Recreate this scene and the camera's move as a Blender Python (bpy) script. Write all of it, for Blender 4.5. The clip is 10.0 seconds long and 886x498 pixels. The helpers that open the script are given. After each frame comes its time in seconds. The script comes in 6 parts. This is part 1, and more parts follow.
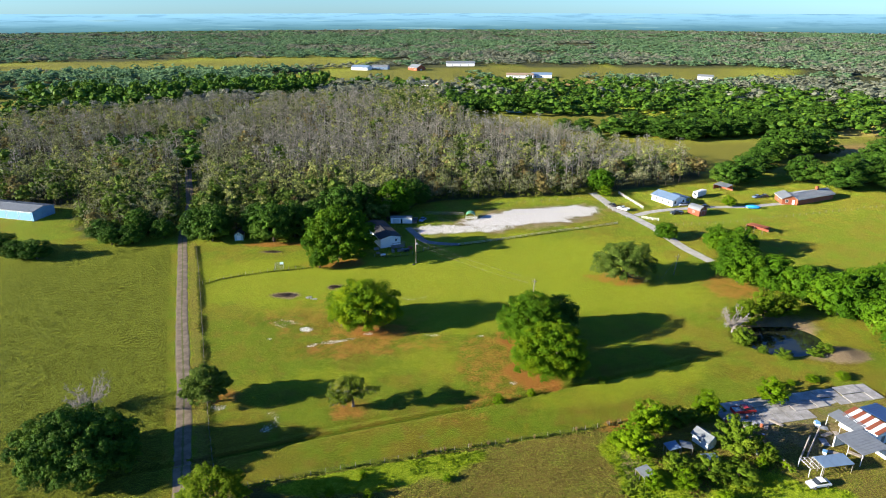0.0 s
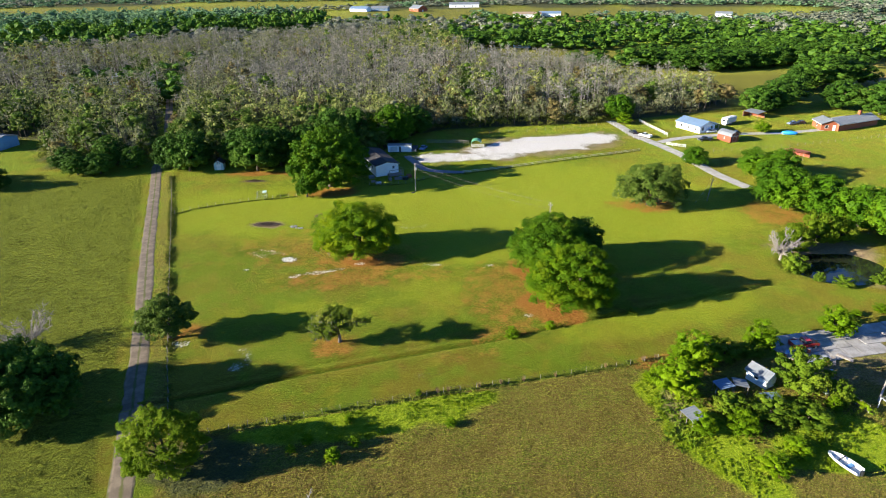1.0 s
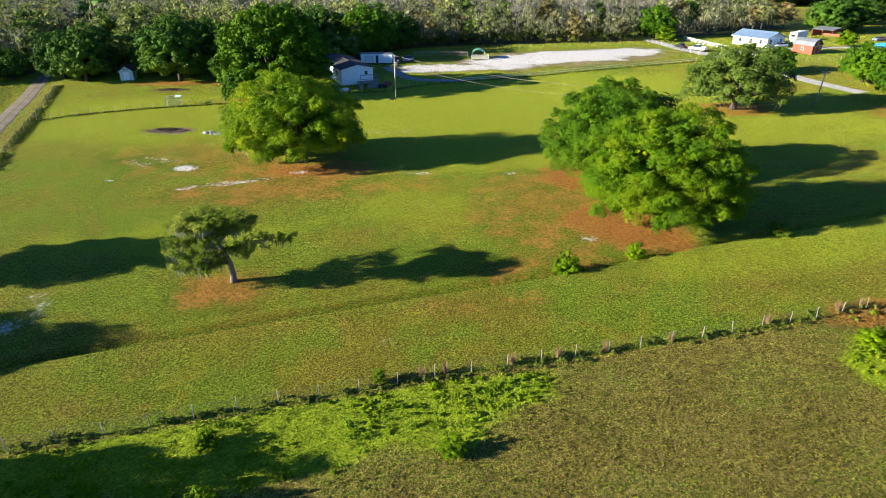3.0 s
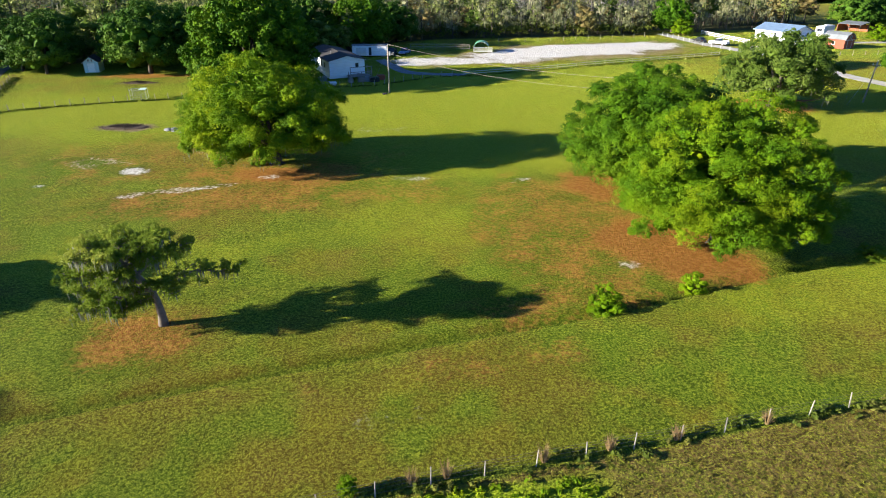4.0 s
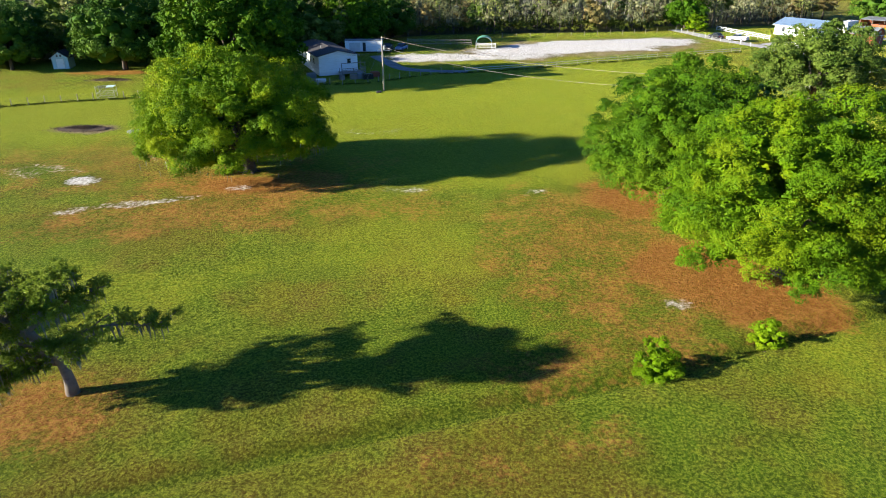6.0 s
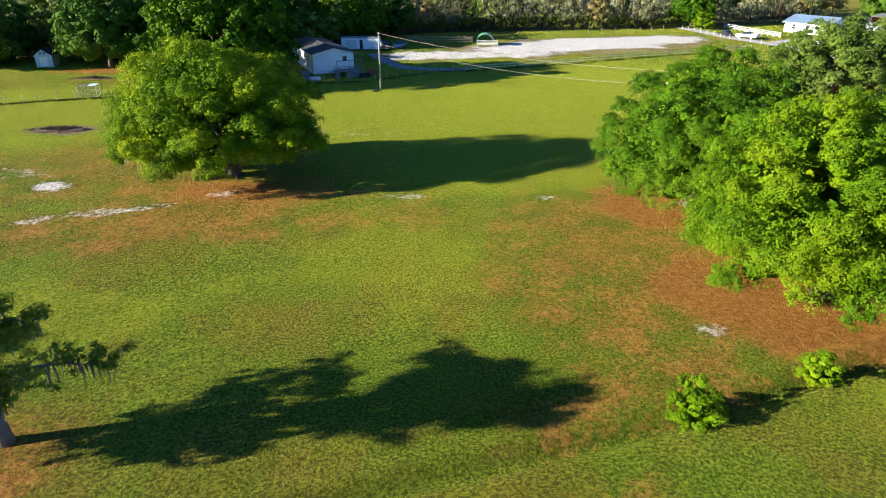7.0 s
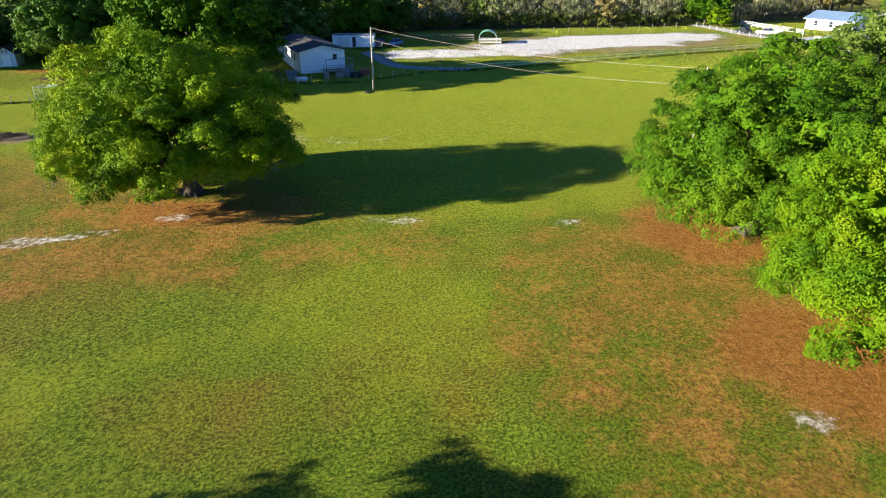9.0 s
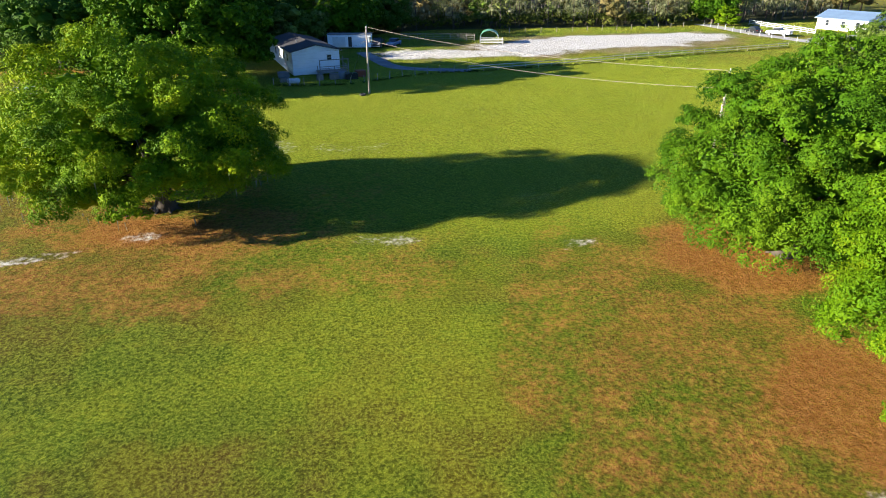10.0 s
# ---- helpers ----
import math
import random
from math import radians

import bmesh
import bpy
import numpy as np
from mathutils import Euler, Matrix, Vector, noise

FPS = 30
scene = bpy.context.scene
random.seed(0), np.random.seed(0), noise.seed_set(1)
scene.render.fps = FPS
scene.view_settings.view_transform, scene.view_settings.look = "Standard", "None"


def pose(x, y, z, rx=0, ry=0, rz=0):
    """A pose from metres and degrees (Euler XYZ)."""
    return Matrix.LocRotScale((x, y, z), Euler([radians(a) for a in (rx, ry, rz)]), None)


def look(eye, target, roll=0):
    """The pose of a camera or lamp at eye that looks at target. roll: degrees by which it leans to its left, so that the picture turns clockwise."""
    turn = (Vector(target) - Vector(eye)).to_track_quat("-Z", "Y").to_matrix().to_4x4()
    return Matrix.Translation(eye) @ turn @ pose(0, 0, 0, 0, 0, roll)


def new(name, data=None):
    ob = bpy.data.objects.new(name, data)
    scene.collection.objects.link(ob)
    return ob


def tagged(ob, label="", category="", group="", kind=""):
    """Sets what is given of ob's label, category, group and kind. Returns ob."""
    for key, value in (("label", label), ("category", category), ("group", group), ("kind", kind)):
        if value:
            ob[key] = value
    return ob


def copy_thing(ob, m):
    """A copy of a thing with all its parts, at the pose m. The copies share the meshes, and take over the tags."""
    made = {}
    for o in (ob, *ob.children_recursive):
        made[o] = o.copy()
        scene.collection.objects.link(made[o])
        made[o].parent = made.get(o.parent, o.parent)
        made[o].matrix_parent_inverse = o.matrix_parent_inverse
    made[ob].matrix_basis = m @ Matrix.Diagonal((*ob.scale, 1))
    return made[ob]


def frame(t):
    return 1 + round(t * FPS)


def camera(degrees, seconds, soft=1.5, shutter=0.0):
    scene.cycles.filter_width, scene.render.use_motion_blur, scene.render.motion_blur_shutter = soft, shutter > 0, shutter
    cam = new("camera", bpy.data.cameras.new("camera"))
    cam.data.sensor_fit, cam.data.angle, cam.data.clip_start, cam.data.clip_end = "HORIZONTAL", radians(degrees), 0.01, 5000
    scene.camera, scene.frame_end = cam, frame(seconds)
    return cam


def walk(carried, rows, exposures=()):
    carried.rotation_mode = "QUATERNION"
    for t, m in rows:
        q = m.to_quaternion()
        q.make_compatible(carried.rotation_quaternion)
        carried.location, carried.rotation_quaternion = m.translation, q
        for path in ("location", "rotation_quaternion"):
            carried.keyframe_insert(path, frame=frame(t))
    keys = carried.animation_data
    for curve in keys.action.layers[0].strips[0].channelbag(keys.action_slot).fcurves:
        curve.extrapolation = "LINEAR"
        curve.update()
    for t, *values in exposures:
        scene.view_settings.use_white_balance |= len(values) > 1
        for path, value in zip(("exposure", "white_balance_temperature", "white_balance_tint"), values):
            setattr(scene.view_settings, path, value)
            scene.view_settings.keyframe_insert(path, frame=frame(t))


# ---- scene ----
cam = camera(71.4, 10.0, soft=1.0)
METRES, EYE, TILT = 135.0, 84.6, -21.3
ROWS = [
    (0.0, 0.0, 0.0, 0.0, -0.0, 0.0, 0.0),
    (0.5, 0.0018, 0.0746, -0.0278, 0.19, -0.83, 0.17),
    (1.0, 0.003, 0.1726, -0.0744, 0.4, -3.91, 0.37),
    (1.5, 0.0016, 0.2671, -0.132, 0.29, -4.14, 0.43),
    (2.0, -0.0001, 0.3555, -0.1859, -0.05, -4.25, 0.51),
    (3.5, 0.0006, 0.6667, -0.2036, -0.37, -4.34, 0.3),
    (4.0, 0.0004, 0.7038, -0.1994, -0.42, -4.31, 0.29),
    (4.5, 0.0003, 0.7271, -0.1962, -0.44, -4.29, 0.28),
    (5.0, 0.0002, 0.747, -0.1936, -0.45, -4.28, 0.26),
    (5.5, 0.0003, 0.7684, -0.1905, -0.47, -4.27, 0.24),
    (7.0, 0.0006, 0.8286, -0.1824, -0.5, -4.24, 0.25),
    (7.5, 0.0007, 0.8493, -0.1796, -0.51, -4.21, 0.28),
    (8.0, 0.0008, 0.8684, -0.1765, -0.53, -4.17, 0.31),
    (8.5, 0.0008, 0.8891, -0.1723, -0.54, -4.15, 0.33),
    (9.0, 0.0009, 0.9081, -0.1683, -0.55, -4.12, 0.33),
    (9.5, 0.0009, 0.9282, -0.1636, -0.58, -4.11, 0.32),
    (10.0, 0.0011, 0.9466, -0.159, -0.6, -4.09, 0.33),
]
CARRY = [(2.2, look((0.08, 40.131, 40.343), (0.083, 41.930, 39.468), -0.6)), (3.3, look((0.12, 70.932, 27.199), (0.131, 72.735, 26.332), -0.3))]
walk(cam, sorted(CARRY + [(t, pose(0, 0, EYE, TILT) @ pose(METRES * x, METRES * y, METRES * z, 90 + pitch, roll, yaw)) for t, x, y, z, yaw, pitch, roll in ROWS], key=lambda r: r[0]), [(0.0, 1.72), (1.0, 1.78), (2.0, 1.79), (3.5, 1.84), (10.0, 1.84)])

# ---- sky, sun, exposure ----
SUN_EL, SUN_AZ = 17.0, 193.5  # degrees above the horizon; direction towards the sun, from +x counter-clockwise
world = bpy.data.worlds.new("sky")
scene.world = world
world.use_nodes = True
wn = world.node_tree
sky = wn.nodes.new("ShaderNodeTexSky")
sky.sky_type, sky.sun_disc = "NISHITA", False
sky.air_density, sky.dust_density, sky.ozone_density = 0.8, 0.15, 3.0
sky.sun_elevation, sky.sun_rotation = radians(SUN_EL), radians(90 - SUN_AZ)
clear = wn.nodes.new("ShaderNodeMix")  # clear air, a deeper blue
clear.data_type, clear.blend_type = "RGBA", "MULTIPLY"
clear.inputs[0].default_value, clear.inputs[7].default_value = 1.0, (0.56, 0.92, 1.36, 1)
wn.links.new(sky.outputs[0], clear.inputs[6])
wn.links.new(clear.outputs[2], wn.nodes["Background"].inputs[0])
wn.nodes["Background"].inputs[1].default_value = 0.05
sun = new("sun", bpy.data.lights.new("sun", "SUN"))
sun.data.energy, sun.data.angle, sun.data.color = 5.0, radians(0.6), (1.0, 0.905, 0.75)
ce, ca = math.cos(radians(SUN_EL)), radians(SUN_AZ)
sun.matrix_world = look((0, 0, 300), (-ce * math.cos(ca), -ce * math.sin(ca), 300 - math.sin(radians(SUN_EL))))


# ---- materials ----
def shader(name, rough=0.8, metal=0.0):
    m = bpy.data.materials.new(name)
    m.use_nodes = True
    b = m.node_tree.nodes["Principled BSDF"]
    b.inputs["Roughness"].default_value, b.inputs["Metallic"].default_value = rough, metal
    return m, m.node_tree, b


def val(nt, a):
    """A socket, or a number laid into one."""
    if isinstance(a, (int, float)):
        n = nt.nodes.new("ShaderNodeValue")
        n.outputs[0].default_value = a
        return n.outputs[0]
    return a


def calc(nt, op, a, b=0.0, clamp=False):
    n = nt.nodes.new("ShaderNodeMath")
    n.operation, n.use_clamp = op, clamp
    nt.links.new(val(nt, a), n.inputs[0])
    nt.links.new(val(nt, b), n.inputs[1])
    return n.outputs[0]


def grain(nt, scale, detail=3.0, rough=0.55, coords=None, stretch=None):
    n = nt.nodes.new("ShaderNodeTexNoise")
    n.inputs["Scale"].default_value, n.inputs["Detail"].default_value, n.inputs["Roughness"].default_value = scale, detail, rough
    if coords is None:
        coords = nt.nodes.new("ShaderNodeTexCoord").outputs["Object"]
    if stretch:
        mp = nt.nodes.new("ShaderNodeMapping")
        mp.inputs["Scale"].default_value = stretch
        nt.links.new(coords, mp.inputs[0])
        coords = mp.outputs[0]
    nt.links.new(coords, n.inputs["Vector"])
    return n.outputs[0]


def blend(nt, f, a, b):
    n = nt.nodes.new("ShaderNodeMix")
    n.data_type = "RGBA"
    nt.links.new(val(nt, f), n.inputs[0])
    for v, i in ((a, 6), (b, 7)):
        if isinstance(v, tuple):
            n.inputs[i].default_value = (*v[:3], 1)
        else:
            nt.links.new(v, n.inputs[i])
    return n.outputs[2]


def step(nt, x, lo, hi):
    n = nt.nodes.new("ShaderNodeMapRange")
    n.interpolation_type = "SMOOTHSTEP"
    nt.links.new(x, n.inputs[0])
    n.inputs[1].default_value, n.inputs[2].default_value = lo, hi
    return n.outputs[0]


def bump(nt, b, h, strength, dist):
    n = nt.nodes.new("ShaderNodeBump")
    n.inputs["Strength"].default_value, n.inputs["Distance"].default_value = strength, dist
    nt.links.new(h, n.inputs["Height"])
    nt.links.new(n.outputs[0], b.inputs["Normal"])


def plain(name, col, rough=0.7, metal=0.0, dirt=0.25, scale=1.5, relief=0.01, dark=None, stretch=None):
    """Painted or raw stuff with broad stains, fine grain and relief."""
    m, nt, b = shader(name, rough, metal)
    dark = dark or tuple(c * 0.55 for c in col)
    f = step(nt, grain(nt, scale, 4, 0.6, stretch=stretch), 0.42, 0.75)
    f = calc(nt, "MULTIPLY", f, dirt * 2)
    c = blend(nt, calc(nt, "MINIMUM", f, 1.0), col, dark)
    fine = grain(nt, scale * 14, 2)
    c = blend(nt, calc(nt, "MULTIPLY", fine, dirt * 0.6), c, tuple(min(1, k * 1.25) for k in col))
    nt.links.new(c, b.inputs["Base Color"])
    bump(nt, b, fine, 0.5, relief)
    return m


def foliage(name, a, b2, c2, through_light=0.3, rough=0.55):
    """Leaves: three greens by the leaf, some light passing through."""
    m, nt, b = shader(name, rough)
    geo = nt.nodes.new("ShaderNodeNewGeometry")
    r = geo.outputs["Random Per Island"]
    broad = grain(nt, 0.24, 3)
    f = calc(nt, "ADD", calc(nt, "MULTIPLY", r, 0.28), calc(nt, "MULTIPLY", step(nt, broad, 0.35, 0.65), 0.72))
    c = blend(nt, step(nt, f, 0.1, 0.55), a, b2)
    c = blend(nt, step(nt, f, 0.6, 1.0), c, c2)
    nt.links.new(c, b.inputs["Base Color"])
    b.inputs["Specular IOR Level"].default_value = 0.06
    t = nt.nodes.new("ShaderNodeBsdfTranslucent")
    nt.links.new(c, t.inputs[0])
    mx = nt.nodes.new("ShaderNodeMixShader")
    mx.inputs[0].default_value = through_light
    nt.links.new(b.outputs[0], mx.inputs[1])
    nt.links.new(t.outputs[0], mx.inputs[2])
    nt.links.new(mx.outputs[0], nt.nodes["Material Output"].inputs[0])
    return m


def ground_material():
    m, nt, b = shader("meadow", 0.95)
    b.inputs["Specular IOR Level"].default_value = 0.1
    b.inputs["Sheen Weight"].default_value, b.inputs["Sheen Roughness"].default_value = 0.3, 0.4  # the nap of the grass
    b.inputs["Sheen Tint"].default_value = (0.66, 0.78, 0.08, 1)

    def mask(name):
        n = nt.nodes.new("ShaderNodeAttribute")
        n.attribute_name = name
        return n.outputs["Fac"]

    pos = nt.nodes.new("ShaderNodeNewGeometry").outputs["Position"]
    big, mid = grain(nt, 0.035, 4, 0.55, pos), grain(nt, 0.28, 5, 0.6, pos)
    small, fine = grain(nt, 2.2, 5, 0.65, pos), grain(nt, 6.0, 5, 0.75, pos)
    patch = grain(nt, 0.1, 5, 0.6, pos)
    c = blend(nt, step(nt, big, 0.38, 0.60), (0.048, 0.086, 0.002), (0.100, 0.072, 0.008))
    c = blend(nt, calc(nt, "MULTIPLY", step(nt, mid, 0.46, 0.68), 0.8), c, (0.108, 0.074, 0.012))
    c = blend(nt, calc(nt, "MULTIPLY", step(nt, patch, 0.47, 0.60), 0.75), c, (0.054, 0.110, 0.003))
    c = blend(nt, calc(nt, "MULTIPLY", step(nt, grain(nt, 0.19, 4, 0.6, pos), 0.56, 0.66), 0.5), c, (0.142, 0.118, 0.008))

    def over(c, name, col, col2, soft=0.5, broken=0.6, most=1.0):
        k = calc(nt, "ADD", mask(name), calc(nt, "MULTIPLY", calc(nt, "SUBTRACT", calc(nt, "ADD", calc(nt, "MULTIPLY", mid, 0.5), calc(nt, "MULTIPLY", small, 0.5)), 0.5), broken * 2))
        k = calc(nt, "MULTIPLY", step(nt, k, 0.5 - soft / 2, 0.5 + soft / 2), step(nt, mask(name), 0.02, 0.15))
        return blend(nt, calc(nt, "MULTIPLY", k, most), c, blend(nt, step(nt, small, 0.35, 0.68), col, col2))

    c = over(c, "rank", (0.028, 0.058, 0.003), (0.060, 0.100, 0.005), 0.7, 0.5, 0.85)
    c = over(c, "olive", (0.030, 0.044, 0.003), (0.066, 0.072, 0.006), 0.5, 0.2)
    c = over(c, "rough", blend(nt, step(nt, patch, 0.45, 0.6), (0.066, 0.046, 0.009), (0.050, 0.068, 0.005)), (0.160, 0.108, 0.036), 0.5, 0.3)
    c = over(c, "weed", (0.12, 0.20, 0.004), (0.22, 0.29, 0.008), 0.5, 0.8)
    # greener grass, lightened further for how it brightens at a low view
    c = over(c, "lush", (0.112, 0.168, 0.004), (0.205, 0.220, 0.010), 0.9, 0.9, 0.8)
    c = over(c, "pasture", (0.15, 0.155, 0.022), (0.21, 0.19, 0.038), 0.6, 0.5)
    c = over(c, "dry", (0.27, 0.16, 0.06), (0.34, 0.22, 0.10), 0.6, 0.5)
    c = over(c, "litter", (0.25, 0.088, 0.018), (0.38, 0.158, 0.045), 0.6, 1.25, 0.86)
    c = over(c, "bare", (0.19, 0.135, 0.085), (0.27, 0.20, 0.13), 0.6, 0.7)
    c = over(c, "sand", (0.46, 0.44, 0.41), (0.78, 0.77, 0.76), 0.55, 1.2)
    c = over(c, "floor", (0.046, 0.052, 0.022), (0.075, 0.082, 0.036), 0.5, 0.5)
    c = blend(nt, calc(nt, "MULTIPLY", step(nt, fine, 0.48, 0.70), 0.4), c, (0.042, 0.048, 0.003))
    c = blend(nt, calc(nt, "MULTIPLY", step(nt, grain(nt, 1.7, 4, 0.7, pos), 0.58, 0.66), 0.3), c, (0.050, 0.062, 0.005))
    c = blend(nt, calc(nt, "MULTIPLY", step(nt, fine, 0.47, 0.33), 0.5), c, (0.21, 0.19, 0.005))
    nt.links.new(c, b.inputs["Base Color"])
    bald = calc(nt, "ADD", calc(nt, "ADD", calc(nt, "ADD", mask("sand"), mask("pasture")), mask("bare")), calc(nt, "ADD", mask("litter"), mask("floor")))
    nt.links.new(calc(nt, "MULTIPLY", calc(nt, "SUBTRACT", 1.0, bald, True), calc(nt, "MULTIPLY", step(nt, fine, 0.60, 0.42), 0.75)), b.inputs["Sheen Weight"])
    lumps = grain(nt, 3.4, 5, 0.65, pos)
    tufty = calc(nt, "MULTIPLY", grain(nt, 0.85, 3, 0.5, pos), calc(nt, "ADD", calc(nt, "MULTIPLY", calc(nt, "ADD", mask("olive"), calc(nt, "MULTIPLY", mask("rough"), 0.7)), 3.2), calc(nt, "MULTIPLY", step(nt, patch, 0.45, 0.6), 0.5)))
    bump(nt, b, calc(nt, "ADD", calc(nt, "ADD", calc(nt, "MULTIPLY", lumps, 1.0), tufty), calc(nt, "ADD", calc(nt, "MULTIPLY", small, 1.1), calc(nt, "MULTIPLY", fine, 1.1))), 1.0, 0.25)
    return m


M = {}
M["ground"] = ground_material()
M["oak_leaf"] = foliage("oak_leaf", (0.052, 0.118, 0.003), (0.134, 0.230, 0.004), (0.280, 0.342, 0.006), 0.08)
M["green_leaf"] = foliage("green_leaf", (0.032, 0.088, 0.003), (0.062, 0.138, 0.004), (0.110, 0.190, 0.006), 0.09)
M["dark_leaf"] = foliage("dark_leaf", (0.030, 0.076, 0.008), (0.056, 0.122, 0.012), (0.105, 0.178, 0.018), 0.12)
M["lime_leaf"] = foliage("lime_leaf", (0.050, 0.118, 0.003), (0.085, 0.165, 0.003), (0.145, 0.205, 0.004), 0.09)
M["citrus_leaf"] = foliage("citrus_leaf", (0.085, 0.165, 0.003), (0.14, 0.235, 0.004), (0.215, 0.29, 0.008), 0.3)
M["olive_leaf"] = foliage("olive_leaf", (0.060, 0.108, 0.015), (0.105, 0.165, 0.024), (0.17, 0.225, 0.045), 0.32)
M["willow_leaf"] = foliage("willow_leaf", (0.11, 0.185, 0.010), (0.18, 0.27, 0.015), (0.26, 0.33, 0.03), 0.6)
M["pine_leaf"] = foliage("pine_leaf", (0.105, 0.165, 0.016), (0.20, 0.265, 0.028), (0.36, 0.38, 0.07), 0.3)
M["yellow_leaf"] = foliage("yellow_leaf", (0.13, 0.12, 0.04), (0.20, 0.165, 0.06), (0.27, 0.21, 0.09), 0.3)
M["weed_leaf"] = foliage("weed_leaf", (0.10, 0.18, 0.004), (0.18, 0.27, 0.006), (0.28, 0.34, 0.010), 0.3)
M["grey_twig"] = foliage("grey_twig", (0.124, 0.124, 0.094), (0.215, 0.211, 0.169), (0.377, 0.364, 0.312), 0.15, 0.9)
M["woods_moss"] = foliage("woods_moss", (0.117, 0.137, 0.058), (0.202, 0.215, 0.104), (0.319, 0.319, 0.195), 0.3, 0.9)
M["wood_pine"] = foliage("wood_pine", (0.144, 0.181, 0.050), (0.250, 0.281, 0.081), (0.375, 0.388, 0.138), 0.25, 0.8)
# leaves of the distant woods: air haze put into the colour, lighter and bluer
M["hazed_leaf"] = foliage("hazed_leaf", (0.098, 0.181, 0.088), (0.135, 0.231, 0.110), (0.175, 0.275, 0.138), 0.3, 0.8)
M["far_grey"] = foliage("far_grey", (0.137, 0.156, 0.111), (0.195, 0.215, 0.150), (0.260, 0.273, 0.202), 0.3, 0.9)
M["moss"] = foliage("moss", (0.12, 0.13, 0.09), (0.19, 0.20, 0.15), (0.28, 0.28, 0.22), 0.3, 0.9)
M["straw"] = foliage("straw", (0.22, 0.15, 0.07), (0.34, 0.24, 0.12), (0.46, 0.33, 0.19), 0.3, 0.8)
M["scrub"] = foliage("scrub", (0.065, 0.095, 0.015), (0.115, 0.145, 0.022), (0.18, 0.18, 0.04), 0.3, 0.8)
M["bush_leaf"] = foliage("bush_leaf", (0.070, 0.130, 0.008), (0.125, 0.195, 0.012), (0.19, 0.245, 0.02), 0.3)
M["bark"] = plain("bark", (0.075, 0.060, 0.044), 0.95, 0, 0.5, 3.0, 0.05)
M["grey_bark"] = plain("grey_bark", (0.25, 0.225, 0.20), 0.95, 0, 0.5, 3.0, 0.04)


# ---- meshes ----
class Soup:
    """Triangles gathered into one mesh."""

    def __init__(self):
        self.v, self.f, self.n = [], [], 0

    def add(self, v, f):
        v, f = np.asarray(v, float).reshape(-1, 3), np.asarray(f, int).reshape(-1, 3)
        self.v.append(v)
        self.f.append(f + self.n)
        self.n += len(v)
        return self

    def arrays(self):
        if not self.v:
            return np.zeros((0, 3)), np.zeros((0, 3), int)
        return np.concatenate(self.v), np.concatenate(self.f)

    def mesh(self, name):
        return tri_mesh(name, *self.arrays())


def tri_mesh(name, v, f, smooth=False):
    me = bpy.data.meshes.new(name)
    me.vertices.add(len(v))
    me.vertices.foreach_set("co", np.ascontiguousarray(v, np.float32).ravel())
    me.loops.add(f.size)
    me.loops.foreach_set("vertex_index", np.ascontiguousarray(f, np.int32).ravel())
    me.polygons.add(len(f))
    me.polygons.foreach_set("loop_start", np.arange(0, f.size, 3, dtype=np.int32))
    me.update(calc_edges=True)
    me.polygons.foreach_set("use_smooth", np.full(len(f), bool(smooth)))
    return me


def thing(name, label, category, m, group="", kind=""):
    """An empty at a thing's base, that parents its parts."""
    ob = new(name)
    ob.matrix_basis = m
    return tagged(ob, label, category, group, kind)


def part(name, shape, material, parent=None, label="", smooth=False, at=None):
    """One mesh object out of a Soup, arrays, a bmesh or a mesh, under a thing or a part."""
    if isinstance(shape, Soup):
        me = tri_mesh(name, *shape.arrays(), smooth)
    elif isinstance(shape, tuple):
        me = tri_mesh(name, *shape, smooth)
    elif isinstance(shape, bmesh.types.BMesh):
        me = bpy.data.meshes.new(name)
        shape.to_mesh(me)
        shape.free()
    else:
        me = shape
    if not me.materials:
        me.materials.append(material)
    ob = new(name, me)
    if parent:
        ob.parent = parent
    if at is not None:
        ob.matrix_basis = at
    if label:
        tagged(ob, label)
    return ob


BOX_F = np.array([(0, 2, 1), (0, 3, 2), (4, 5, 6), (4, 6, 7), (0, 1, 5), (0, 5, 4), (1, 2, 6), (1, 6, 5), (2, 3, 7), (2, 7, 6), (3, 0, 4), (3, 4, 7)])


def box(x0, y0, z0, x1, y1, z1):
    return np.array([(x0, y0, z0), (x1, y0, z0), (x1, y1, z0), (x0, y1, z0), (x0, y0, z1), (x1, y0, z1), (x1, y1, z1), (x0, y1, z1)], float), BOX_F


def soft_box(x0, y0, z0, x1, y1, z1, r=0.03, seg=1):
    """A box with rounded edges."""
    bm = bmesh.new()
    bmesh.ops.create_cube(bm, size=1)
    for v in bm.verts:
        v.co = ((x0 + x1) / 2 + v.co.x * (x1 - x0), (y0 + y1) / 2 + v.co.y * (y1 - y0), (z0 + z1) / 2 + v.co.z * (z1 - z0))
    bmesh.ops.bevel(bm, geom=bm.edges[:], offset=r, segments=seg, affect="EDGES")
    return bm


def prism(profile, y0, y1):
    """A closed outline in x and z, drawn out along y."""
    n = len(profile)
    v = [(x, y0, z) for x, z in profile] + [(x, y1, z) for x, z in profile]
    f = []
    for i in range(n):
        j = (i + 1) % n
        f += [(i, j, n + j), (i, n + j, n + i)]
    for i in range(1, n - 1):
        f += [(0, i + 1, i), (n, n + i, n + i + 1)]
    return np.array(v, float), np.array(f)


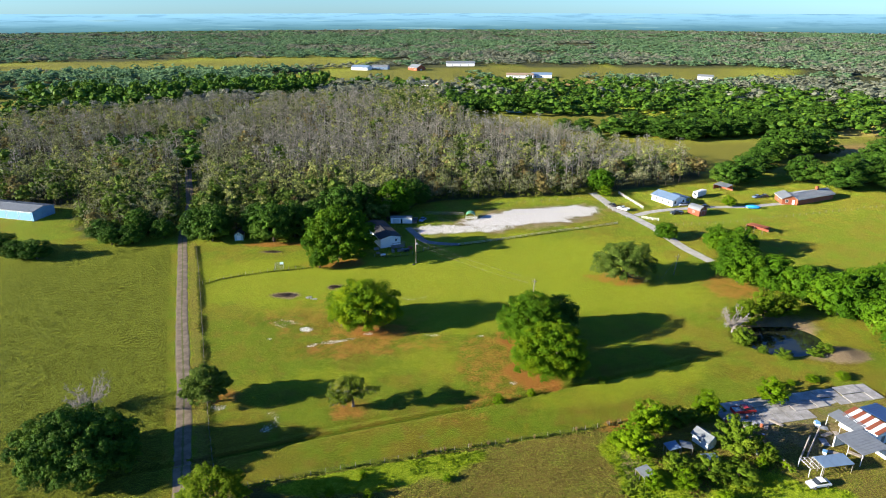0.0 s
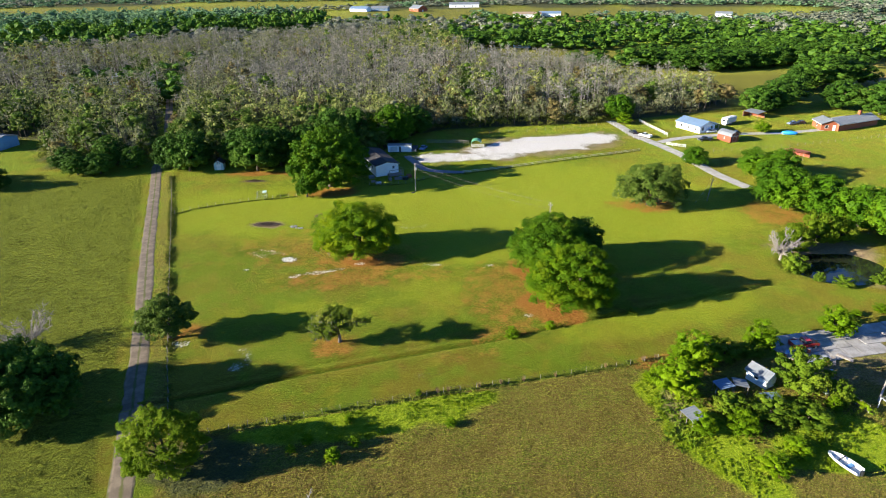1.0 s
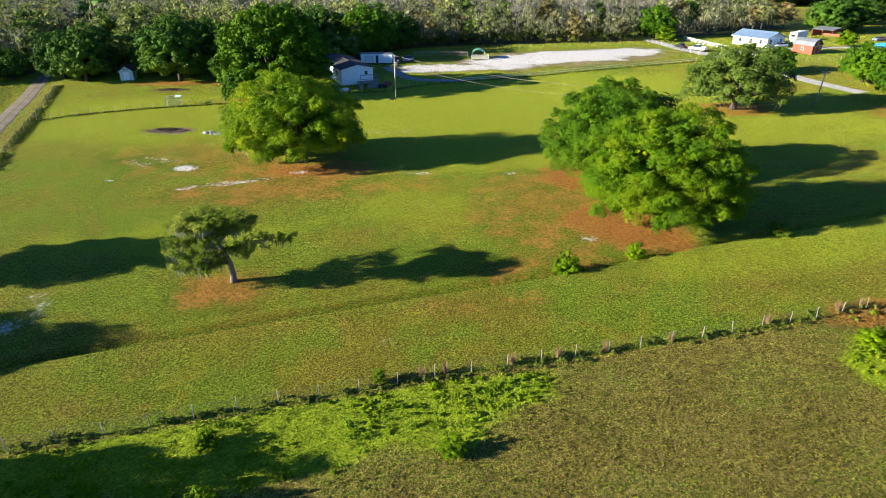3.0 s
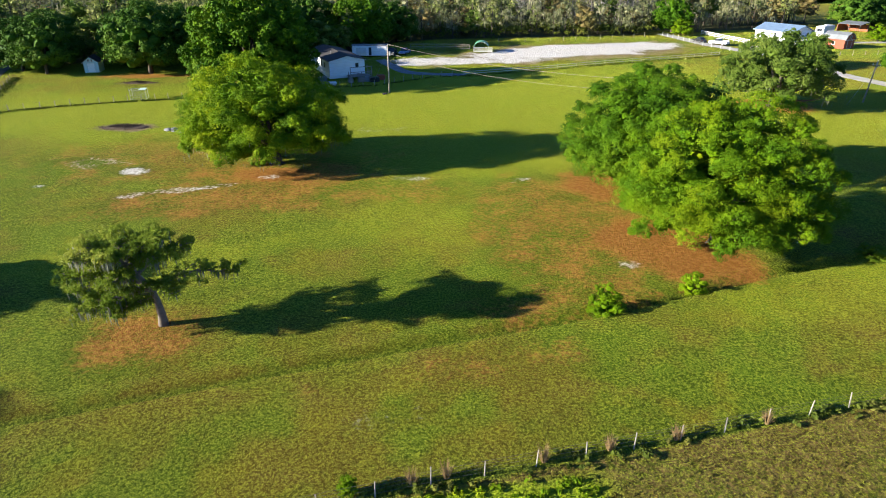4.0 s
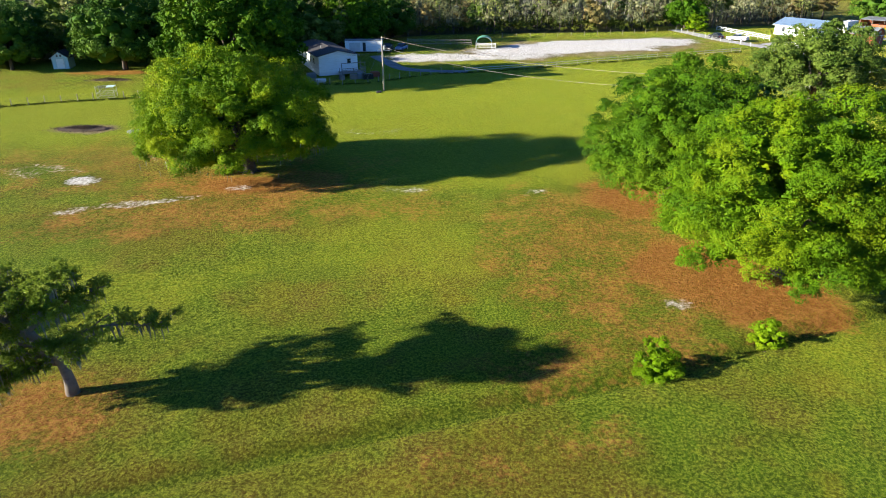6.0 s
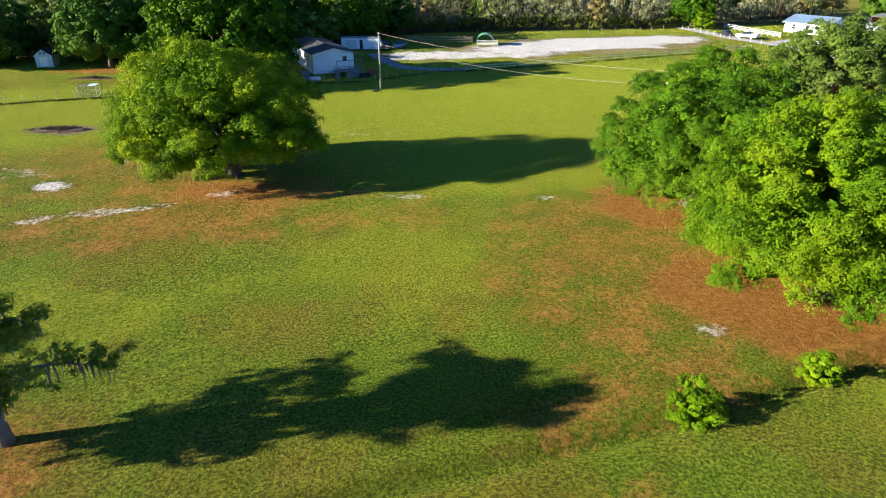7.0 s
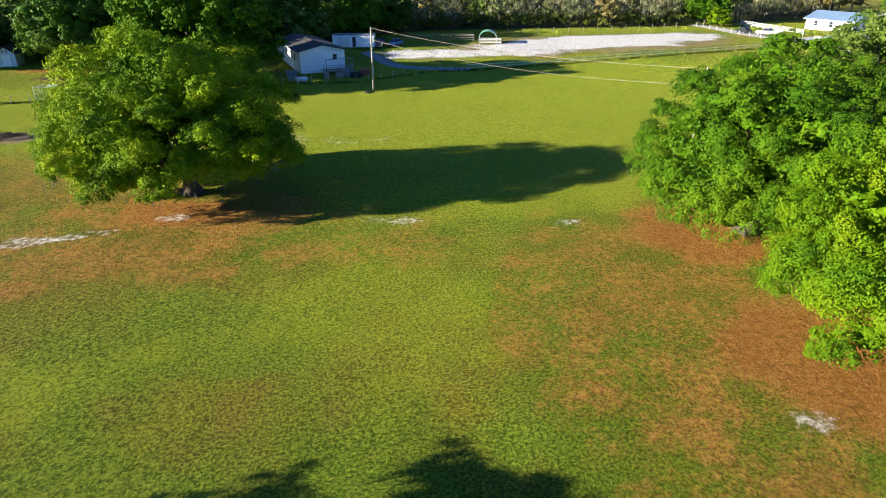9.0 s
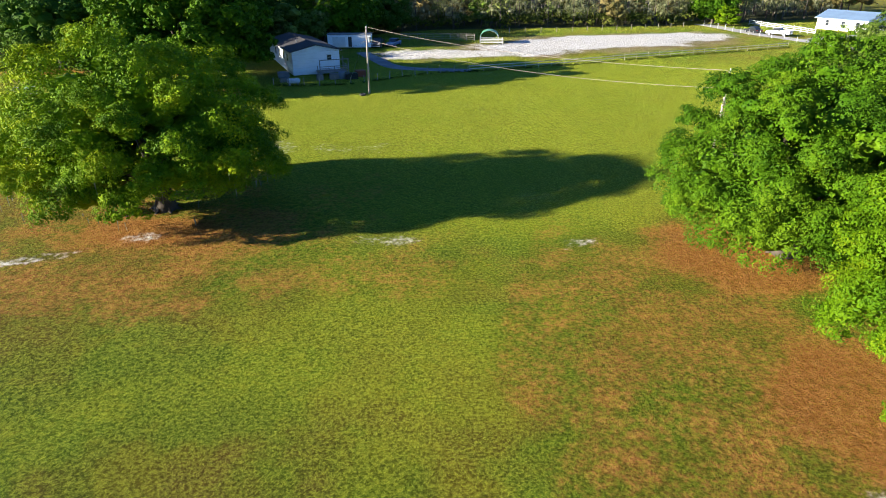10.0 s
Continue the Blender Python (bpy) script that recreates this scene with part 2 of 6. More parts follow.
def tube(points, radii, sides=6):
    p, r = np.asarray(points, float), np.asarray(radii, float)
    d = np.gradient(p, axis=0)
    d /= np.linalg.norm(d, axis=1, keepdims=True) + 1e-9
    ref = np.where(np.abs(d[:, 2:3]) > 0.9, np.array([[1.0, 0, 0]]), np.array([[0, 0, 1.0]]))
    u = np.cross(d, ref)
    u /= np.linalg.norm(u, axis=1, keepdims=True) + 1e-9
    w = np.cross(d, u)
    a = np.linspace(0, 2 * np.pi, sides, endpoint=False)
    v = p[:, None] + r[:, None, None] * (np.cos(a)[None, :, None] * u[:, None] + np.sin(a)[None, :, None] * w[:, None])
    f = []
    for i in range(len(p) - 1):
        for j in range(sides):
            k = (j + 1) % sides
            a0, a1, b0, b1 = i * sides + j, i * sides + k, (i + 1) * sides + j, (i + 1) * sides + k
            f += [(a0, b0, b1), (a0, b1, a1)]
    last = (len(p) - 1) * sides
    for j in range(1, sides - 1):
        f += [(0, j, j + 1), (last, last + j + 1, last + j)]
    return v.reshape(-1, 3), np.array(f)


# ---- ground: relief and cover ----
TABLE = np.random.default_rng(7).random((256, 256))


def wave(x, y, size, seed=0):
    """Smooth noise from 0 to 1, with lumps of that size in metres."""
    x, y = np.asarray(x, float) / size + 37.3 * seed, np.asarray(y, float) / size + 91.7 * seed
    i, j = np.floor(x).astype(int), np.floor(y).astype(int)
    u, v = x - i, y - j
    u, v = u * u * (3 - 2 * u), v * v * (3 - 2 * v)
    t = lambda a, b: TABLE[a % 256, b % 256]
    return (t(i, j) * (1 - u) + t(i + 1, j) * u) * (1 - v) + (t(i, j + 1) * (1 - u) + t(i + 1, j + 1) * u) * v


def rough_wave(x, y, size, seed=0):
    return (wave(x, y, size, seed) + 0.5 * wave(x, y, size / 2.1, seed + 1) + 0.25 * wave(x, y, size / 4.3, seed + 2)) / 1.75


def ss(x, a, b):
    t = np.clip((np.asarray(x, float) - a) / (b - a), 0, 1)
    return t * t * (3 - 2 * t)


DITCH = np.array([(-70, 93.5), (-42, 101.8), (-29, 106.2), (-14.6, 110.8), (-0.7, 115.2), (12, 119), (27, 124.8), (46, 131), (72, 140), (100, 133)])
FENCE_D = [(-42.5, 91.2), (-28.8, 94.8), (-15, 98.5), (-0.6, 102.2), (13.7, 105.5), (31.5, 109.8), (40, 112.4)]


RUTS = [((60, 78.2, 82.7, 89.6, 95.8, 105.9), (17.5, 15.9, 15.3, 15.7, 17.7, 21.9)), ((60, 78.2, 82.7, 89.6, 95.8, 105.9), (19.3, 17.7, 17.1, 17.5, 19.5, 23.7)), ((76, 84, 90.5, 95.7, 101.7, 106), (17.5, 18.6, 21.6, 25.1, 28.1, 29.6))]


def gz(x, y):
    """The ground's height."""
    x, y = np.asarray(x, float), np.asarray(y, float)
    s = (y - np.interp(x, DITCH[:, 0], DITCH[:, 1])) * 0.95
    here = ss(x, -75, -50) * (1 - ss(x, 62, 82))
    z = here * (-0.55 * np.exp(-((s - 0.2) / 0.8) ** 2) - 0.18 * np.exp(-((s - 2.6) / 0.8) ** 2) + 0.55 * ss(-s, 0.0, 1.3) * (1 - ss(-s, 3, 16)))
    near = 1 - ss(np.hypot(x, y - 150), 250, 500)
    z = z + near * (0.35 * (rough_wave(x, y, 38, 3) - 0.5) + 0.12 * (rough_wave(x, y, 5, 5) - 0.5))
    pond = np.hypot((x - 93) / 11.5, (y - 149) / 8.5) + 0.25 * (wave(x, y, 7, 9) - 0.5)
    z = z - 1.5 * (1 - ss(pond, 0.75, 1.25))
    z = z + 1.2 * np.exp(-(((x - 104) / 5) ** 2 + ((y - 140) / 3.5) ** 2))
    arena = ss(x, -8, 0) * (1 - ss(x, 74, 84)) * ss(y, 228, 238)
    return z * (1 - 0.8 * arena) + 1.4 * ss(y, 205, 258)


def blot(x, y, cx, cy, rx, ry, turn=0.0, ragged=0.5, seed=1, size=6):
    """1 at the middle of a ragged oval, 0.5 on its edge, 0 outside."""
    a = radians(turn)
    dx, dy = x - cx, y - cy
    u, v = (dx * math.cos(a) + dy * math.sin(a)) / rx, (-dx * math.sin(a) + dy * math.cos(a)) / ry
    d = np.hypot(u, v) + ragged * (rough_wave(x, y, size, seed) - 0.5) * 2
    return 1 - ss(d, 0.6, 1.4)


def line_side(x, y, pts):
    p = np.array(pts, float)
    return y - np.interp(x, p[:, 0], p[:, 1])


TRACK = [(-38, 62), (-48.6, 90.0), (-60.8, 122.4), (-77.1, 162.3), (-92.1, 201.0), (-102.2, 226.8), (-109.5, 251), (-116, 271.4), (-134, 316), (-152, 362), (-165, 395)]


def track_x(y):
    p = np.array(TRACK)
    return np.interp(y, p[:, 1], p[:, 0])


def woods(x, y):
    """How much a place lies in the woods behind the pasture, 0 to 1."""
    front = np.interp(x, [-300, -200, -165, -150, -140, -104, -60, -25, -12, 0, 72, 118, 145], [262, 262, 262, 236, 224, 232, 236, 240, 266, 273, 284, 301, 318])
    back = np.interp(x, [-420, -330, -236, -200, -14, 24, 73, 93, 133, 145], [430, 480, 530, 570, 640, 455, 440, 385, 350, 335])
    w = ss(y - front, 0, 5) * (1 - ss(y - back, -15, 15)) * (1 - ss(x, 132, 144)) * ss(np.hypot(x - 72, y - 291), 5, 9) * ss(x, -430, -390)
    w = w * ss(np.abs(x - track_x(y)), 2.5, 6) * ss(np.hypot((x + 189) / 25, (y - 376) / 22), 0.8, 1.15)
    return w * ss(np.hypot((x + 255) / 60, (y - 335) / 9), 0.85, 1.2)


def covers(x, y):
    """The cover of the ground at places, as amounts from 0 to 1."""
    c = {}
    left = 1 - ss(x - track_x(y), -5.5, -3.0)
    c["olive"] = left * (1 - ss(y, 214, 226)) * ss(x, -330, -300)
    below = -line_side(x, y, FENCE_D)
    c["rough"] = ss(below, -0.3, 0.8) * ss(x - track_x(y), 3, 6) * (1 - ss(y, 113, 117))
    beside = x - track_x(y)
    c["rough"] = np.maximum(c["rough"], 0.8 * ss(beside, 1.8, 2.6) * (1 - ss(beside, 5.2, 6.2)) * ss(y, 86, 92) * (1 - ss(y, 220, 226)))
    c["weed"] = np.maximum(np.maximum(blot(x, y, -13, 96, 19, 4.6, 15, 0.45, 3), blot(x, y, 40.5, 91.5, 5.0, 15, 21, 0.4, 4)), blot(x, y, 62, 90, 14, 6, 0, 0.5, 5)) * ss(below, 0.0, 1.0)
    s = line_side(x, y, DITCH) * 0.95
    c["rank"] = np.maximum.reduce([0.9 * np.exp(-((s - 0.35) / 0.5) ** 2) * ss(x, -60, -45) * (1 - ss(x, 70, 80)), sum(0.8 * np.exp(-((x - np.interp(y, ys, xs)) / 0.4) ** 2) for ys, xs in RUTS) * ss(below, 0.5, 2), 0.8 * np.exp(-((below - 0.2) / 0.8) ** 2) * (1 - ss(x, 38, 42)) * ss(x, -44, -40), (0.8 * np.exp(-((beside + 5.2) / 0.5) ** 2) + 0.7 * np.exp(-((beside + 7.6) / 0.45) ** 2) + 0.6 * np.exp(-((beside - 4.6) / 0.6) ** 2)) * ss(y, 84, 92) * (1 - ss(y, 214, 222))])
    lit = np.maximum.reduce([
        0.95 * blot(x, y, -20.5, 152.8, 6.5, 3.6, 0, 0.35, 10), 0.62 * blot(x, y, -20, 153, 12, 6, 0, 0.35, 11), 0.49 * blot(x, y, -24, 144, 15, 5.5, 12, 0.4, 12), 0.4 * blot(x, y, -9, 147, 12, 4.5, 0, 0.5, 13),
        0.9 * blot(x, y, 21.5, 131, 6, 8, 30, 0.4, 14), 0.44 * blot(x, y, 12, 137, 12, 15, 8, 0.35, 15) * ss(x - np.interp(y, [123, 127.7, 131.2, 134.6, 139.3, 149.3, 153], [6.4, 4.8, 3.5, 1.8, 2.8, 5.6, 7.0]) + 1.6 * (rough_wave(x, y, 3, 27) - 0.5), -0.3, 0.9), 0.4 * blot(x, y, 12, 123, 9, 4, 20, 0.5, 16),
        0.6 * blot(x, y, -21, 115.5, 4.5, 3.6, 0, 0.4, 17), 0.9 * blot(x, y, 20, 148, 6, 6, 0, 0.4, 18), 0.55 * blot(x, y, -52, 122, 5, 3, 0, 0.5, 19),
        0.72 * blot(x, y, 58, 190, 9, 6, 0, 0.5, 20), 0.6 * blot(x, y, 94, 182, 9, 9, 0, 0.5, 21), 0.8 * blot(x, y, -38, 203, 10, 6, 0, 0.5, 22), 0.8 * blot(x, y, -62, 221, 12, 2.5, 0, 0.5, 23),
        0.35 * blot(x, y, -30, 160, 26, 14, 0, 0.5, 24), 0.3 * blot(x, y, 3, 112, 8, 3, 15, 0.6, 25), 0.6 * blot(x, y, 38, 111, 6, 2, 15, 0.5, 26)])
    c["litter"] = np.clip(lit, 0, 1)
    c["sand"] = np.maximum.reduce([
        0.75 * blot(x, y, -39, 154.3, 2.0, 1.5, 0, 0.6, 31, 2), 0.6 * blot(x, y, -47.5, 148.8, 1.1, 0.8, 0, 0.6, 32, 2), 0.4 * blot(x, y, -35.6, 144.9, 1.8, 0.7, 5, 0.5, 33, 2), 0.42 * blot(x, y, -26, 148.5, 3.0, 0.7, 20, 0.5, 34, 2),
        0.36 * blot(x, y, -31, 146.8, 5, 0.9, 12, 0.6, 35, 2), 0.3 * blot(x, y, -46, 158, 5, 2.5, 0, 0.7, 36, 2), 0.4 * blot(x, y, 10, 150.5, 1.6, 1.0, 0, 0.6, 37, 2), 0.3 * blot(x, y, -3, 151, 2.5, 0.8, 0, 0.6, 38, 2), 0.36 * blot(x, y, 17, 127.5, 1.2, 0.8, 0, 0.6, 39, 2),
        0.2 * blot(x, y, -2, 107.5, 3, 1.2, 15, 0.7, 40, 2), 0.36 * blot(x, y, -21, 151.5, 1.6, 0.7, 0, 0.6, 41, 2), 0.25 * blot(x, y, -38, 112, 2, 3, 0, 0.7, 42, 2),
        0.95 * blot(x, y, 33, 250, 36, 9.5, 20, 0.5, 43, 9), 0.75 * blot(x, y, 6, 237, 17, 5.5, 4, 0.5, 44, 7), 0.2 * blot(x, y, -14, 174, 9, 3, 0, 0.8, 45, 3), 0.5 * blot(x, y, -52, 117.5, 2.2, 1.2, 0, 0.5, 46, 2)])
    c["bare"] = np.maximum.reduce([blot(x, y, 34, 250, 46, 14, 19, 0.4, 51, 8) * 0.62, blot(x, y, 104, 140, 8, 4, 0, 0.4, 52), 0.8 * blot(x, y, 96, 158, 13, 7, 0, 0.4, 53), 0.8 * blot(x, y, -50, 176.5, 5, 2.6, 0, 0.3, 54, 3), 0.7 * blot(x, y, -35, 182.5, 3, 2.4, 0, 0.3, 55, 3), 0.62 * blot(x, y, -64, 213.5, 5, 1.5, 0, 0.4, 56, 3), 0.5 * blot(x, y, 82, 112, 26, 9, 12, 0.4, 57), 0.6 * blot(x, y, 38, 101, 2, 9, -10, 0.5, 58)])
    # lusher far grass; brightness gained with distance is painted in with it
    c["lush"] = np.maximum.reduce([blot(x, y, -50, 188, 50, 20, 0, 0.35, 81, 12), blot(x, y, 22, 192, 62, 40, 0, 0.3, 82, 14), 0.8 * blot(x, y, 48, 128, 26, 5, 20, 0.5, 83, 6), 0.9 * blot(x, y, 2, 162, 20, 10, 0, 0.5, 84, 6), 0.6 * blot(x, y, -3, 140, 9, 9, 0, 0.6, 85, 5), 0.7 * blot(x, y, -30, 128, 16, 5, 10, 0.6, 86, 5)]) * ss(line_side(x, y, FENCE_D), 0.5, 2) * ss(x - track_x(y), 4, 7)
    c["pasture"] = np.maximum.reduce([blot(x, y, 160, 368, 115, 50, 10, 0.15, 61, 60), blot(x, y, 330, 385, 120, 55, 14, 0.15, 62, 60), blot(x, y, 85, 490, 85, 55, 15, 0.2, 63, 40), blot(x, y, -420, 1030, 320, 120, 10, 0.15, 64, 90), blot(x, y, 60, 860, 260, 150, 0, 0.2, 65, 90), blot(x, y, 250, 900, 260, 110, 0, 0.2, 67, 90), blot(x, y, -430, 640, 80, 110, 20, 0.2, 66, 50)])
    c["dry"] = np.maximum(0.9 * blot(x, y, 300, 455, 75, 26, 12, 0.4, 71, 20), np.maximum(0.7 * blot(x, y, 260, 380, 60, 20, 10, 0.5, 72, 20), 0.8 * blot(x, y, 190, 770, 90, 45, 0, 0.4, 73, 40)))
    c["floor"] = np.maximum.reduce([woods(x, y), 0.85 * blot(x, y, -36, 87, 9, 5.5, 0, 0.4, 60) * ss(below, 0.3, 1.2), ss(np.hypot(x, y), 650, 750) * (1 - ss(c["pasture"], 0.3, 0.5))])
    return c


def axis(lo, hi, marks):
    """Grid lines from lo to hi: marks are (start, end, spacing), coarser beyond them."""
    a = []
    for s, e, d in marks:
        a += list(np.arange(s, e, d))
    a.append(marks[-1][1])
    d, left = marks[0][2], [a[0]]
    while left[-1] > lo:
        d *= 1.16
        left.append(left[-1] - d)
    d, right = marks[-1][2], [a[-1]]
    while right[-1] < hi:
        d *= 1.16
        right.append(right[-1] + d)
    return np.array(left[:0:-1] + a + right[1:])


def put_covers(me, x, y):
    for k, v in covers(x, y).items():
        me.attributes.new(k, "FLOAT", "POINT").data.foreach_set("value", np.ascontiguousarray(v, np.float32))


gx = axis(-4800, 4800, [(-110, -50, 1.5), (-50, 48, 0.65), (48, 110, 1.3)])
gy = axis(-1500, 4800, [(76, 100, 0.65), (100, 134, 0.4), (134, 170, 0.65), (170, 280, 1.2)])
X, Y = np.meshgrid(gx, gy)
nx, ny = len(gx), len(gy)
idx = np.arange(nx * ny).reshape(ny, nx)
q = [idx[:-1, :-1].ravel(), idx[:-1, 1:].ravel(), idx[1:, 1:].ravel(), idx[1:, :-1].ravel()]
faces = np.concatenate([np.stack([q[0], q[1], q[2]], 1), np.stack([q[0], q[2], q[3]], 1)])
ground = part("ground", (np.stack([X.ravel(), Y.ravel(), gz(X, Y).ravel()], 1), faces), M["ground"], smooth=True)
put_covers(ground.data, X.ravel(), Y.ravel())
tagged(ground, "grassy pasture with leaf litter, sandy patches and a shallow ditch", "ground", kind="structure")


def strip(pts, width, lift, ragged=0.25, step_m=1.0, seed=1, crown=0.0):
    """A road laid on the ground along a line, with uneven edges."""
    p = np.array(pts, float)
    d = np.concatenate([[0], np.cumsum(np.hypot(*np.diff(p, axis=0).T))])
    s = np.arange(0, d[-1], step_m)
    k = np.ones(7) / 7
    c = np.stack([np.interp(s, d, p[:, 0]), np.interp(s, d, p[:, 1])], 1)
    c = np.stack([np.convolve(np.pad(c[:, i], 3, "edge"), k, "valid") for i in (0, 1)], 1)
    t = np.gradient(c, axis=0)
    t /= np.linalg.norm(t, axis=1, keepdims=True)
    n = np.stack([-t[:, 1], t[:, 0]], 1)
    cols = []
    for j, w in enumerate(np.linspace(-0.5, 0.5, 9)):
        edge = ragged * (rough_wave(s, s * 0 + j * 50, 3.0, seed + j) - 0.5) * 2 if abs(w) == 0.5 else 0
        xy = c + n * (w * width + np.sign(w) * edge)[:, None] if abs(w) == 0.5 else c + n * (w * width)
        z = gz(xy[:, 0], xy[:, 1]) + lift * (1 if abs(w) < 0.5 else -0.2) + crown * (0.5 - abs(w))
        cols.append(np.column_stack([xy, z]))
    v = np.stack(cols, 1).reshape(-1, 3)
    f = []
    for i in range(len(s) - 1):
        for j in range(8):
            a = i * 9 + j
            f += [(a, a + 9, a + 10), (a, a + 10, a + 1)]
    return v, np.array(f)[:, ::-1]


def track_material(name, base, worn, strip_col, verge=None):
    m, nt, b = shader(name, 0.95)
    a, f = grain(nt, 0.5, 5, 0.6), grain(nt, 7, 4, 0.7)
    c = blend(nt, step(nt, a, 0.38, 0.66), base, worn)
    c = blend(nt, step(nt, f, 0.5, 0.8), c, strip_col)
    if verge:  # grass between and beside the wheel ruts
        n = nt.nodes.new("ShaderNodeAttribute")
        n.attribute_name = "worn"
        k = calc(nt, "ADD", n.outputs["Fac"], calc(nt, "MULTIPLY", calc(nt, "SUBTRACT", calc(nt, "ADD", a, f), 1.0), 0.9))
        c = blend(nt, step(nt, k, 0.15, 0.55), verge, c)
    nt.links.new(c, b.inputs["Base Color"])
    bump(nt, b, f, 0.6, 0.05)
    return m


M["dirt"] = track_material("dirt_road", (0.125, 0.096, 0.066), (0.195, 0.152, 0.108), (0.10, 0.08, 0.046), (0.085, 0.092, 0.018))
M["shell"] = track_material("white_shell", (0.30, 0.29, 0.28), (0.42, 0.41, 0.40), (0.24, 0.225, 0.20))
M["asphalt"] = track_material("grey_drive", (0.15, 0.15, 0.155), (0.22, 0.22, 0.22), (0.11, 0.11, 0.11))
M["concrete"] = track_material("concrete", (0.24, 0.235, 0.225), (0.36, 0.355, 0.345), (0.16, 0.105, 0.095))
lane = part("dirt_road", strip(TRACK, 3.6, 0.05, 0.35, seed=3, crown=0.06), M["dirt"])
lane.data.attributes.new("worn", "FLOAT", "POINT").data.foreach_set("value", np.tile((0, 0.75, 1, 0.7, 0.1, 0.7, 1, 0.75, 0), len(lane.data.vertices) // 9))
tagged(lane, "rutted pale dirt lane between the field and the fence", "road", kind="structure")
tagged(part("grey_drive", strip([(-14.6, 239.3), (-13.1, 235.6), (-10.2, 229.9), (-8.0, 224.7), (-4.9, 222.7), (1.4, 221.5), (7.9, 220.7)], 2.8, 0.05, 0.1), M["asphalt"]), "grey driveway curving up to the mobile home", "driveway", kind="structure")
tagged(part("shell_drive", strip([(72, 289), (73.5, 283), (77, 262), (81.5, 251), (86.6, 237), (91.2, 218), (97, 203)], 4.2, 0.06, 0.35), M["shell"]), "white crushed shell driveway across the pasture", "driveway", kind="structure")
tagged(part("farm_drive", strip([(82.5, 253), (90, 258), (99.5, 261.5), (118.7, 265.5), (137, 265.5), (159, 272)], 3.4, 0.055, 0.3), M["shell"]), "pale gravel driveway to the farm houses", "driveway", kind="structure")


# ---- trees ----
def unit(a):
    return a / (np.linalg.norm(a, axis=-1, keepdims=True) + 1e-9)


def sprays(c, n, size, rng, slim=0.62, fold=0.25):
    """A folded leaf spray at each place c, facing n."""
    m = len(c)
    n = unit(n)
    u = unit(np.cross(n, rng.normal(size=(m, 3))))
    w = np.cross(n, u)
    s = (size * rng.uniform(0.65, 1.35, m))[:, None]
    v = np.stack([c - u * s, c + w * s * slim + n * s * fold, c + u * s, c - w * s * slim + n * s * fold], 1).reshape(-1, 3)
    i = np.arange(m)[:, None] * 4
    return v, np.concatenate([i + [0, 1, 2], i + [0, 2, 3]])


def puffs(lobes, rng, puff_n, leaf_n, leaf, low=-0.5, flat=0.75, slim=0.62, puff_size=0.32, centre=None):
    """Foliage: lobes carry puffs, and puffs carry leaf sprays on their outer side."""
    lobes = np.asarray(lobes, float)
    d = rng.normal(size=(len(lobes), puff_n, 3))
    if centre is not None:
        d = unit(d) + 0.8 * unit(lobes[:, None, :3] - np.array(centre))
    d = unit(d)
    d[..., 2] = np.where(d[..., 2] < low, -d[..., 2], d[..., 2])
    r = lobes[:, None, 3:4]
    pr = r * puff_size * rng.uniform(0.6, 1.5, (len(lobes), puff_n, 1))
    pc = lobes[:, None, :3] + d * r * rng.uniform(0.62, 0.98, (len(lobes), puff_n, 1)) * [1, 1, flat]
    e = unit(rng.normal(size=(len(lobes), puff_n, leaf_n, 3)) + d[:, :, None] * 0.9 + [0, 0, 0.5])
    c = pc[:, :, None] + e * pr[:, :, None] * rng.uniform(0.6, 1.08, (len(lobes), puff_n, leaf_n, 1)) * [1, 1, 0.66]
    n = e + 0.22 * rng.normal(size=e.shape) + [0, 0, 0.1]
    return sprays(c.reshape(-1, 3), n.reshape(-1, 3), leaf, rng, slim)


def ball(level):
    bm = bmesh.new()
    bmesh.ops.create_icosphere(bm, subdivisions=level, radius=1)
    out = np.array([v.co[:] for v in bm.verts]), np.array([[v.index for v in f.verts] for f in bm.faces])
    bm.free()
    return out


BALLS = {k: ball(k) for k in (1, 2, 3)}


def masses(lobes, level, scale, rng, flat=0.8):
    """The dense leafy body inside each lobe, lumpy all over."""
    v, f = BALLS[level]
    n = len(lobes)
    d = v[None] * rng.uniform(0.78, 1.12, (n, len(v), 1)) * scale
    p = lobes[:, None, :3] + d * lobes[:, None, 3:4] * [1, 1, flat]
    return p.reshape(-1, 3), (f[None] + (np.arange(n) * len(v))[:, None, None]).reshape(-1, 3)


def dome(rx, ry, h, low, count, rng, lobe, offset=(0, 0)):
    """Lobes spread over a crown that reaches from the height low to h."""
    zc = low + 0.36 * (h - low)
    i = np.arange(count) + 0.5
    cz = 1 - i / count * 1.85
    a = i * 2.39996 + rng.uniform(0, 6)
    s = np.sqrt(np.clip(1 - cz ** 2, 0, 1))
    s = np.where(cz < 0, np.maximum(s, 0.84 + 0.16 * s), s)
    k = rng.uniform(0.74, 1.02, count)
    lr = lobe * rng.uniform(0.7, 1.3, count)
    up = np.where(cz > 0, h - zc, zc - low)
    x = offset[0] + np.cos(a) * s * (rx - lr * 0.7) * (k + 0.08)
    y = offset[1] + np.sin(a) * s * (ry - lr * 0.7) * (k + 0.08)
    z = zc + cz * np.maximum(up - lr * 0.65, 0.2) * (k + 0.1)
    z = np.maximum(z, low + lr * 0.35)
    return np.column_stack([x, y, z, lr])


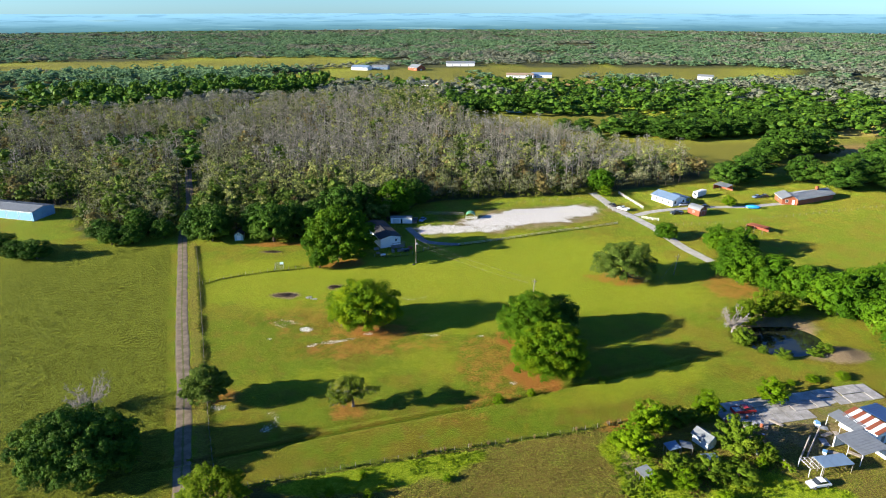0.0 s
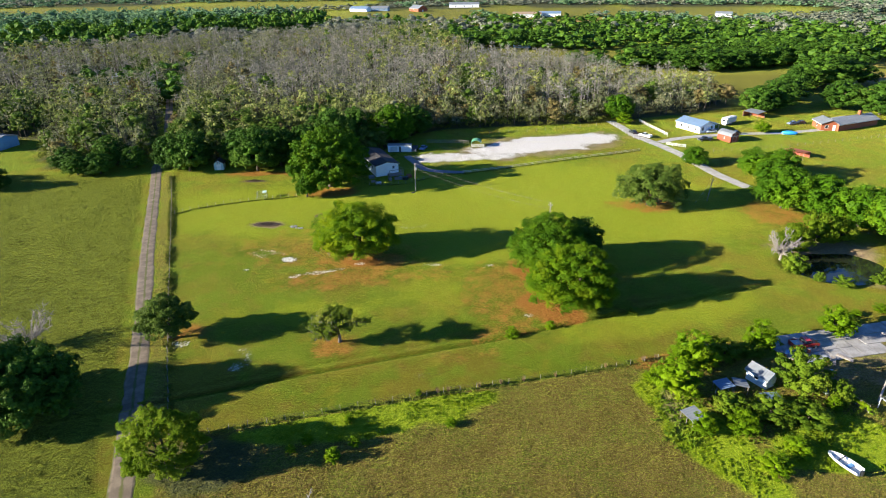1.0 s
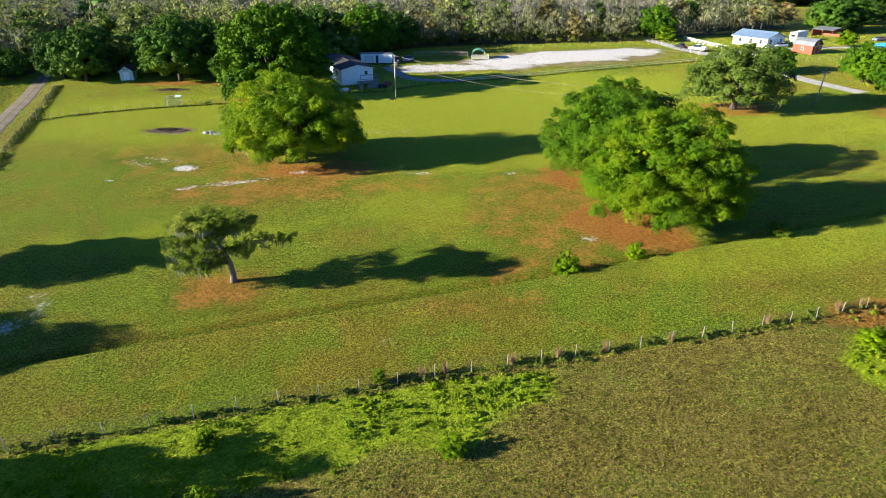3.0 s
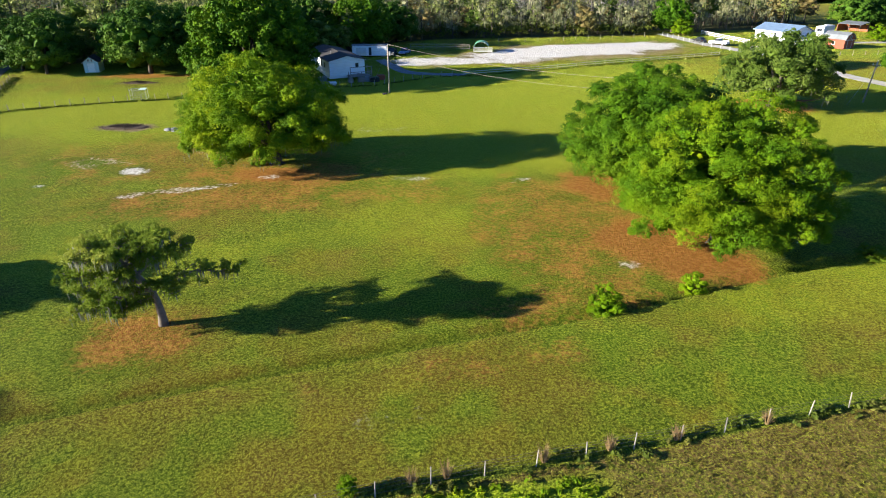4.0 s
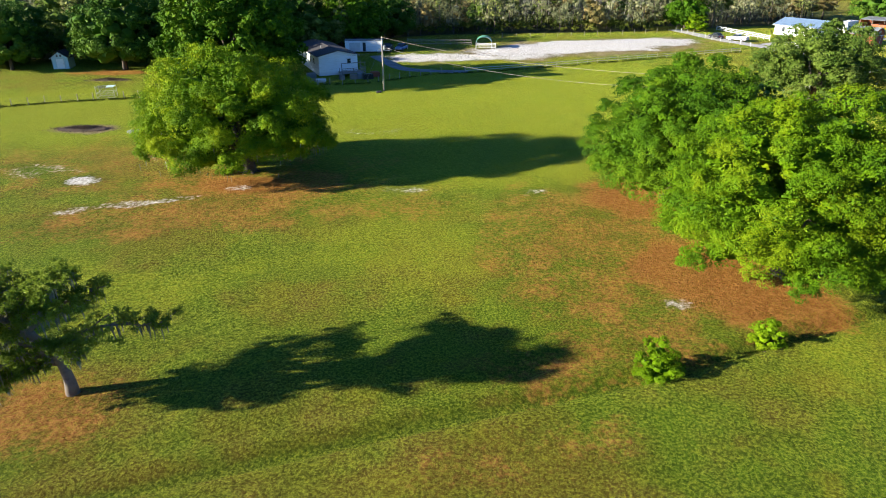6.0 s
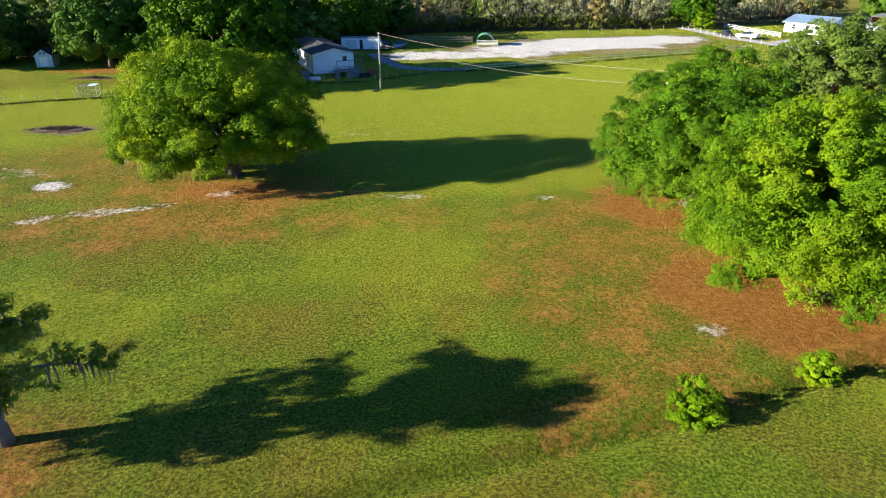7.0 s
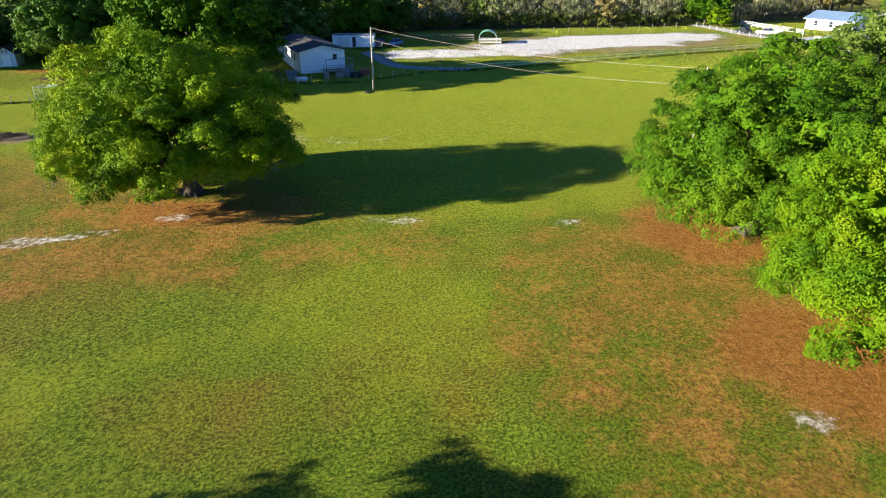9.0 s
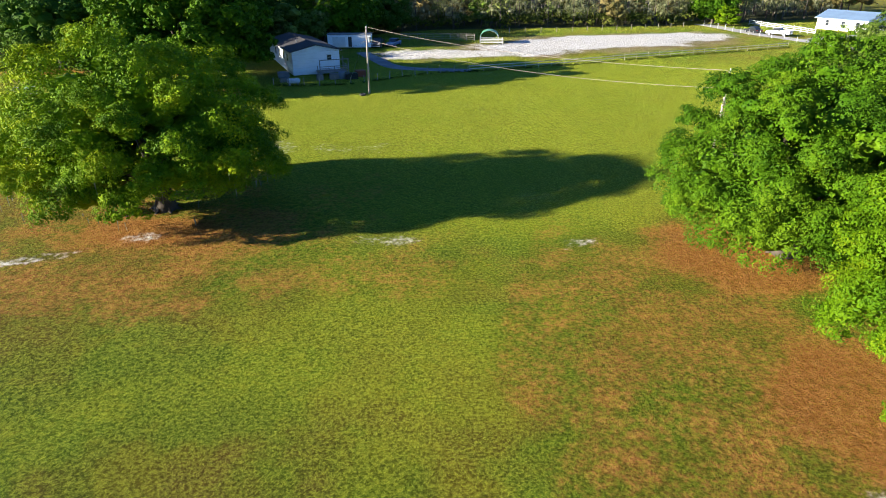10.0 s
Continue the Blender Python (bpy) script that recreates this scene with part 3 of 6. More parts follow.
def limbs(rng, lobes, trunk_r, fork, count, sides=7, lean=(0, 0)):
    """A tapered trunk, its root flares, and crooked limbs reaching into the lobes."""
    s, roots, arms = Soup(), [], []
    top = np.array([lean[0], lean[1], fork])
    z = np.linspace(0, 1, 5)
    p = z[:, None] * top + np.column_stack([np.sin(z * 3) * 0.12, np.cos(z * 4) * 0.1 - 0.1, z * 0])
    p[0, 2] -= 0.3
    s.add(*tube(p, trunk_r * np.array([1.55, 1.1, 0.95, 0.9, 0.85]), sides + 2))
    for i in range(6):
        a = i * 1.05 + rng.uniform(-0.3, 0.3)
        w = np.array([math.cos(a), math.sin(a), 0]) * trunk_r
        roots.append(tube([w * 0.8 + [0, 0, 0.45], w * 1.3 + [0, 0, 0.1], w * 2.1 + [0, 0, -0.1]], trunk_r * np.array([0.3, 0.22, 0.08]), 5))
    pick = rng.permutation(len(lobes))[:count]
    for i in pick:
        g = lobes[i, :3]
        t = np.linspace(0, 1, 6)[:, None]
        mid = (p[-1] + g) / 2 + rng.normal(size=3) * 0.12 * np.linalg.norm(g - p[-1])
        c = (1 - t) ** 2 * p[-2] + 2 * t * (1 - t) * mid + t ** 2 * g
        arms.append(tube(c, trunk_r * 0.55 * np.linspace(1, 0.12, 6), max(5, sides - 2)))
    return s, roots, arms


def hanging(places, rng, length, width):
    """Strands of moss that hang down from the places."""
    m = len(places)
    a = rng.uniform(0, np.pi, m)
    w = np.column_stack([np.cos(a), np.sin(a), a * 0]) * (width * rng.uniform(0.5, 1.4, m))[:, None]
    l = (length * rng.uniform(0.4, 1.3, m))[:, None] * [0, 0, 1] + rng.normal(size=(m, 3)) * 0.06
    v = np.stack([places - w, places + w, places - l * 0.6 + w * 0.7, places - l], 1).reshape(-1, 3)
    i = np.arange(m)[:, None] * 4
    return v, np.concatenate([i + [0, 1, 2], i + [0, 2, 3]])


def broadleaf(name, label, x, y, rx, ry, h, low, leaf_m, seed, lobes=40, lobe=3.0, puff_n=16, leaf_n=40, leaf=0.2, trunk=0.55, offset=(0, 0), moss=0, branches=9, category="tree", group="", core=0.55):
    rng = np.random.default_rng(seed)
    t = thing(name, label, category, pose(x, y, float(gz(x, y))), group)
    L = dome(rx, ry, h, low, lobes, rng, lobe, offset)
    stem, roots, arms = limbs(rng, L, trunk, min(h * 0.22, 2.6), branches)
    o = part("trunk", stem, M["bark"], t, smooth=True)
    for nm, pieces in (("root", roots), ("limb", arms)):
        for piece in pieces:
            part(nm, piece, M["bark"], o, smooth=True)
    inner = L.copy()
    inner[:, :2] = np.array(offset) + (inner[:, :2] - offset) * 0.6
    inner[:, 2] = inner[:, 2] * 0.74 + 0.06 * h
    mid = (*offset, h * 0.4)
    s = Soup().add(*puffs(L, rng, puff_n, leaf_n, leaf, slim=0.55, puff_size=0.29, centre=mid)).add(*puffs(L * [1, 1, 1, 0.62], rng, puff_n, leaf_n // 6, leaf * 1.5, slim=0.6, puff_size=0.5, centre=mid))
    deep = np.column_stack([np.array(offset) + (L[:, :2] - offset) * 0.78, L[:, 2] * 0.84 + 0.05 * h, L[:, 3]])
    s.add(*puffs(deep, rng, 12, leaf_n // 3, leaf * 1.4, slim=0.6, puff_size=0.5, centre=mid))
    if core:
        s.add(*masses(deep, 3, core, rng, 0.7)).add(*masses(inner, 3, core, rng, 0.7))
    part("crown", s, M[leaf_m], t)
    if moss:
        lowest = L[np.argsort(L[:, 2])[: len(L) // 2]]
        k = lowest[rng.integers(0, len(lowest), moss)]
        p = k[:, :3] + rng.normal(size=(moss, 3)) * k[:, 3:4] * [0.5, 0.5, 0.2] - np.column_stack([0 * k[:, 3], 0 * k[:, 3], k[:, 3] * 0.35])
        p[:, 2] = np.maximum(p[:, 2], 1.6)
        tagged(part("moss", hanging(p, rng, 0.8, 0.045), M["moss"], t, "grey-green hanging moss"), kind="stuff")
    return t


# the three big oaks and the pine in the pasture
broadleaf("live_oak", "broad live oak with dense bright green crown and hanging moss", -21.4, 157.3, 10.2, 8.8, 13.4, 0.8, "oak_leaf", 1, 58, 2.1, 24, 72, 0.086, 0.7, (-0.8, 0), 130, 14, group="pasture oaks")
broadleaf("live_oak", "rounded oak with yellow-green new leaves reaching to the ground", 26.6, 132.0, 9.3, 8.0, 14.2, 0.7, "lime_leaf", 2, 76, 1.75, 24, 92, 0.064, 0.6, (-0.4, 0), 0, 10, group="pasture oaks")
broadleaf("live_oak", "rounded oak with deep green dense crown", 23.6, 148.6, 8.2, 8.6, 14.2, 0.4, "green_leaf", 3, 74, 1.75, 22, 76, 0.071, 0.6, (0, 0), 0, 9, group="pasture oaks")
broadleaf("live_oak", "small dark green oak behind two large ones", 32.5, 153.5, 5.0, 5.0, 10.5, 1.5, "dark_leaf", 4, 20, 2.2, 12, 26, 0.24, 0.4, group="pasture oaks")


M["pine_bark"] = plain("pine_bark", (0.17, 0.14, 0.115), 0.95, 0, 0.5, 3.0, 0.04)


def pine(name, label, x, y, h, seed, boughs):
    """A pine with crooked boughs, side twigs, tufts of needles and moss."""
    rng = np.random.default_rng(seed)
    t = thing(name, label, "tree", pose(x, y, float(gz(x, y))))
    z = np.linspace(0, 1, 9)
    stem = np.column_stack([-0.5 * z + 0.14 * np.sin(z * 6), -3.6 * z ** 2.1 + 0.1 * np.sin(z * 4), z * h * 0.93 - 0.2 * (z == 0)])
    trunk = part("trunk", tube(stem, np.array([0.40, 0.29, 0.26, 0.24, 0.21, 0.17, 0.13, 0.09, 0.04]), 9), M["pine_bark"], t, smooth=True)
    tips, hang = [], []
    for zz, az, ln, rise in boughs:
        a, s = radians(az), Soup()
        o = np.array([np.interp(zz, stem[:, 2], stem[:, i]) for i in range(3)])
        k = np.linspace(0, 1, 8)
        c = o + np.column_stack([np.cos(a) * k * ln, np.sin(a) * k * ln, rise * k + 0.10 * ln * np.sin(k * 3.1)]) + rng.normal(size=(8, 3)) * (0.05 * ln * k * (1.15 - k))[:, None]
        s.add(*tube(c, 0.13 * np.linspace(1, 0.18, 8), 6))
        for i in (2, 3, 4, 5, 6, 7):
            for side in (-1, 1):
                b = a + side * rng.uniform(0.5, 1.2)
                reach = ln * rng.uniform(0.16, 0.34) * (1.25 - 0.5 * k[i])
                e = c[i] + np.array([math.cos(b) * reach, math.sin(b) * reach, rng.uniform(-0.05, 0.45)])
                mid = (c[i] + e) / 2 + rng.normal(size=3) * 0.08
                s.add(*tube([c[i], mid, e], [0.05, 0.035, 0.015], 4))
                for _ in range(2):
                    tips.append(e + rng.normal(size=3) * [0.28, 0.28, 0.12])
                tips.append(mid + rng.normal(size=3) * [0.2, 0.2, 0.1] + [0, 0, 0.15])
                hang += [mid + rng.normal(size=3) * [0.2, 0.2, 0.05] for _ in range(3)]
            tips.append(c[i] + rng.normal(size=3) * [0.25, 0.25, 0.1] + [0, 0, 0.15])
            hang += [c[i] + rng.normal(size=3) * [0.2, 0.2, 0.04] for _ in range(3)]
        part("bough", s, M["pine_bark"], trunk, smooth=True)
    for _ in range(22):
        tips.append(stem[-1] + rng.normal(size=3) * [0.9, 0.9, 0.35])
    tips = np.array(tips)
    m, k = 34, len(tips)
    e = unit(rng.normal(size=(k, m, 3)) + [0, 0, 0.35])
    base = tips[:, None] + e * 0.05
    end = tips[:, None] + e * rng.uniform(0.22, 0.42, (k, m, 1))
    w = unit(np.cross(e, rng.normal(size=e.shape))) * 0.028
    v = np.stack([base - w, base + w, end], 2).reshape(-1, 3)
    crown = Soup().add(v, np.arange(len(v)).reshape(-1, 3))
    crown.add(*puffs(np.column_stack([tips, np.full(k, 0.27)]), rng, 3, 6, 0.11, slim=0.35, puff_size=0.6))
    part("crown", crown, M["pine_leaf"], t, "tufts of long grey-green needles")
    tagged(part("moss", hanging(np.array(hang), rng, 0.75, 0.06), M["moss"], t, "grey hanging moss"), kind="stuff")


pine("pine_tree", "crooked pine with long low boughs and grey moss", -20.5, 118.0, 8.4, 5,
     [(2.1, 205, 4.6, 0.2), (2.4, 240, 3.2, 0.2), (2.7, 215, 4.6, 0.3), (3.0, 188, 4.8, 0.5), (3.2, 245, 3.4, 0.4), (3.5, 165, 4.6, 0.7), (3.5, 10, 5.6, 0.7), (3.7, -30, 2.8, 0.3), (4.2, 140, 4.0, 0.8), (4.6, 205, 4.0, 0.9), (4.9, 40, 3.6, 1.1), (4.9, 265, 2.6, 0.8), (5.3, 85, 3.6, 1.0), (5.6, 180, 3.4, 1.1), (5.9, 340, 2.8, 1.1), (6.2, 55, 3.0, 1.1), (6.3, 225, 2.6, 1.0), (6.6, 115, 2.8, 0.9), (6.9, 10, 2.6, 0.9), (7.0, 280, 1.8, 0.6), (7.2, 170, 2.3, 0.7)])

# trees by the lane and the fences
broadleaf("lane_oak", "dark green oak leaning over the fence by the lane", -54.0, 119.6, 5.4, 5.2, 9.6, 1.8, "olive_leaf", 11, 26, 1.4, 10, 44, 0.15, 0.4)
broadleaf("lane_oak", "wide old oak with dark dull green crown beside the lane", -71.0, 97.2, 11.5, 9.0, 12.8, 1.2, "dark_leaf", 12, 64, 2.0, 10, 60, 0.18, 0.7, (0, 0), 160)
broadleaf("willow_tree", "pale green willow by the fence corner", -40.8, 86.0, 5.8, 5.2, 9.8, 0.8, "willow_leaf", 13, 34, 1.5, 11, 44, 0.15, 0.35, core=0)
broadleaf("oak_tree", "tall broad oak with bright green crown behind the pasture", -37.5, 208.5, 12.2, 12.5, 19.3, 1.2, "green_leaf", 14, 66, 2.5, 10, 36, 0.26, 0.7)
broadleaf("young_oak", "small bright green oak in front of a larger one", -43.2, 198.8, 3.0, 3.0, 7.2, 0.6, "green_leaf", 15, 12, 1.6, 12, 24, 0.25, 0.25)
broadleaf("spreading_oak", "spreading oak with open grey-green crown and moss", 60.3, 190.0, 10.0, 8.5, 13.6, 1.2, "olive_leaf", 16, 40, 2.0, 16, 34, 0.15, 0.6, (0, 0), 310, 12)


# crowns that are met more than once: one built tree each, then copies
def stock(name, label, leaf_m, seed, lobes, puff_n, leaf_n, leaf, x, y, rx, h, low=0.08, lobe=0.3, group=""):
    """A tree with a crown 1 wide and 1 high at first, brought to its size by its scale."""
    rng = np.random.default_rng(seed)
    t = thing(name, label, "tree", pose(x, y, float(gz(x, y)) - 0.05) @ Matrix.Diagonal((rx, rx, h, 1)), group)
    k = h / rx  # the crown is shaped at its true proportions
    L = dome(1, 1, k, low * k, lobes, rng, lobe)
    flat = np.array([1, 1, 1 / k])
    s = Soup()
    s.add(*tube([(0, 0, 0), (0.01, 0.01, 0.2), (0.0, 0.02, 0.42)], [0.07, 0.05, 0.035], 7))
    for g in L[::3]:
        s.add(*tube([(0, 0.01, 0.22), (g[0] * 0.4, g[1] * 0.4, 0.2 + g[2] * 0.4 / k), tuple(g[:3] * flat)], [0.035, 0.022, 0.006], 5))
    part("trunk", s, M["bark"], t, smooth=True)
    v, f = puffs(L, rng, puff_n, leaf_n, leaf, flat=0.9, puff_size=0.42, centre=(0, 0, 0.4 * k))
    s = Soup().add(v, f).add(*masses(L, 2, 0.56, rng, 0.85)).add(*masses(L * [0.6, 0.6, 0.8, 1], 2, 0.7, rng, 0.9))
    v, f = s.arrays()
    part("crown", (v * flat, f), M[leaf_m], t)
    return t


def repeat(src, rows, label=""):
    for x, y, rx, h in rows:
        a = 57.0 * x + 31.0 * y
        t = copy_thing(src, pose(x, y, float(gz(x, y)) - 0.05, 0, 0, a % 360))
        t.scale = (rx, rx * (0.92 + 0.16 * ((a * 0.37) % 1)), h)
        if label:
            tagged(t, label)


back = stock("hardwood_tree", "full dark green hardwood at the edge of the woods", "dark_leaf", 21, 26, 14, 20, 0.036, -89.5, 224.5, 6.5, 12.6, group="trees along the back fence")
repeat(back, [(-91, 232, 6.5, 12.4), (-97, 228, 6, 11.5), (-65.5, 224, 8.2, 15.2), (-58.5, 229, 7, 14), (-52, 233, 7, 13), (-74, 232, 6.5, 12), (-47, 226, 6, 12), (-41, 242, 8, 16), (-34, 254, 7, 14), (-12, 270, 6, 11), (-44, 243, 8, 15)])
repeat(back, [(-155, 208, 4.5, 6.5), (-147, 207, 5, 7.5), (-127, 221, 4.5, 7.0), (-119.5, 222, 5, 7.6), (-133, 226, 5, 8), (-110, 228, 4.5, 7.5), (-163, 213, 5, 8), (-121, 233, 5.5, 10)], "bushy green tree along the field's far hedge")
row = stock("pasture_tree", "round bright green tree in a row beside the pond", "green_leaf", 22, 26, 14, 20, 0.036, 98, 187, 7.6, 12.8, group="row of trees by the pond")
repeat(row, [(106, 181, 7.2, 12.0), (112, 173, 7.0, 11.5), (117, 164, 8.2, 13.0), (125, 152, 8.5, 12.5), (122, 140, 6.5, 10.5), (134, 160, 8.5, 13), (131, 172, 7, 11.5), (141, 148, 8, 12), (145, 182, 6, 9), (140, 135, 7, 11), (150, 165, 8, 12)])
repeat(row, [(103, 216, 5.4, 9.2), (110, 213, 6.2, 9.8), (105, 207, 5.5, 9.0), (87.5, 227.5, 4.2, 6.4)], "round green shade tree near the shell driveway")
repeat(row, [(-21, 257, 8.2, 14.5), (77, 292, 6.5, 11)], "round bright green tree at the wood's edge")
repeat(back, [(143, 303, 8, 12), (155, 310, 9, 13), (196, 297, 11, 14), (210, 305, 12, 15), (221, 298, 10, 13), (186, 310, 9, 13), (171, 330, 9, 12), (236, 315, 12, 15), (205, 365, 14, 17), (225, 370, 13, 16), (188, 352, 10, 13), (255, 350, 12, 14), (275, 362, 13, 15), (250, 325, 11, 14)], "round green farm tree behind the houses")
repeat(back, [(120, 441, 9, 11), (134, 436, 10, 12), (150, 424, 10, 12), (165, 420, 11, 13), (182, 425, 11, 13), (198, 430, 10, 12), (215, 436, 11, 13), (232, 440, 10, 12), (250, 446, 11, 13), (140, 455, 11, 13), (160, 445, 11, 13), (178, 447, 12, 13), (200, 455, 11, 13), (222, 460, 12, 14), (245, 470, 12, 13), (270, 468, 11, 13), (290, 476, 12, 14), (88, 452, 7, 9), (102, 446, 8, 10), (60, 545, 10, 13), (75, 540, 11, 13), (35, 545, 10, 12)], "round dark green oak in a grove beyond the meadow")
lime = stock("citrus_tree", "small yellow-green fruit tree", "citrus_leaf", 23, 18, 9, 36, 0.036, 43.8, 108.6, 3.9, 8.4, group="homestead trees")
repeat(lime, [(38.6, 102.0, 3.9, 7.2), (58.8, 115.4, 2.9, 5.8), (75.8, 120.2, 3.3, 5.8), (129, 267, 3, 5), (77, 283, 3, 5)])
repeat(lime, [(12.8, 119.3, 1.45, 2.9), (20.7, 122.2, 1.15, 2.5)], "young yellow-green shrub at the ditch's edge")
repeat(lime, [(-21.2, 90.6, 1.0, 1.7), (-16.7, 86.9, 1.2, 2.4), (-13.9, 89.9, 0.9, 2.0), (-15.5, 95.2, 0.8, 1.5), (0.8, 94.4, 0.9, 1.4), (-23.3, 88.8, 0.8, 1.3), (-4.6, 101.6, 0.5, 1.5)], "small bright green bush among the weeds")
repeat(lime, [(52, 88, 2, 2.6), (47, 84.5, 2.4, 3), (40, 93, 2, 3), (46, 93, 2.4, 3.4), (63, 98, 1.2, 2.4), (35.5, 106, 1.2, 1.6), (80, 126, 1.4, 1.5), (90, 128.5, 1.6, 1.6), (98, 129.5, 1.8, 1.8), (84, 127, 1.1, 1.2)], "leafy green bush by the homestead")
dark = stock("holly_tree", "dense rounded green tree", "bush_leaf", 24, 18, 9, 30, 0.038, 60.2, 103.4, 4.4, 7.4, group="homestead trees")
repeat(dark, [(52.0, 96.0, 3.4, 3.4), (57.0, 95.0, 3.4, 3.2), (46.0, 97.5, 2.6, 3.2), (51, 112.5, 3.0, 3.4), (56, 113, 2.4, 2.8), (47.0, 111.5, 2.8, 4.4), (65, 100, 1.8, 4.2)])
repeat(dark, [(82.0, 147.5, 3.0, 4.6), (88.5, 139.3, 2.2, 2.4), (97.0, 139.8, 2.0, 2.2), (100.5, 141.5, 2.0, 2.4), (84, 141, 1.2, 2.6), (38.5, 127.5, 1.4, 1.5)], "low olive green bush at the water's edge")
willow = stock("pond_willow", "feathery pale green willow beside the pond", "willow_leaf", 25, 20, 12, 18, 0.045, 85.8, 156.5, 3.8, 8.5, group="pond willows")
repeat(willow, [(93.5, 161, 4.2, 9.5), (101, 163, 3.6, 7)])


def bare_tree(name, label, x, y, rx, h, seed, stems, twigs, material):
    """A leafless tree: crooked limbs that fork three times."""
    rng = np.random.default_rng(seed)
    t = thing(name, label, "tree", pose(x, y, float(gz(x, y))))
    s = Soup()
    s.add(*tube([(0, 0, -0.2), (0.05, 0, h * 0.12), (0, 0.1, h * 0.25)], [0.36, 0.28, 0.24], 7))
    for i in range(stems):
        a = i * 6.283 / stems + rng.uniform(-0.3, 0.3)
        o = np.array([0, 0.1, h * 0.22])
        g = np.array([math.cos(a) * rx * rng.uniform(0.55, 0.95), math.sin(a) * rx * rng.uniform(0.55, 0.95), h * rng.uniform(0.45, 1.0)])
        k = np.linspace(0, 1, 7)[:, None]
        c = o + (g - o) * k + rng.normal(size=(7, 3)) * 0.22 * (k * (1.2 - k)) * rx * 0.5
        s.add(*tube(c, 0.15 * np.linspace(1, 0.2, 7), 5))
        for j in range(twigs):
            b = c[rng.integers(2, 7)]
            e = b + unit(rng.normal(size=3) + (g - o) / np.linalg.norm(g - o) + [0, 0, 0.4]) * rx * rng.uniform(0.12, 0.36)
            mid = (b + e) / 2 + rng.normal(size=3) * 0.15
            s.add(*tube([b, mid, e], [0.06, 0.045, 0.015], 4))
            for _ in range(2):
                f = mid + unit(rng.normal(size=3) + [0, 0, 0.3]) * rx * 0.13
                s.add(*tube([mid, (mid + f) / 2 + rng.normal(size=3) * 0.05, f], [0.035, 0.028, 0.01], 3))
    part("trunk", s, M[material], t)
    return t


bare_tree("dead_tree", "dead grey tree with a mass of crooked bare limbs", -79.2, 116.8, 5.6, 7.0, 31, 16, 16, "grey_bark")
bare_tree("dead_shrub", "dead grey shrub with bare twigs in the rough field", -18.6, 75.8, 2.6, 3.2, 32, 12, 12, "grey_bark")
w = bare_tree("bare_willow", "leafless pale grey-pink willow beside the pond", 81.2, 153.0, 3.9, 6.8, 33, 18, 16, "grey_bark")


# ---- woods ----
def woods_tree(kind, rng, fine=1):
    """Trunk and foliage of one tree of the woods, 14 m high: arrays for wood and for leaves. fine: 2 for smaller, more leaves."""
    h = 14.0
    wood, leaf = Soup(), Soup()
    lean = rng.normal(size=2) * 0.5
    if kind == "bare":
        wood.add(*tube([(0, 0, 0), (lean[0] * 0.5, lean[1] * 0.5, h * 0.5), (lean[0], lean[1], h)], [0.24, 0.17, 0.03], 4))
        n = 26
        z = rng.uniform(0.35, 0.97, n) * h
        a = rng.uniform(0, 6.28, n)
        ln = (1.1 - z / h) * 4.2 + 0.8
        o = np.column_stack([lean[0] * z / h, lean[1] * z / h, z])
        e = o + np.column_stack([np.cos(a) * ln, np.sin(a) * ln, ln * rng.uniform(0.4, 1.0, n)])
        for b in (0.0, 1.57):
            wv = np.column_stack([-np.sin(a) * math.cos(b), np.cos(a) * math.cos(b), np.full(n, math.sin(b))]) * 0.07
            v = np.stack([o - wv, o + wv, e], 1).reshape(-1, 3)
            leaf.add(v, np.arange(3 * n).reshape(-1, 3))
        m = 95
        i = rng.integers(0, n, m)
        p = o[i] + (e - o)[i] * rng.uniform(0.4, 1.05, (m, 1)) + rng.normal(size=(m, 3)) * 0.25
        leaf.add(*sprays(p, rng.normal(size=(m, 3)) + [0, 0, 0.3], 0.6, rng, 0.2, 0.1))
    elif kind == "mossy":
        wood.add(*tube([(0, 0, 0), (lean[0] * 0.5, lean[1] * 0.5, h * 0.45), (lean[0], lean[1], h * 0.85)], [0.3, 0.2, 0.05], 4))
        L = dome(3.9, 3.9, h, h * 0.15, 8, rng, 1.7)
        leaf.add(*puffs(L[:7], rng, 4 * fine, 4 + 8 * (fine - 1), 0.55 / fine ** 1.4, slim=0.4, puff_size=0.5))
        if fine > 1:
            leaf.add(*masses(L[:7], 1, 0.55, rng))
            hang = L[rng.integers(0, 7, 90), :3] + rng.normal(size=(90, 3)) * [1.4, 1.4, 0.8]
            leaf.add(*hanging(hang, rng, 1.8, 0.12))
    elif kind == "pine":
        wood.add(*tube([(0, 0, 0), (lean[0] * 0.5, lean[1] * 0.5, h * 0.5), (lean[0], lean[1], h * 0.96)], [0.24, 0.18, 0.05], 4))
        L = dome(2.9, 2.9, h, h * 0.32, 8, rng, 1.35)
        leaf.add(*puffs(L, rng, 4 * fine, 5 + 4 * (fine - 1), 0.52 / fine, slim=0.5, puff_size=0.45)).add(*masses(L, 1, 0.5, rng))
    elif kind in ("green", "yellow"):
        wood.add(*tube([(0, 0, 0), (0, 0, h * 0.5)], [0.3, 0.15], 4))
        L = dome(4.2, 4.2, h * 0.9, h * 0.15, 10, rng, 2.0)
        leaf.add(*puffs(L, rng, 5 * fine, 4 + 6 * (fine - 1), 0.65 / fine, slim=0.6, puff_size=0.45)).add(*masses(L, 1, 0.75, rng))
    return wood.arrays(), leaf.arrays()


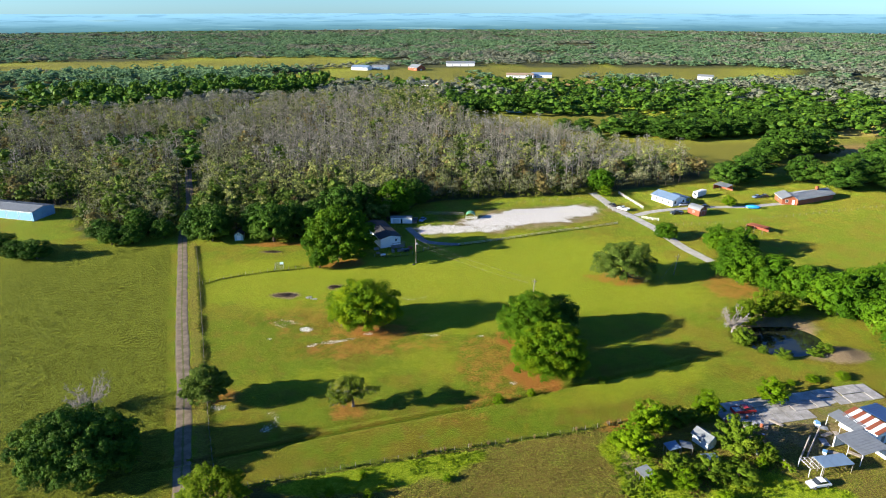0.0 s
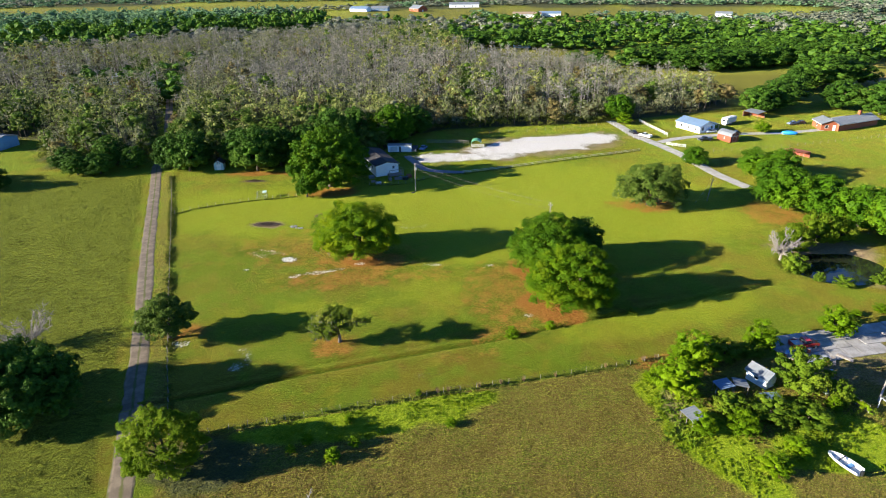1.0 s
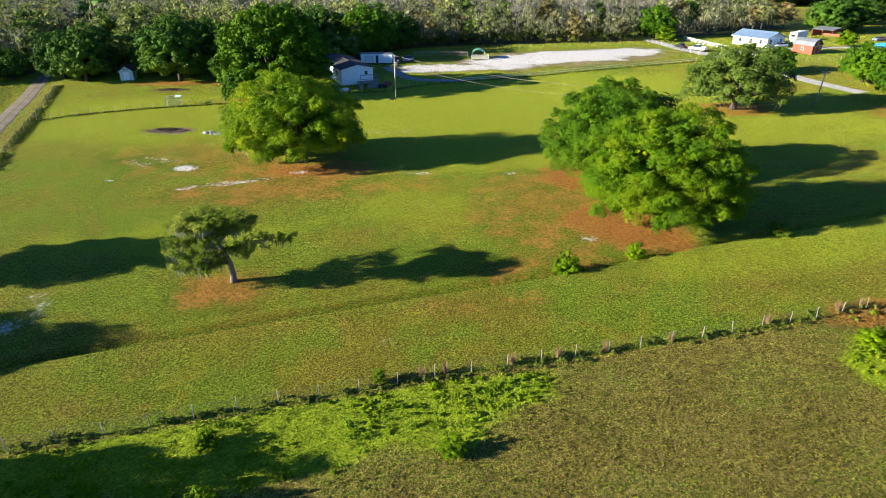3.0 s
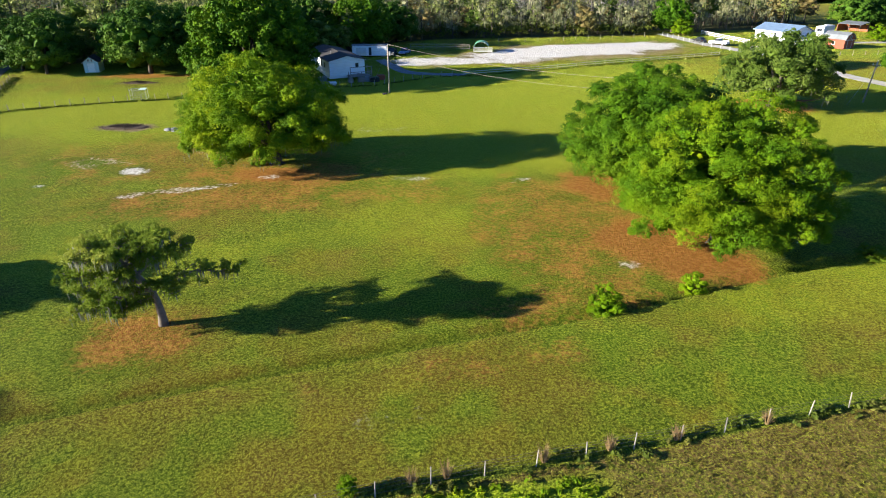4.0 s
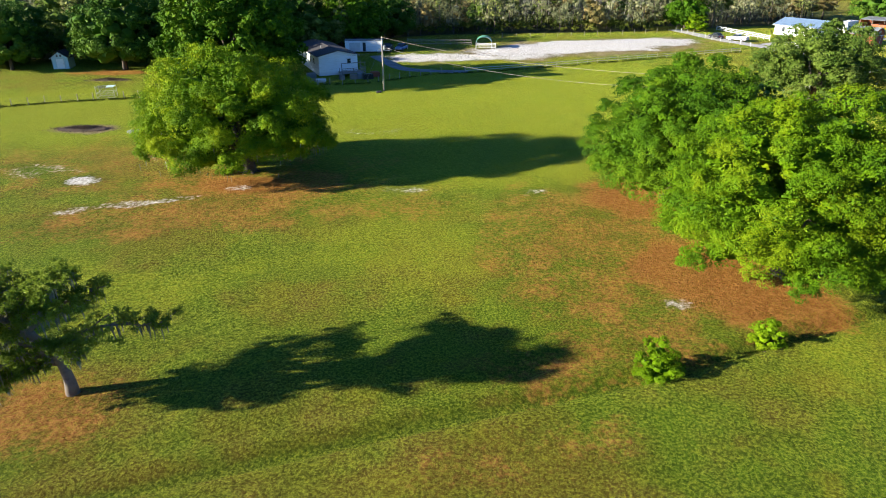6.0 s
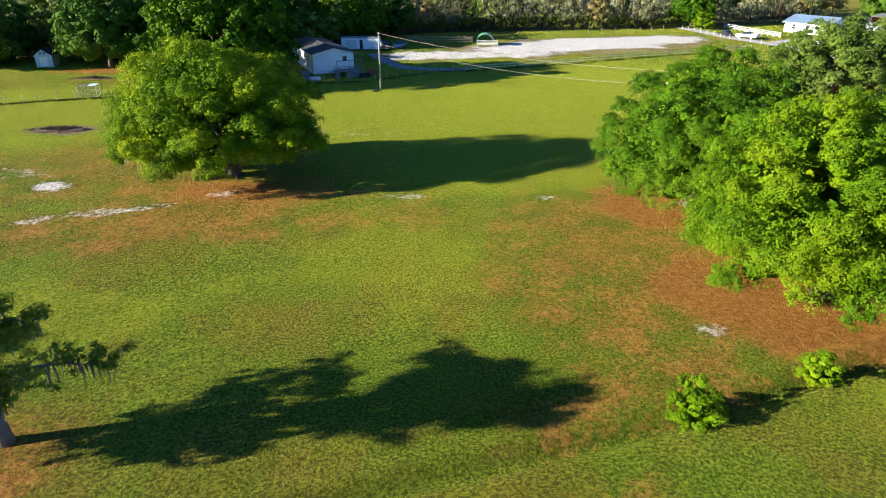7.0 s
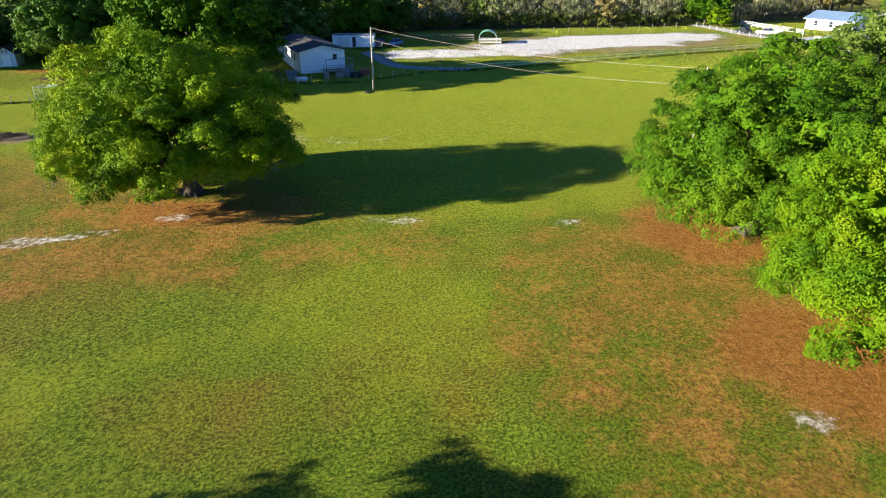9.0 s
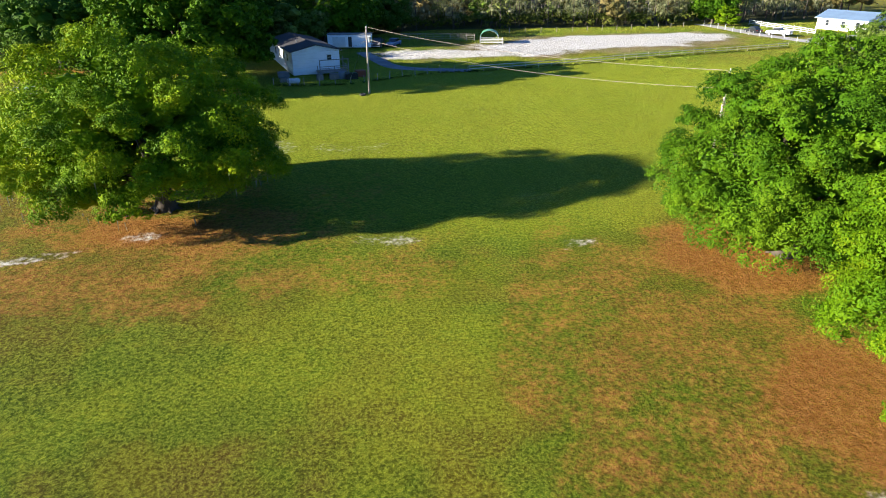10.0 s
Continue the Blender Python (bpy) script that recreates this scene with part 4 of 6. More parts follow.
def planted(protos, places, rng, which):
    """Turned and scaled copies of tree arrays, joined: places are x, y, height factor, width factor."""
    vs, fs, n = [], [], 0
    pick = rng.integers(0, len(protos), len(places))
    for k in range(len(protos)):
        P = places[pick == k]
        v, f = protos[k][which]
        if not len(P) or not len(v):
            continue
        a = (P[:, 0] * 12.9 + P[:, 1] * 78.2) % 6.283
        c, s = np.cos(a)[:, None], np.sin(a)[:, None]
        q = np.empty((len(P), len(v), 3))
        q[..., 0] = (v[:, 0] * c - v[:, 1] * s) * P[:, 3:4] + P[:, 0:1]
        q[..., 1] = (v[:, 0] * s + v[:, 1] * c) * P[:, 3:4] + P[:, 1:2]
        q[..., 2] = v[:, 2] * P[:, 2:3] + gz(P[:, 0], P[:, 1])[:, None] - 0.1
        fs.append((f[None] + (np.arange(len(P)) * len(v))[:, None, None] + n).reshape(-1, 3))
        vs.append(q.reshape(-1, 3))
        n += len(P) * len(v)
    return np.concatenate(vs), np.concatenate(fs)


def stuff(name, arrays, material, label, category):
    return tagged(part(name, arrays, material), label, category, kind="stuff")


wr = np.random.default_rng(77)
px, py = np.meshgrid(np.arange(-430, 150, 5.6), np.arange(222, 690, 5.6))
px, py = px.ravel() + wr.uniform(-2.4, 2.4, px.size), py.ravel() + wr.uniform(-2.4, 2.4, py.size)
ok = (woods(px, py) > wr.uniform(0.25, 0.7, px.size)) & (np.abs(px) < 0.78 * py + 40) & (wr.random(px.size) < np.where(py > 420, 0.72, 1.0))
px, py = px[ok], py[ok]
tone = 0.6 * rough_wave(px, py, 70, 81) + 0.4 * rough_wave(px, py, 22, 82) + 0.13 * wr.normal(size=px.size)
tone = tone + 0.16 * ss(py, 300, 420) + 0.15 * ss(px, 0, 50)
edge = woods(px, py - 14) < 0.5
kinds = np.where(tone > 0.63, "bare", np.where(tone > 0.52, "mossy", np.where(tone > 0.37, "pine", "green")))
kinds = np.where(edge & (wr.random(px.size) < 0.15) & (px < 0), "green", np.where(edge & (px > 0) & (wr.random(px.size) < 0.7), "mossy", kinds))
kinds = np.where((py < 300) & (kinds == "bare"), np.where(wr.random(px.size) < 0.5, "mossy", "pine"), kinds)
kinds = np.where((px < -110) & (wr.random(px.size) < 0.35), "mossy", kinds)
kinds = np.where(wr.random(px.size) < np.where(edge & (px > -15), 0.16, 0.025), "yellow", kinds)
size = wr.uniform(0.72, 1.12, px.size) * np.where(edge, 0.75, 1.0)
for kind, leaf_m, wood_m, label in (("bare", "grey_twig", "grey_bark", "bare grey cypress wood in winter"), ("mossy", "woods_moss", "bark", "grey-olive mossy trees of the swamp wood"), ("pine", "wood_pine", "bark", "dull green pines in the wood"), ("green", "olive_leaf", "bark", "dark green hardwoods in the wood"), ("yellow", "yellow_leaf", "bark", "yellow-leaved trees scattered in the wood")):
    sel = kinds == kind
    P = np.column_stack([px[sel], py[sel], size[sel], size[sel] * wr.uniform(0.85, 1.25, sel.sum())])
    front = (woods(P[:, 0], P[:, 1] - 26) < 0.5) & (P[:, 0] > -125) & (P[:, 1] < 330)
    for here, fine in ((front, 2), (~front, 1)):
        if here.any():
            protos = [woods_tree(kind, wr, fine) for _ in range(7)]
            state = wr.bit_generator.state
            stuff("woods", planted(protos, P[here], wr, 1), M[leaf_m], label, "woods")
            wr.bit_generator.state = state
            stuff("woods_trunks", planted(protos, P[here], wr, 0), M[wood_m], "trunks of the " + label, "woods")

# undergrowth along the edge of the woods and the hedges
ux, uy = wr.uniform(-170, 80, 3600), wr.uniform(222, 320, 3600)
ok = (woods(ux, uy) > 0.1) & (woods(ux, uy - 30) < 0.9)
U = np.column_stack([ux[ok], uy[ok], gz(ux[ok], uy[ok]) + wr.uniform(0.6, 2.4, ok.sum()), wr.uniform(0.8, 2.2, ok.sum())])
stuff("undergrowth", puffs(U, wr, 9, 7, 0.27, low=-0.2), M["scrub"], "tangled dull green undergrowth at the wood's edge", "undergrowth")

# far woods and groves
fr, fa = [], []
r = 300.0
while r < 2650:
    d = 9.0 + r * 0.0080
    n = int(1.5 * r / d)
    fa.append(np.linspace(-0.76, 0.76, n) + wr.uniform(-0.8, 0.8, n) * d / r)
    fr.append(np.full(n, r) + wr.uniform(-0.8, 0.8, n) * d)
    r += d * 1.25
fr, fa = np.concatenate(fr), np.concatenate(fa)
fx, fy = fr * np.sin(fa), fr * np.cos(fa)
cv = covers(fx, fy)
free = (woods(fx, fy) < 0.05) & ~((np.abs(fx) < 95) & (fy < 420)) & ((fy > 330) | (fx < -200)) & (fy > 262)
opened = cv["pasture"] > 0.35
grove = (rough_wave(fx, fy, 75, 91) > 0.62) & opened & (fr < 900) & (fr > 520)
grove |= blot(fx, fy, 268, 455, 60, 24, 5, 0.3, 93, 25) > 0.5
grove |= blot(fx, fy, 95, 545, 90, 16, 5, 0.4, 94, 25) > 0.5
ok = free & np.where(opened, grove, (wr.random(fx.size) < 0.9) & (rough_wave(fx, fy, 160, 96) < 0.72) | (fr < 700))
fx, fy, fr = fx[ok], fy[ok], fr[ok]


def far_tree(rng, n, leaf, low=1.0):
    L = dome(5.5, 5.5, 11, 0.5, 5 if n > 4 else 4, rng, 2.6) * [1, 1, low, 1]
    return (np.zeros((0, 3)), np.zeros((0, 3), int)), Soup().add(*puffs(L, rng, n, 3, leaf, puff_size=0.5, centre=(0, 0, 3))).add(*masses(L, 1, 0.8, rng, 0.8 * low)).arrays()


scale = (11.0 + fr * 0.0085) / 10.0
tone = rough_wave(fx, fy, 120, 97) + 0.1 * wr.normal(size=fx.size)
tall = blot(fx, fy, -330, 760, 200, 200, 0, 0.3, 95, 60) > 0.45
lush = tall | (tone < 0.56) | (np.abs(fy - 450) < 130) & (fx > 0)
# beyond 750 m the green woods wear a leaf colour with haze mixed in
for kind, sel, leaf_m, label in (("green", lush, "hazed_leaf", "dark green woods far away"), ("grey", ~lush, "far_grey", "grey-green bare woods far away")):
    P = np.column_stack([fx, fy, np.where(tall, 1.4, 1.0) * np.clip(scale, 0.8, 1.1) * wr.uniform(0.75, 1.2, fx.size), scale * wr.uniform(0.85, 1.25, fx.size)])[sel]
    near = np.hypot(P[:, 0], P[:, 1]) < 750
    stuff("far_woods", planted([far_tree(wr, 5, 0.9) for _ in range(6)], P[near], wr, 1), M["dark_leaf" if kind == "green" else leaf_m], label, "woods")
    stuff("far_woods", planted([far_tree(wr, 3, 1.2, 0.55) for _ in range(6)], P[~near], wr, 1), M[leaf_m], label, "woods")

# distance: a low glowing band far beyond the woods, haze painted into its colours
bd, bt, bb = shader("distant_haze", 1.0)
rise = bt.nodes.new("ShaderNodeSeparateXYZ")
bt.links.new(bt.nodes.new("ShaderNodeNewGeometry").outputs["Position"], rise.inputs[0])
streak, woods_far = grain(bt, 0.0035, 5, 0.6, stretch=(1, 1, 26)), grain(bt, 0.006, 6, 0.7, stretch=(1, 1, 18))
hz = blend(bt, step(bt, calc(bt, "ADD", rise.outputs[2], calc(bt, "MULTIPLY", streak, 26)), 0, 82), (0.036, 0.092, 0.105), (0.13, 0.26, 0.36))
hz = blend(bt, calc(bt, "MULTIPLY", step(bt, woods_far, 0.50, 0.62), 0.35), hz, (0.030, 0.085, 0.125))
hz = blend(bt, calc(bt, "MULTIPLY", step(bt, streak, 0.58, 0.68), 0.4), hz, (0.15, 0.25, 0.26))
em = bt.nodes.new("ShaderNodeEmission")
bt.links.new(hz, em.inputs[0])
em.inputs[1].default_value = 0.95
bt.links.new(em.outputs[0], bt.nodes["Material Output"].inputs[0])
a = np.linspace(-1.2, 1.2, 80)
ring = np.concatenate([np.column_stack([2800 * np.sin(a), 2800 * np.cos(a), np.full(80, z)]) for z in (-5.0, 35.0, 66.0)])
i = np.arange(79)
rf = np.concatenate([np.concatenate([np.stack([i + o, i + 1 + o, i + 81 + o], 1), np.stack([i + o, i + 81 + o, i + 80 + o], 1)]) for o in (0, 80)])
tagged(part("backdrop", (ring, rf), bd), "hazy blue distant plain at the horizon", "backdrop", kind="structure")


# ---- buildings ----
M["white_siding"] = plain("white_siding", (0.84, 0.86, 0.88), 0.6, 0, 0.2, 0.6, 0.01, (0.5, 0.5, 0.47), (1, 1, 7))
M["white_paint"] = plain("white_paint", (0.62, 0.63, 0.63), 0.5, 0, 0.2, 2.0, 0.005)
M["dark_shingle"] = plain("dark_shingle", (0.030, 0.029, 0.031), 0.85, 0, 0.4, 1.5, 0.02, (0.045, 0.036, 0.030))
M["tan_shingle"] = plain("tan_shingle", (0.30, 0.22, 0.15), 0.85, 0, 0.4, 1.5, 0.02)
M["grey_metal"] = plain("grey_metal", (0.17, 0.19, 0.21), 0.6, 0.0, 0.3, 0.8, 0.01)
M["blue_metal"] = plain("blue_metal", (0.15, 0.23, 0.34), 0.55, 0.0, 0.25, 0.8, 0.01)
M["sky_blue"] = plain("sky_blue_paint", (0.15, 0.34, 0.56), 0.5, 0.0, 0.2, 0.6, 0.01)
M["dark_blue_metal"] = plain("dark_blue_metal", (0.06, 0.12, 0.26), 0.45, 0.3, 0.3, 0.8, 0.01)
M["rust"] = plain("rusted_metal", (0.26, 0.07, 0.03), 0.8, 0.0, 0.6, 1.2, 0.01, (0.22, 0.06, 0.03))
M["red_paint"] = plain("red_paint", (0.27, 0.055, 0.022), 0.7, 0, 0.3, 1.0, 0.01, (0.24, 0.05, 0.025), (1, 1, 4))
M["orange_metal"] = plain("orange_metal", (0.48, 0.12, 0.03), 0.55, 0.0, 0.25, 0.8, 0.01)
M["brick_wall"] = plain("brick_wall", (0.31, 0.085, 0.035), 0.85, 0, 0.4, 2.5, 0.02, (0.3, 0.09, 0.05), (1, 1, 5))
M["grey_wood"] = plain("weathered_wood", (0.24, 0.21, 0.18), 0.9, 0, 0.5, 4.0, 0.02, None, (4, 4, 0.6))
M["pale_wood"] = plain("pale_post_wood", (0.32, 0.28, 0.24), 0.9, 0, 0.4, 4.0, 0.02)
M["cream_wood"] = plain("cream_board_wood", (0.55, 0.50, 0.41), 0.8, 0, 0.35, 3.0, 0.01)
M["steel"] = plain("galvanised_steel", (0.45, 0.46, 0.47), 0.4, 0.7, 0.3, 3.0, 0.005)
M["wire"] = plain("dull_wire", (0.10, 0.095, 0.085), 0.8, 0.0, 0.4, 4.0, 0.002)
M["rubber"] = plain("tyre_rubber", (0.022, 0.022, 0.022), 0.85, 0, 0.3, 6.0, 0.005)
M["blue_tarp"] = plain("blue_tarp", (0.03, 0.30, 0.75), 0.45, 0, 0.25, 2.0, 0.04)
M["green_tarp"] = plain("green_tarp", (0.10, 0.30, 0.16), 0.5, 0, 0.3, 2.0, 0.02)
M["pale_green"] = plain("pale_green_siding", (0.50, 0.66, 0.68), 0.6, 0, 0.25, 0.8, 0.01, None, (6, 6, 0.5))
M["mulch"] = plain("dead_brush", (0.085, 0.058, 0.038), 0.95, 0, 0.6, 2.0, 0.05)
M["junk"] = plain("faded_scrap", (0.22, 0.24, 0.27), 0.7, 0.0, 0.5, 1.0, 0.02)
glass, gt, gb = shader("window_glass", 0.06)
gb.inputs["Base Color"].default_value = (0.025, 0.032, 0.04, 1)
gb.inputs["Specular IOR Level"].default_value = 0.8
M["glass"] = glass


def paint(name, col):
    m, nt, b = shader(name, 0.28)
    n = grain(nt, 3.0, 3)
    nt.links.new(blend(nt, calc(nt, "MULTIPLY", n, 0.25), col, tuple(c * 0.7 for c in col)), b.inputs["Base Color"])
    b.inputs["Coat Weight"].default_value = 0.5
    return m


M["car_white"], M["car_black"], M["car_red"], M["car_blue"], M["car_grey"] = paint("white_car_paint", (0.72, 0.73, 0.74)), paint("black_car_paint", (0.018, 0.02, 0.024)), paint("red_car_paint", (0.42, 0.03, 0.02)), paint("blue_car_paint", (0.16, 0.24, 0.40)), paint("grey_car_paint", (0.25, 0.27, 0.29))


def on_ground(x, y, turn=0.0, up=0.0):
    return pose(x, y, float(gz(x, y)) + up, 0, 0, turn)


def slab(x0, z0, x1, z1, y0, y1, thick=0.09, ribs=0.0):
    """One slope of a roof, from the eave to the ridge, with standing ribs where asked."""
    s = Soup()
    n = np.array([-(z1 - z0), x1 - x0]) / math.hypot(x1 - x0, z1 - z0)
    if n[1] < 0:
        n = -n
    pr = [(x0, z0), (x1, z1), (x1 + n[0] * thick, z1 + n[1] * thick), (x0 + n[0] * thick, z0 + n[1] * thick)]
    s.add(*prism(pr if x1 > x0 else pr[::-1], y0, y1))
    if ribs:
        q = [(x0 + n[0] * thick, z0 + n[1] * thick), (x1 + n[0] * thick, z1 + n[1] * thick), (x1 + n[0] * (thick + 0.05), z1 + n[1] * (thick + 0.05)), (x0 + n[0] * (thick + 0.05), z0 + n[1] * (thick + 0.05))]
        for y in np.arange(y0 + ribs / 2, y1, ribs):
            s.add(*prism(q if x1 > x0 else q[::-1], y - 0.04, y + 0.04))
    return s


def opening(t, kind, side, u, z, w, h, W, L, frame_m="white_paint", fill_m="glass"):
    """A window or a door with its frame, in the wall on that side (S, N: gables; W, E: long walls)."""
    at = {"S": pose(u, -L / 2, z, 0, 0, 0), "N": pose(u, L / 2, z, 0, 0, 180), "W": pose(-W / 2, u, z, 0, 0, -90), "E": pose(W / 2, u, z, 0, 0, 90)}[side]
    s = Soup()
    for a in ((-w / 2 - 0.07, 0, -w / 2, h), (w / 2, 0, w / 2 + 0.07, h), (-w / 2 - 0.07, h, w / 2 + 0.07, h + 0.08), (-w / 2 - 0.07, -0.08, w / 2 + 0.07, 0)):
        s.add(*box(a[0], -0.06, a[1], a[2], 0.02, a[3]))
    o = part(kind, s, M[frame_m], t, at=at)
    if kind == "window":
        part("pane", box(-w / 2, -0.025, 0, w / 2, 0.02, h), M[fill_m], o)
        part("glazing_bar", box(-w / 2, -0.045, h / 2 - 0.02, w / 2, -0.026, h / 2 + 0.02), M[frame_m], o)
    else:
        part("door_leaf", box(-w / 2, -0.035, 0, w / 2, 0.02, h), M[fill_m], o)
        part("door_handle", box(w / 2 - 0.16, -0.09, h * 0.48, w / 2 - 0.08, -0.035, h * 0.52), M["steel"], o)
    return o


def house(name, label, category, x, y, turn, W, L, eave, ridge, wall_m, roof_m, openings=(), over=0.35, ribs=0.0, base=0.0, roof2=None, group="", fill="glass", door_m="white_siding"):
    """A gabled building: W across the gable, L along the ridge."""
    t = thing(name, label, category, on_ground(x, y, turn), group)
    part("wall", prism([(-W / 2, -0.3), (W / 2, -0.3), (W / 2, eave), (0, ridge), (-W / 2, eave)], -L / 2, L / 2), M[wall_m], t)
    k = (ridge - eave) / (W / 2)
    for sx, m in ((-1, roof_m), (1, roof2 or roof_m)):
        o = part("roof", slab(sx * (W / 2 + over), eave - k * over + 0.02, 0, ridge + 0.02, -L / 2 - over, L / 2 + over, 0.1), M[m], t)
        rib = tri_mesh("rib", *prism([(sx * (W / 2 + over), eave - k * over + 0.12), (0, ridge + 0.12), (0, ridge + 0.18), (sx * (W / 2 + over), eave - k * over + 0.18)][::-sx], -0.04, 0.04)) if ribs else None
        for v in np.arange(-L / 2 - over + ribs / 2, L / 2 + over, ribs) if ribs else ():
            part("rib", rib, M[m], o, at=pose(0, v, 0))
    part("ridge_cap", prism([(-0.18, ridge + 0.06), (0.18, ridge + 0.06), (0, ridge + 0.19)], -L / 2 - over, L / 2 + over), M[roof_m], t)
    for sx in (-1, 1):
        part("fascia", box(sx * (W / 2 + over) - 0.03, -L / 2 - over - 0.02, eave - k * over - 0.12, sx * (W / 2 + over) + 0.03, L / 2 + over + 0.02, eave - k * over + 0.03), M["white_paint"], t)
    for kind, side, u, z, w, h in openings:
        opening(t, kind, side, u, z, w, h, W, L, fill_m=fill if kind == "window" else door_m)
    return t


# mobile home behind the pasture
home = house("mobile_home", "white sided mobile home with a dark shingle roof", "house", -23.9, 227.6, 24, 8.0, 20.0, 3.45, 4.35, "white_siding", "dark_shingle",
             [("window", "S", 2.2, 1.9, 0.7, 0.8), ("window", "W", -6, 1.6, 0.8, 1.1), ("window", "W", -3, 1.6, 0.8, 1.1), ("window", "W", 0.5, 1.6, 0.8, 1.1), ("window", "W", 4, 1.6, 0.8, 1.1), ("door", "W", -4.6, 0.7, 0.9, 2.0), ("door", "E", -4.0, 0.7, 0.9, 2.0), ("window", "E", 0, 1.6, 0.9, 1.1)])
part("skirting", box(-4.03, -10.03, -0.2, 4.03, 10.03, 0.55), M["white_siding"], home)
part("vent_pipe", tube([(-1.6, -3, 3.6), (-1.6, -3, 4.7)], [0.07, 0.07], 8), M["grey_metal"], home)
deck = thing("wooden_deck", "weathered wooden deck with railings beside the mobile home", "deck", on_ground(-17.2, 217.6, 24))
for i in range(11):
    part("board", box(-2.4, -1.6 + i * 0.3, 0.62, 2.4, -1.33 + i * 0.3, 0.66), M["grey_wood"], deck)
for i, (u, v) in enumerate(((-2.4, -1.6), (0, -1.6), (2.4, -1.6), (2.4, 0), (2.4, 1.6), (-2.4, 0))):
    part("post", box(u - 0.06, v - 0.06, -0.2, u + 0.06, v + 0.06, 2.7 if i in (0, 2, 4) else 1.6), M["grey_wood"], deck)
for z in (1.0, 1.3, 1.6):
    part("rail", box(-2.4, -1.65, z, 2.4, -1.6, z + 0.09), M["grey_wood"], deck)
    part("rail", box(2.4, -1.6, z, 2.45, 1.6, z + 0.09), M["grey_wood"], deck)
part("beam", box(-2.5, -1.68, 2.62, 2.5, -1.55, 2.74), M["grey_wood"], deck)
for x, y, sx, sy, sz, m, nm, lb in ((-15.2, 214.6, 0.5, 0.5, 1.0, "grey_metal", "barrel", "grey plastic barrel beside the deck"), (-16.4, 214.2, 0.7, 0.5, 0.8, "grey_wood", "storage_bin", "grey storage bin beside the deck"), (-13.6, 214.4, 1.0, 0.6, 0.9, "car_black", "garden_tractor", "dark garden tractor parked by the deck"), (-18.6, 213.6, 0.5, 0.6, 0.8, "grey_wood", "wooden_crate", "old wooden crate in the yard"), (-12.4, 216.8, 0.8, 0.8, 0.9, "rust", "fire_barrel", "rusted drum in the yard"), (-25.0, 216.0, 0.9, 0.7, 0.8, "grey_metal", "air_conditioner", "grey air conditioner unit by the wall"), (-24.0, 212.0, 0.7, 0.5, 0.5, "grey_wood", "feed_bin", "grey feed bin in the yard")):
    t = thing(nm, lb, nm.replace("_", " "), on_ground(x, y, 20))
    part("body", soft_box(-sx, -sy, -0.05, sx, sy, sz, 0.08, 2), M[m], t)
    part("lid", soft_box(-sx * 0.95, -sy * 0.95, sz + 0.002, sx * 0.95, sy * 0.95, sz + 0.06, 0.02), M[m], t)
tank = thing("propane_tank", "white propane tank on feet", "tank", on_ground(-22.0, 209.6, 15))
part("body", tube([(-1.0, 0, 0.65), (-0.9, 0, 0.65), (-0.8, 0, 0.65), (0.8, 0, 0.65), (0.9, 0, 0.65), (1.0, 0, 0.65)], [0.1, 0.3, 0.4, 0.4, 0.3, 0.1], 14), M["white_paint"], tank, smooth=True)
for u in (-0.6, 0.6):
    part("foot", box(u - 0.1, -0.25, -0.05, u + 0.1, 0.25, 0.35), M["steel"], tank)

trailer = thing("storage_trailer", "long white box trailer with a flat roof", "trailer", on_ground(-17.3, 243.60000000000002, 0))
part("body", soft_box(-4.4, -1.3, 0.3, 4.4, 1.3, 2.75, 0.05), M["white_siding"], trailer)
part("roof", soft_box(-4.55, -1.45, 2.752, 4.55, 1.45, 2.88, 0.03), M["grey_metal"], trailer)
part("roller_door", box(-3.4, -1.34, 0.4, -0.8, -1.303, 2.3), M["white_paint"], trailer)
part("door", box(-0.2, -1.35, 0.4, 0.5, -1.303, 2.35), M["car_black"], trailer)
for u in (-3.5, 3.5):
    part("skid", box(u - 0.2, -1.2, -0.1, u + 0.2, 1.2, 0.3), M["grey_wood"], trailer)

shed = house("garden_shed", "small pale green shed with a grey gabled roof", "shed", -79.6, 226.6, 8, 3.2, 3.4, 2.3, 3.4, "pale_green", "dark_shingle", [("door", "S", 0, 0.1, 1.5, 1.9), ("window", "S", -0.35, 2.45, 0.35, 0.4), ("window", "S", 0.35, 2.45, 0.35, 0.4)], 0.25)
cage = thing("animal_pen", "small galvanised wire pen with a frame roof", "pen", on_ground(-57.2, 198.6, 12))
for u in (-1.4, 1.4):
    for v in (-1.0, 1.0):
        part("post", tube([(u, v, -0.1), (u, v, 2.1 if u < 0 and v < 0 else 1.8)], [0.04, 0.04], 6), M["steel"], cage)
for v in (-1.0, 1.0):
    for z in (0.1, 0.9, 1.8):
        part("rail", tube([(-1.4, v, z), (1.4, v, z)], [0.03, 0.03], 5), M["steel"], cage)
for u in (-1.4, 1.4):
    for z in (0.1, 0.9, 1.8):
        part("rail", tube([(u, -1, z), (u, 1, z)], [0.03, 0.03], 5), M["steel"], cage)
mesh = Soup()
for u in np.arange(-1.4, 1.41, 0.2):
    for v in (-1.0, 1.0):
        mesh.add(*tube([(u, v, 0.1), (u, v, 1.8)], [0.012, 0.012], 3))
    mesh.add(*tube([(u, -1, 1.8), (u, 1, 1.8)], [0.012, 0.012], 3))
part("wire_mesh", mesh, M["steel"], cage)
part("tarp", box(0.2, -1.02, 1.82, 1.42, 1.02, 1.86), M["pale_green"], cage)

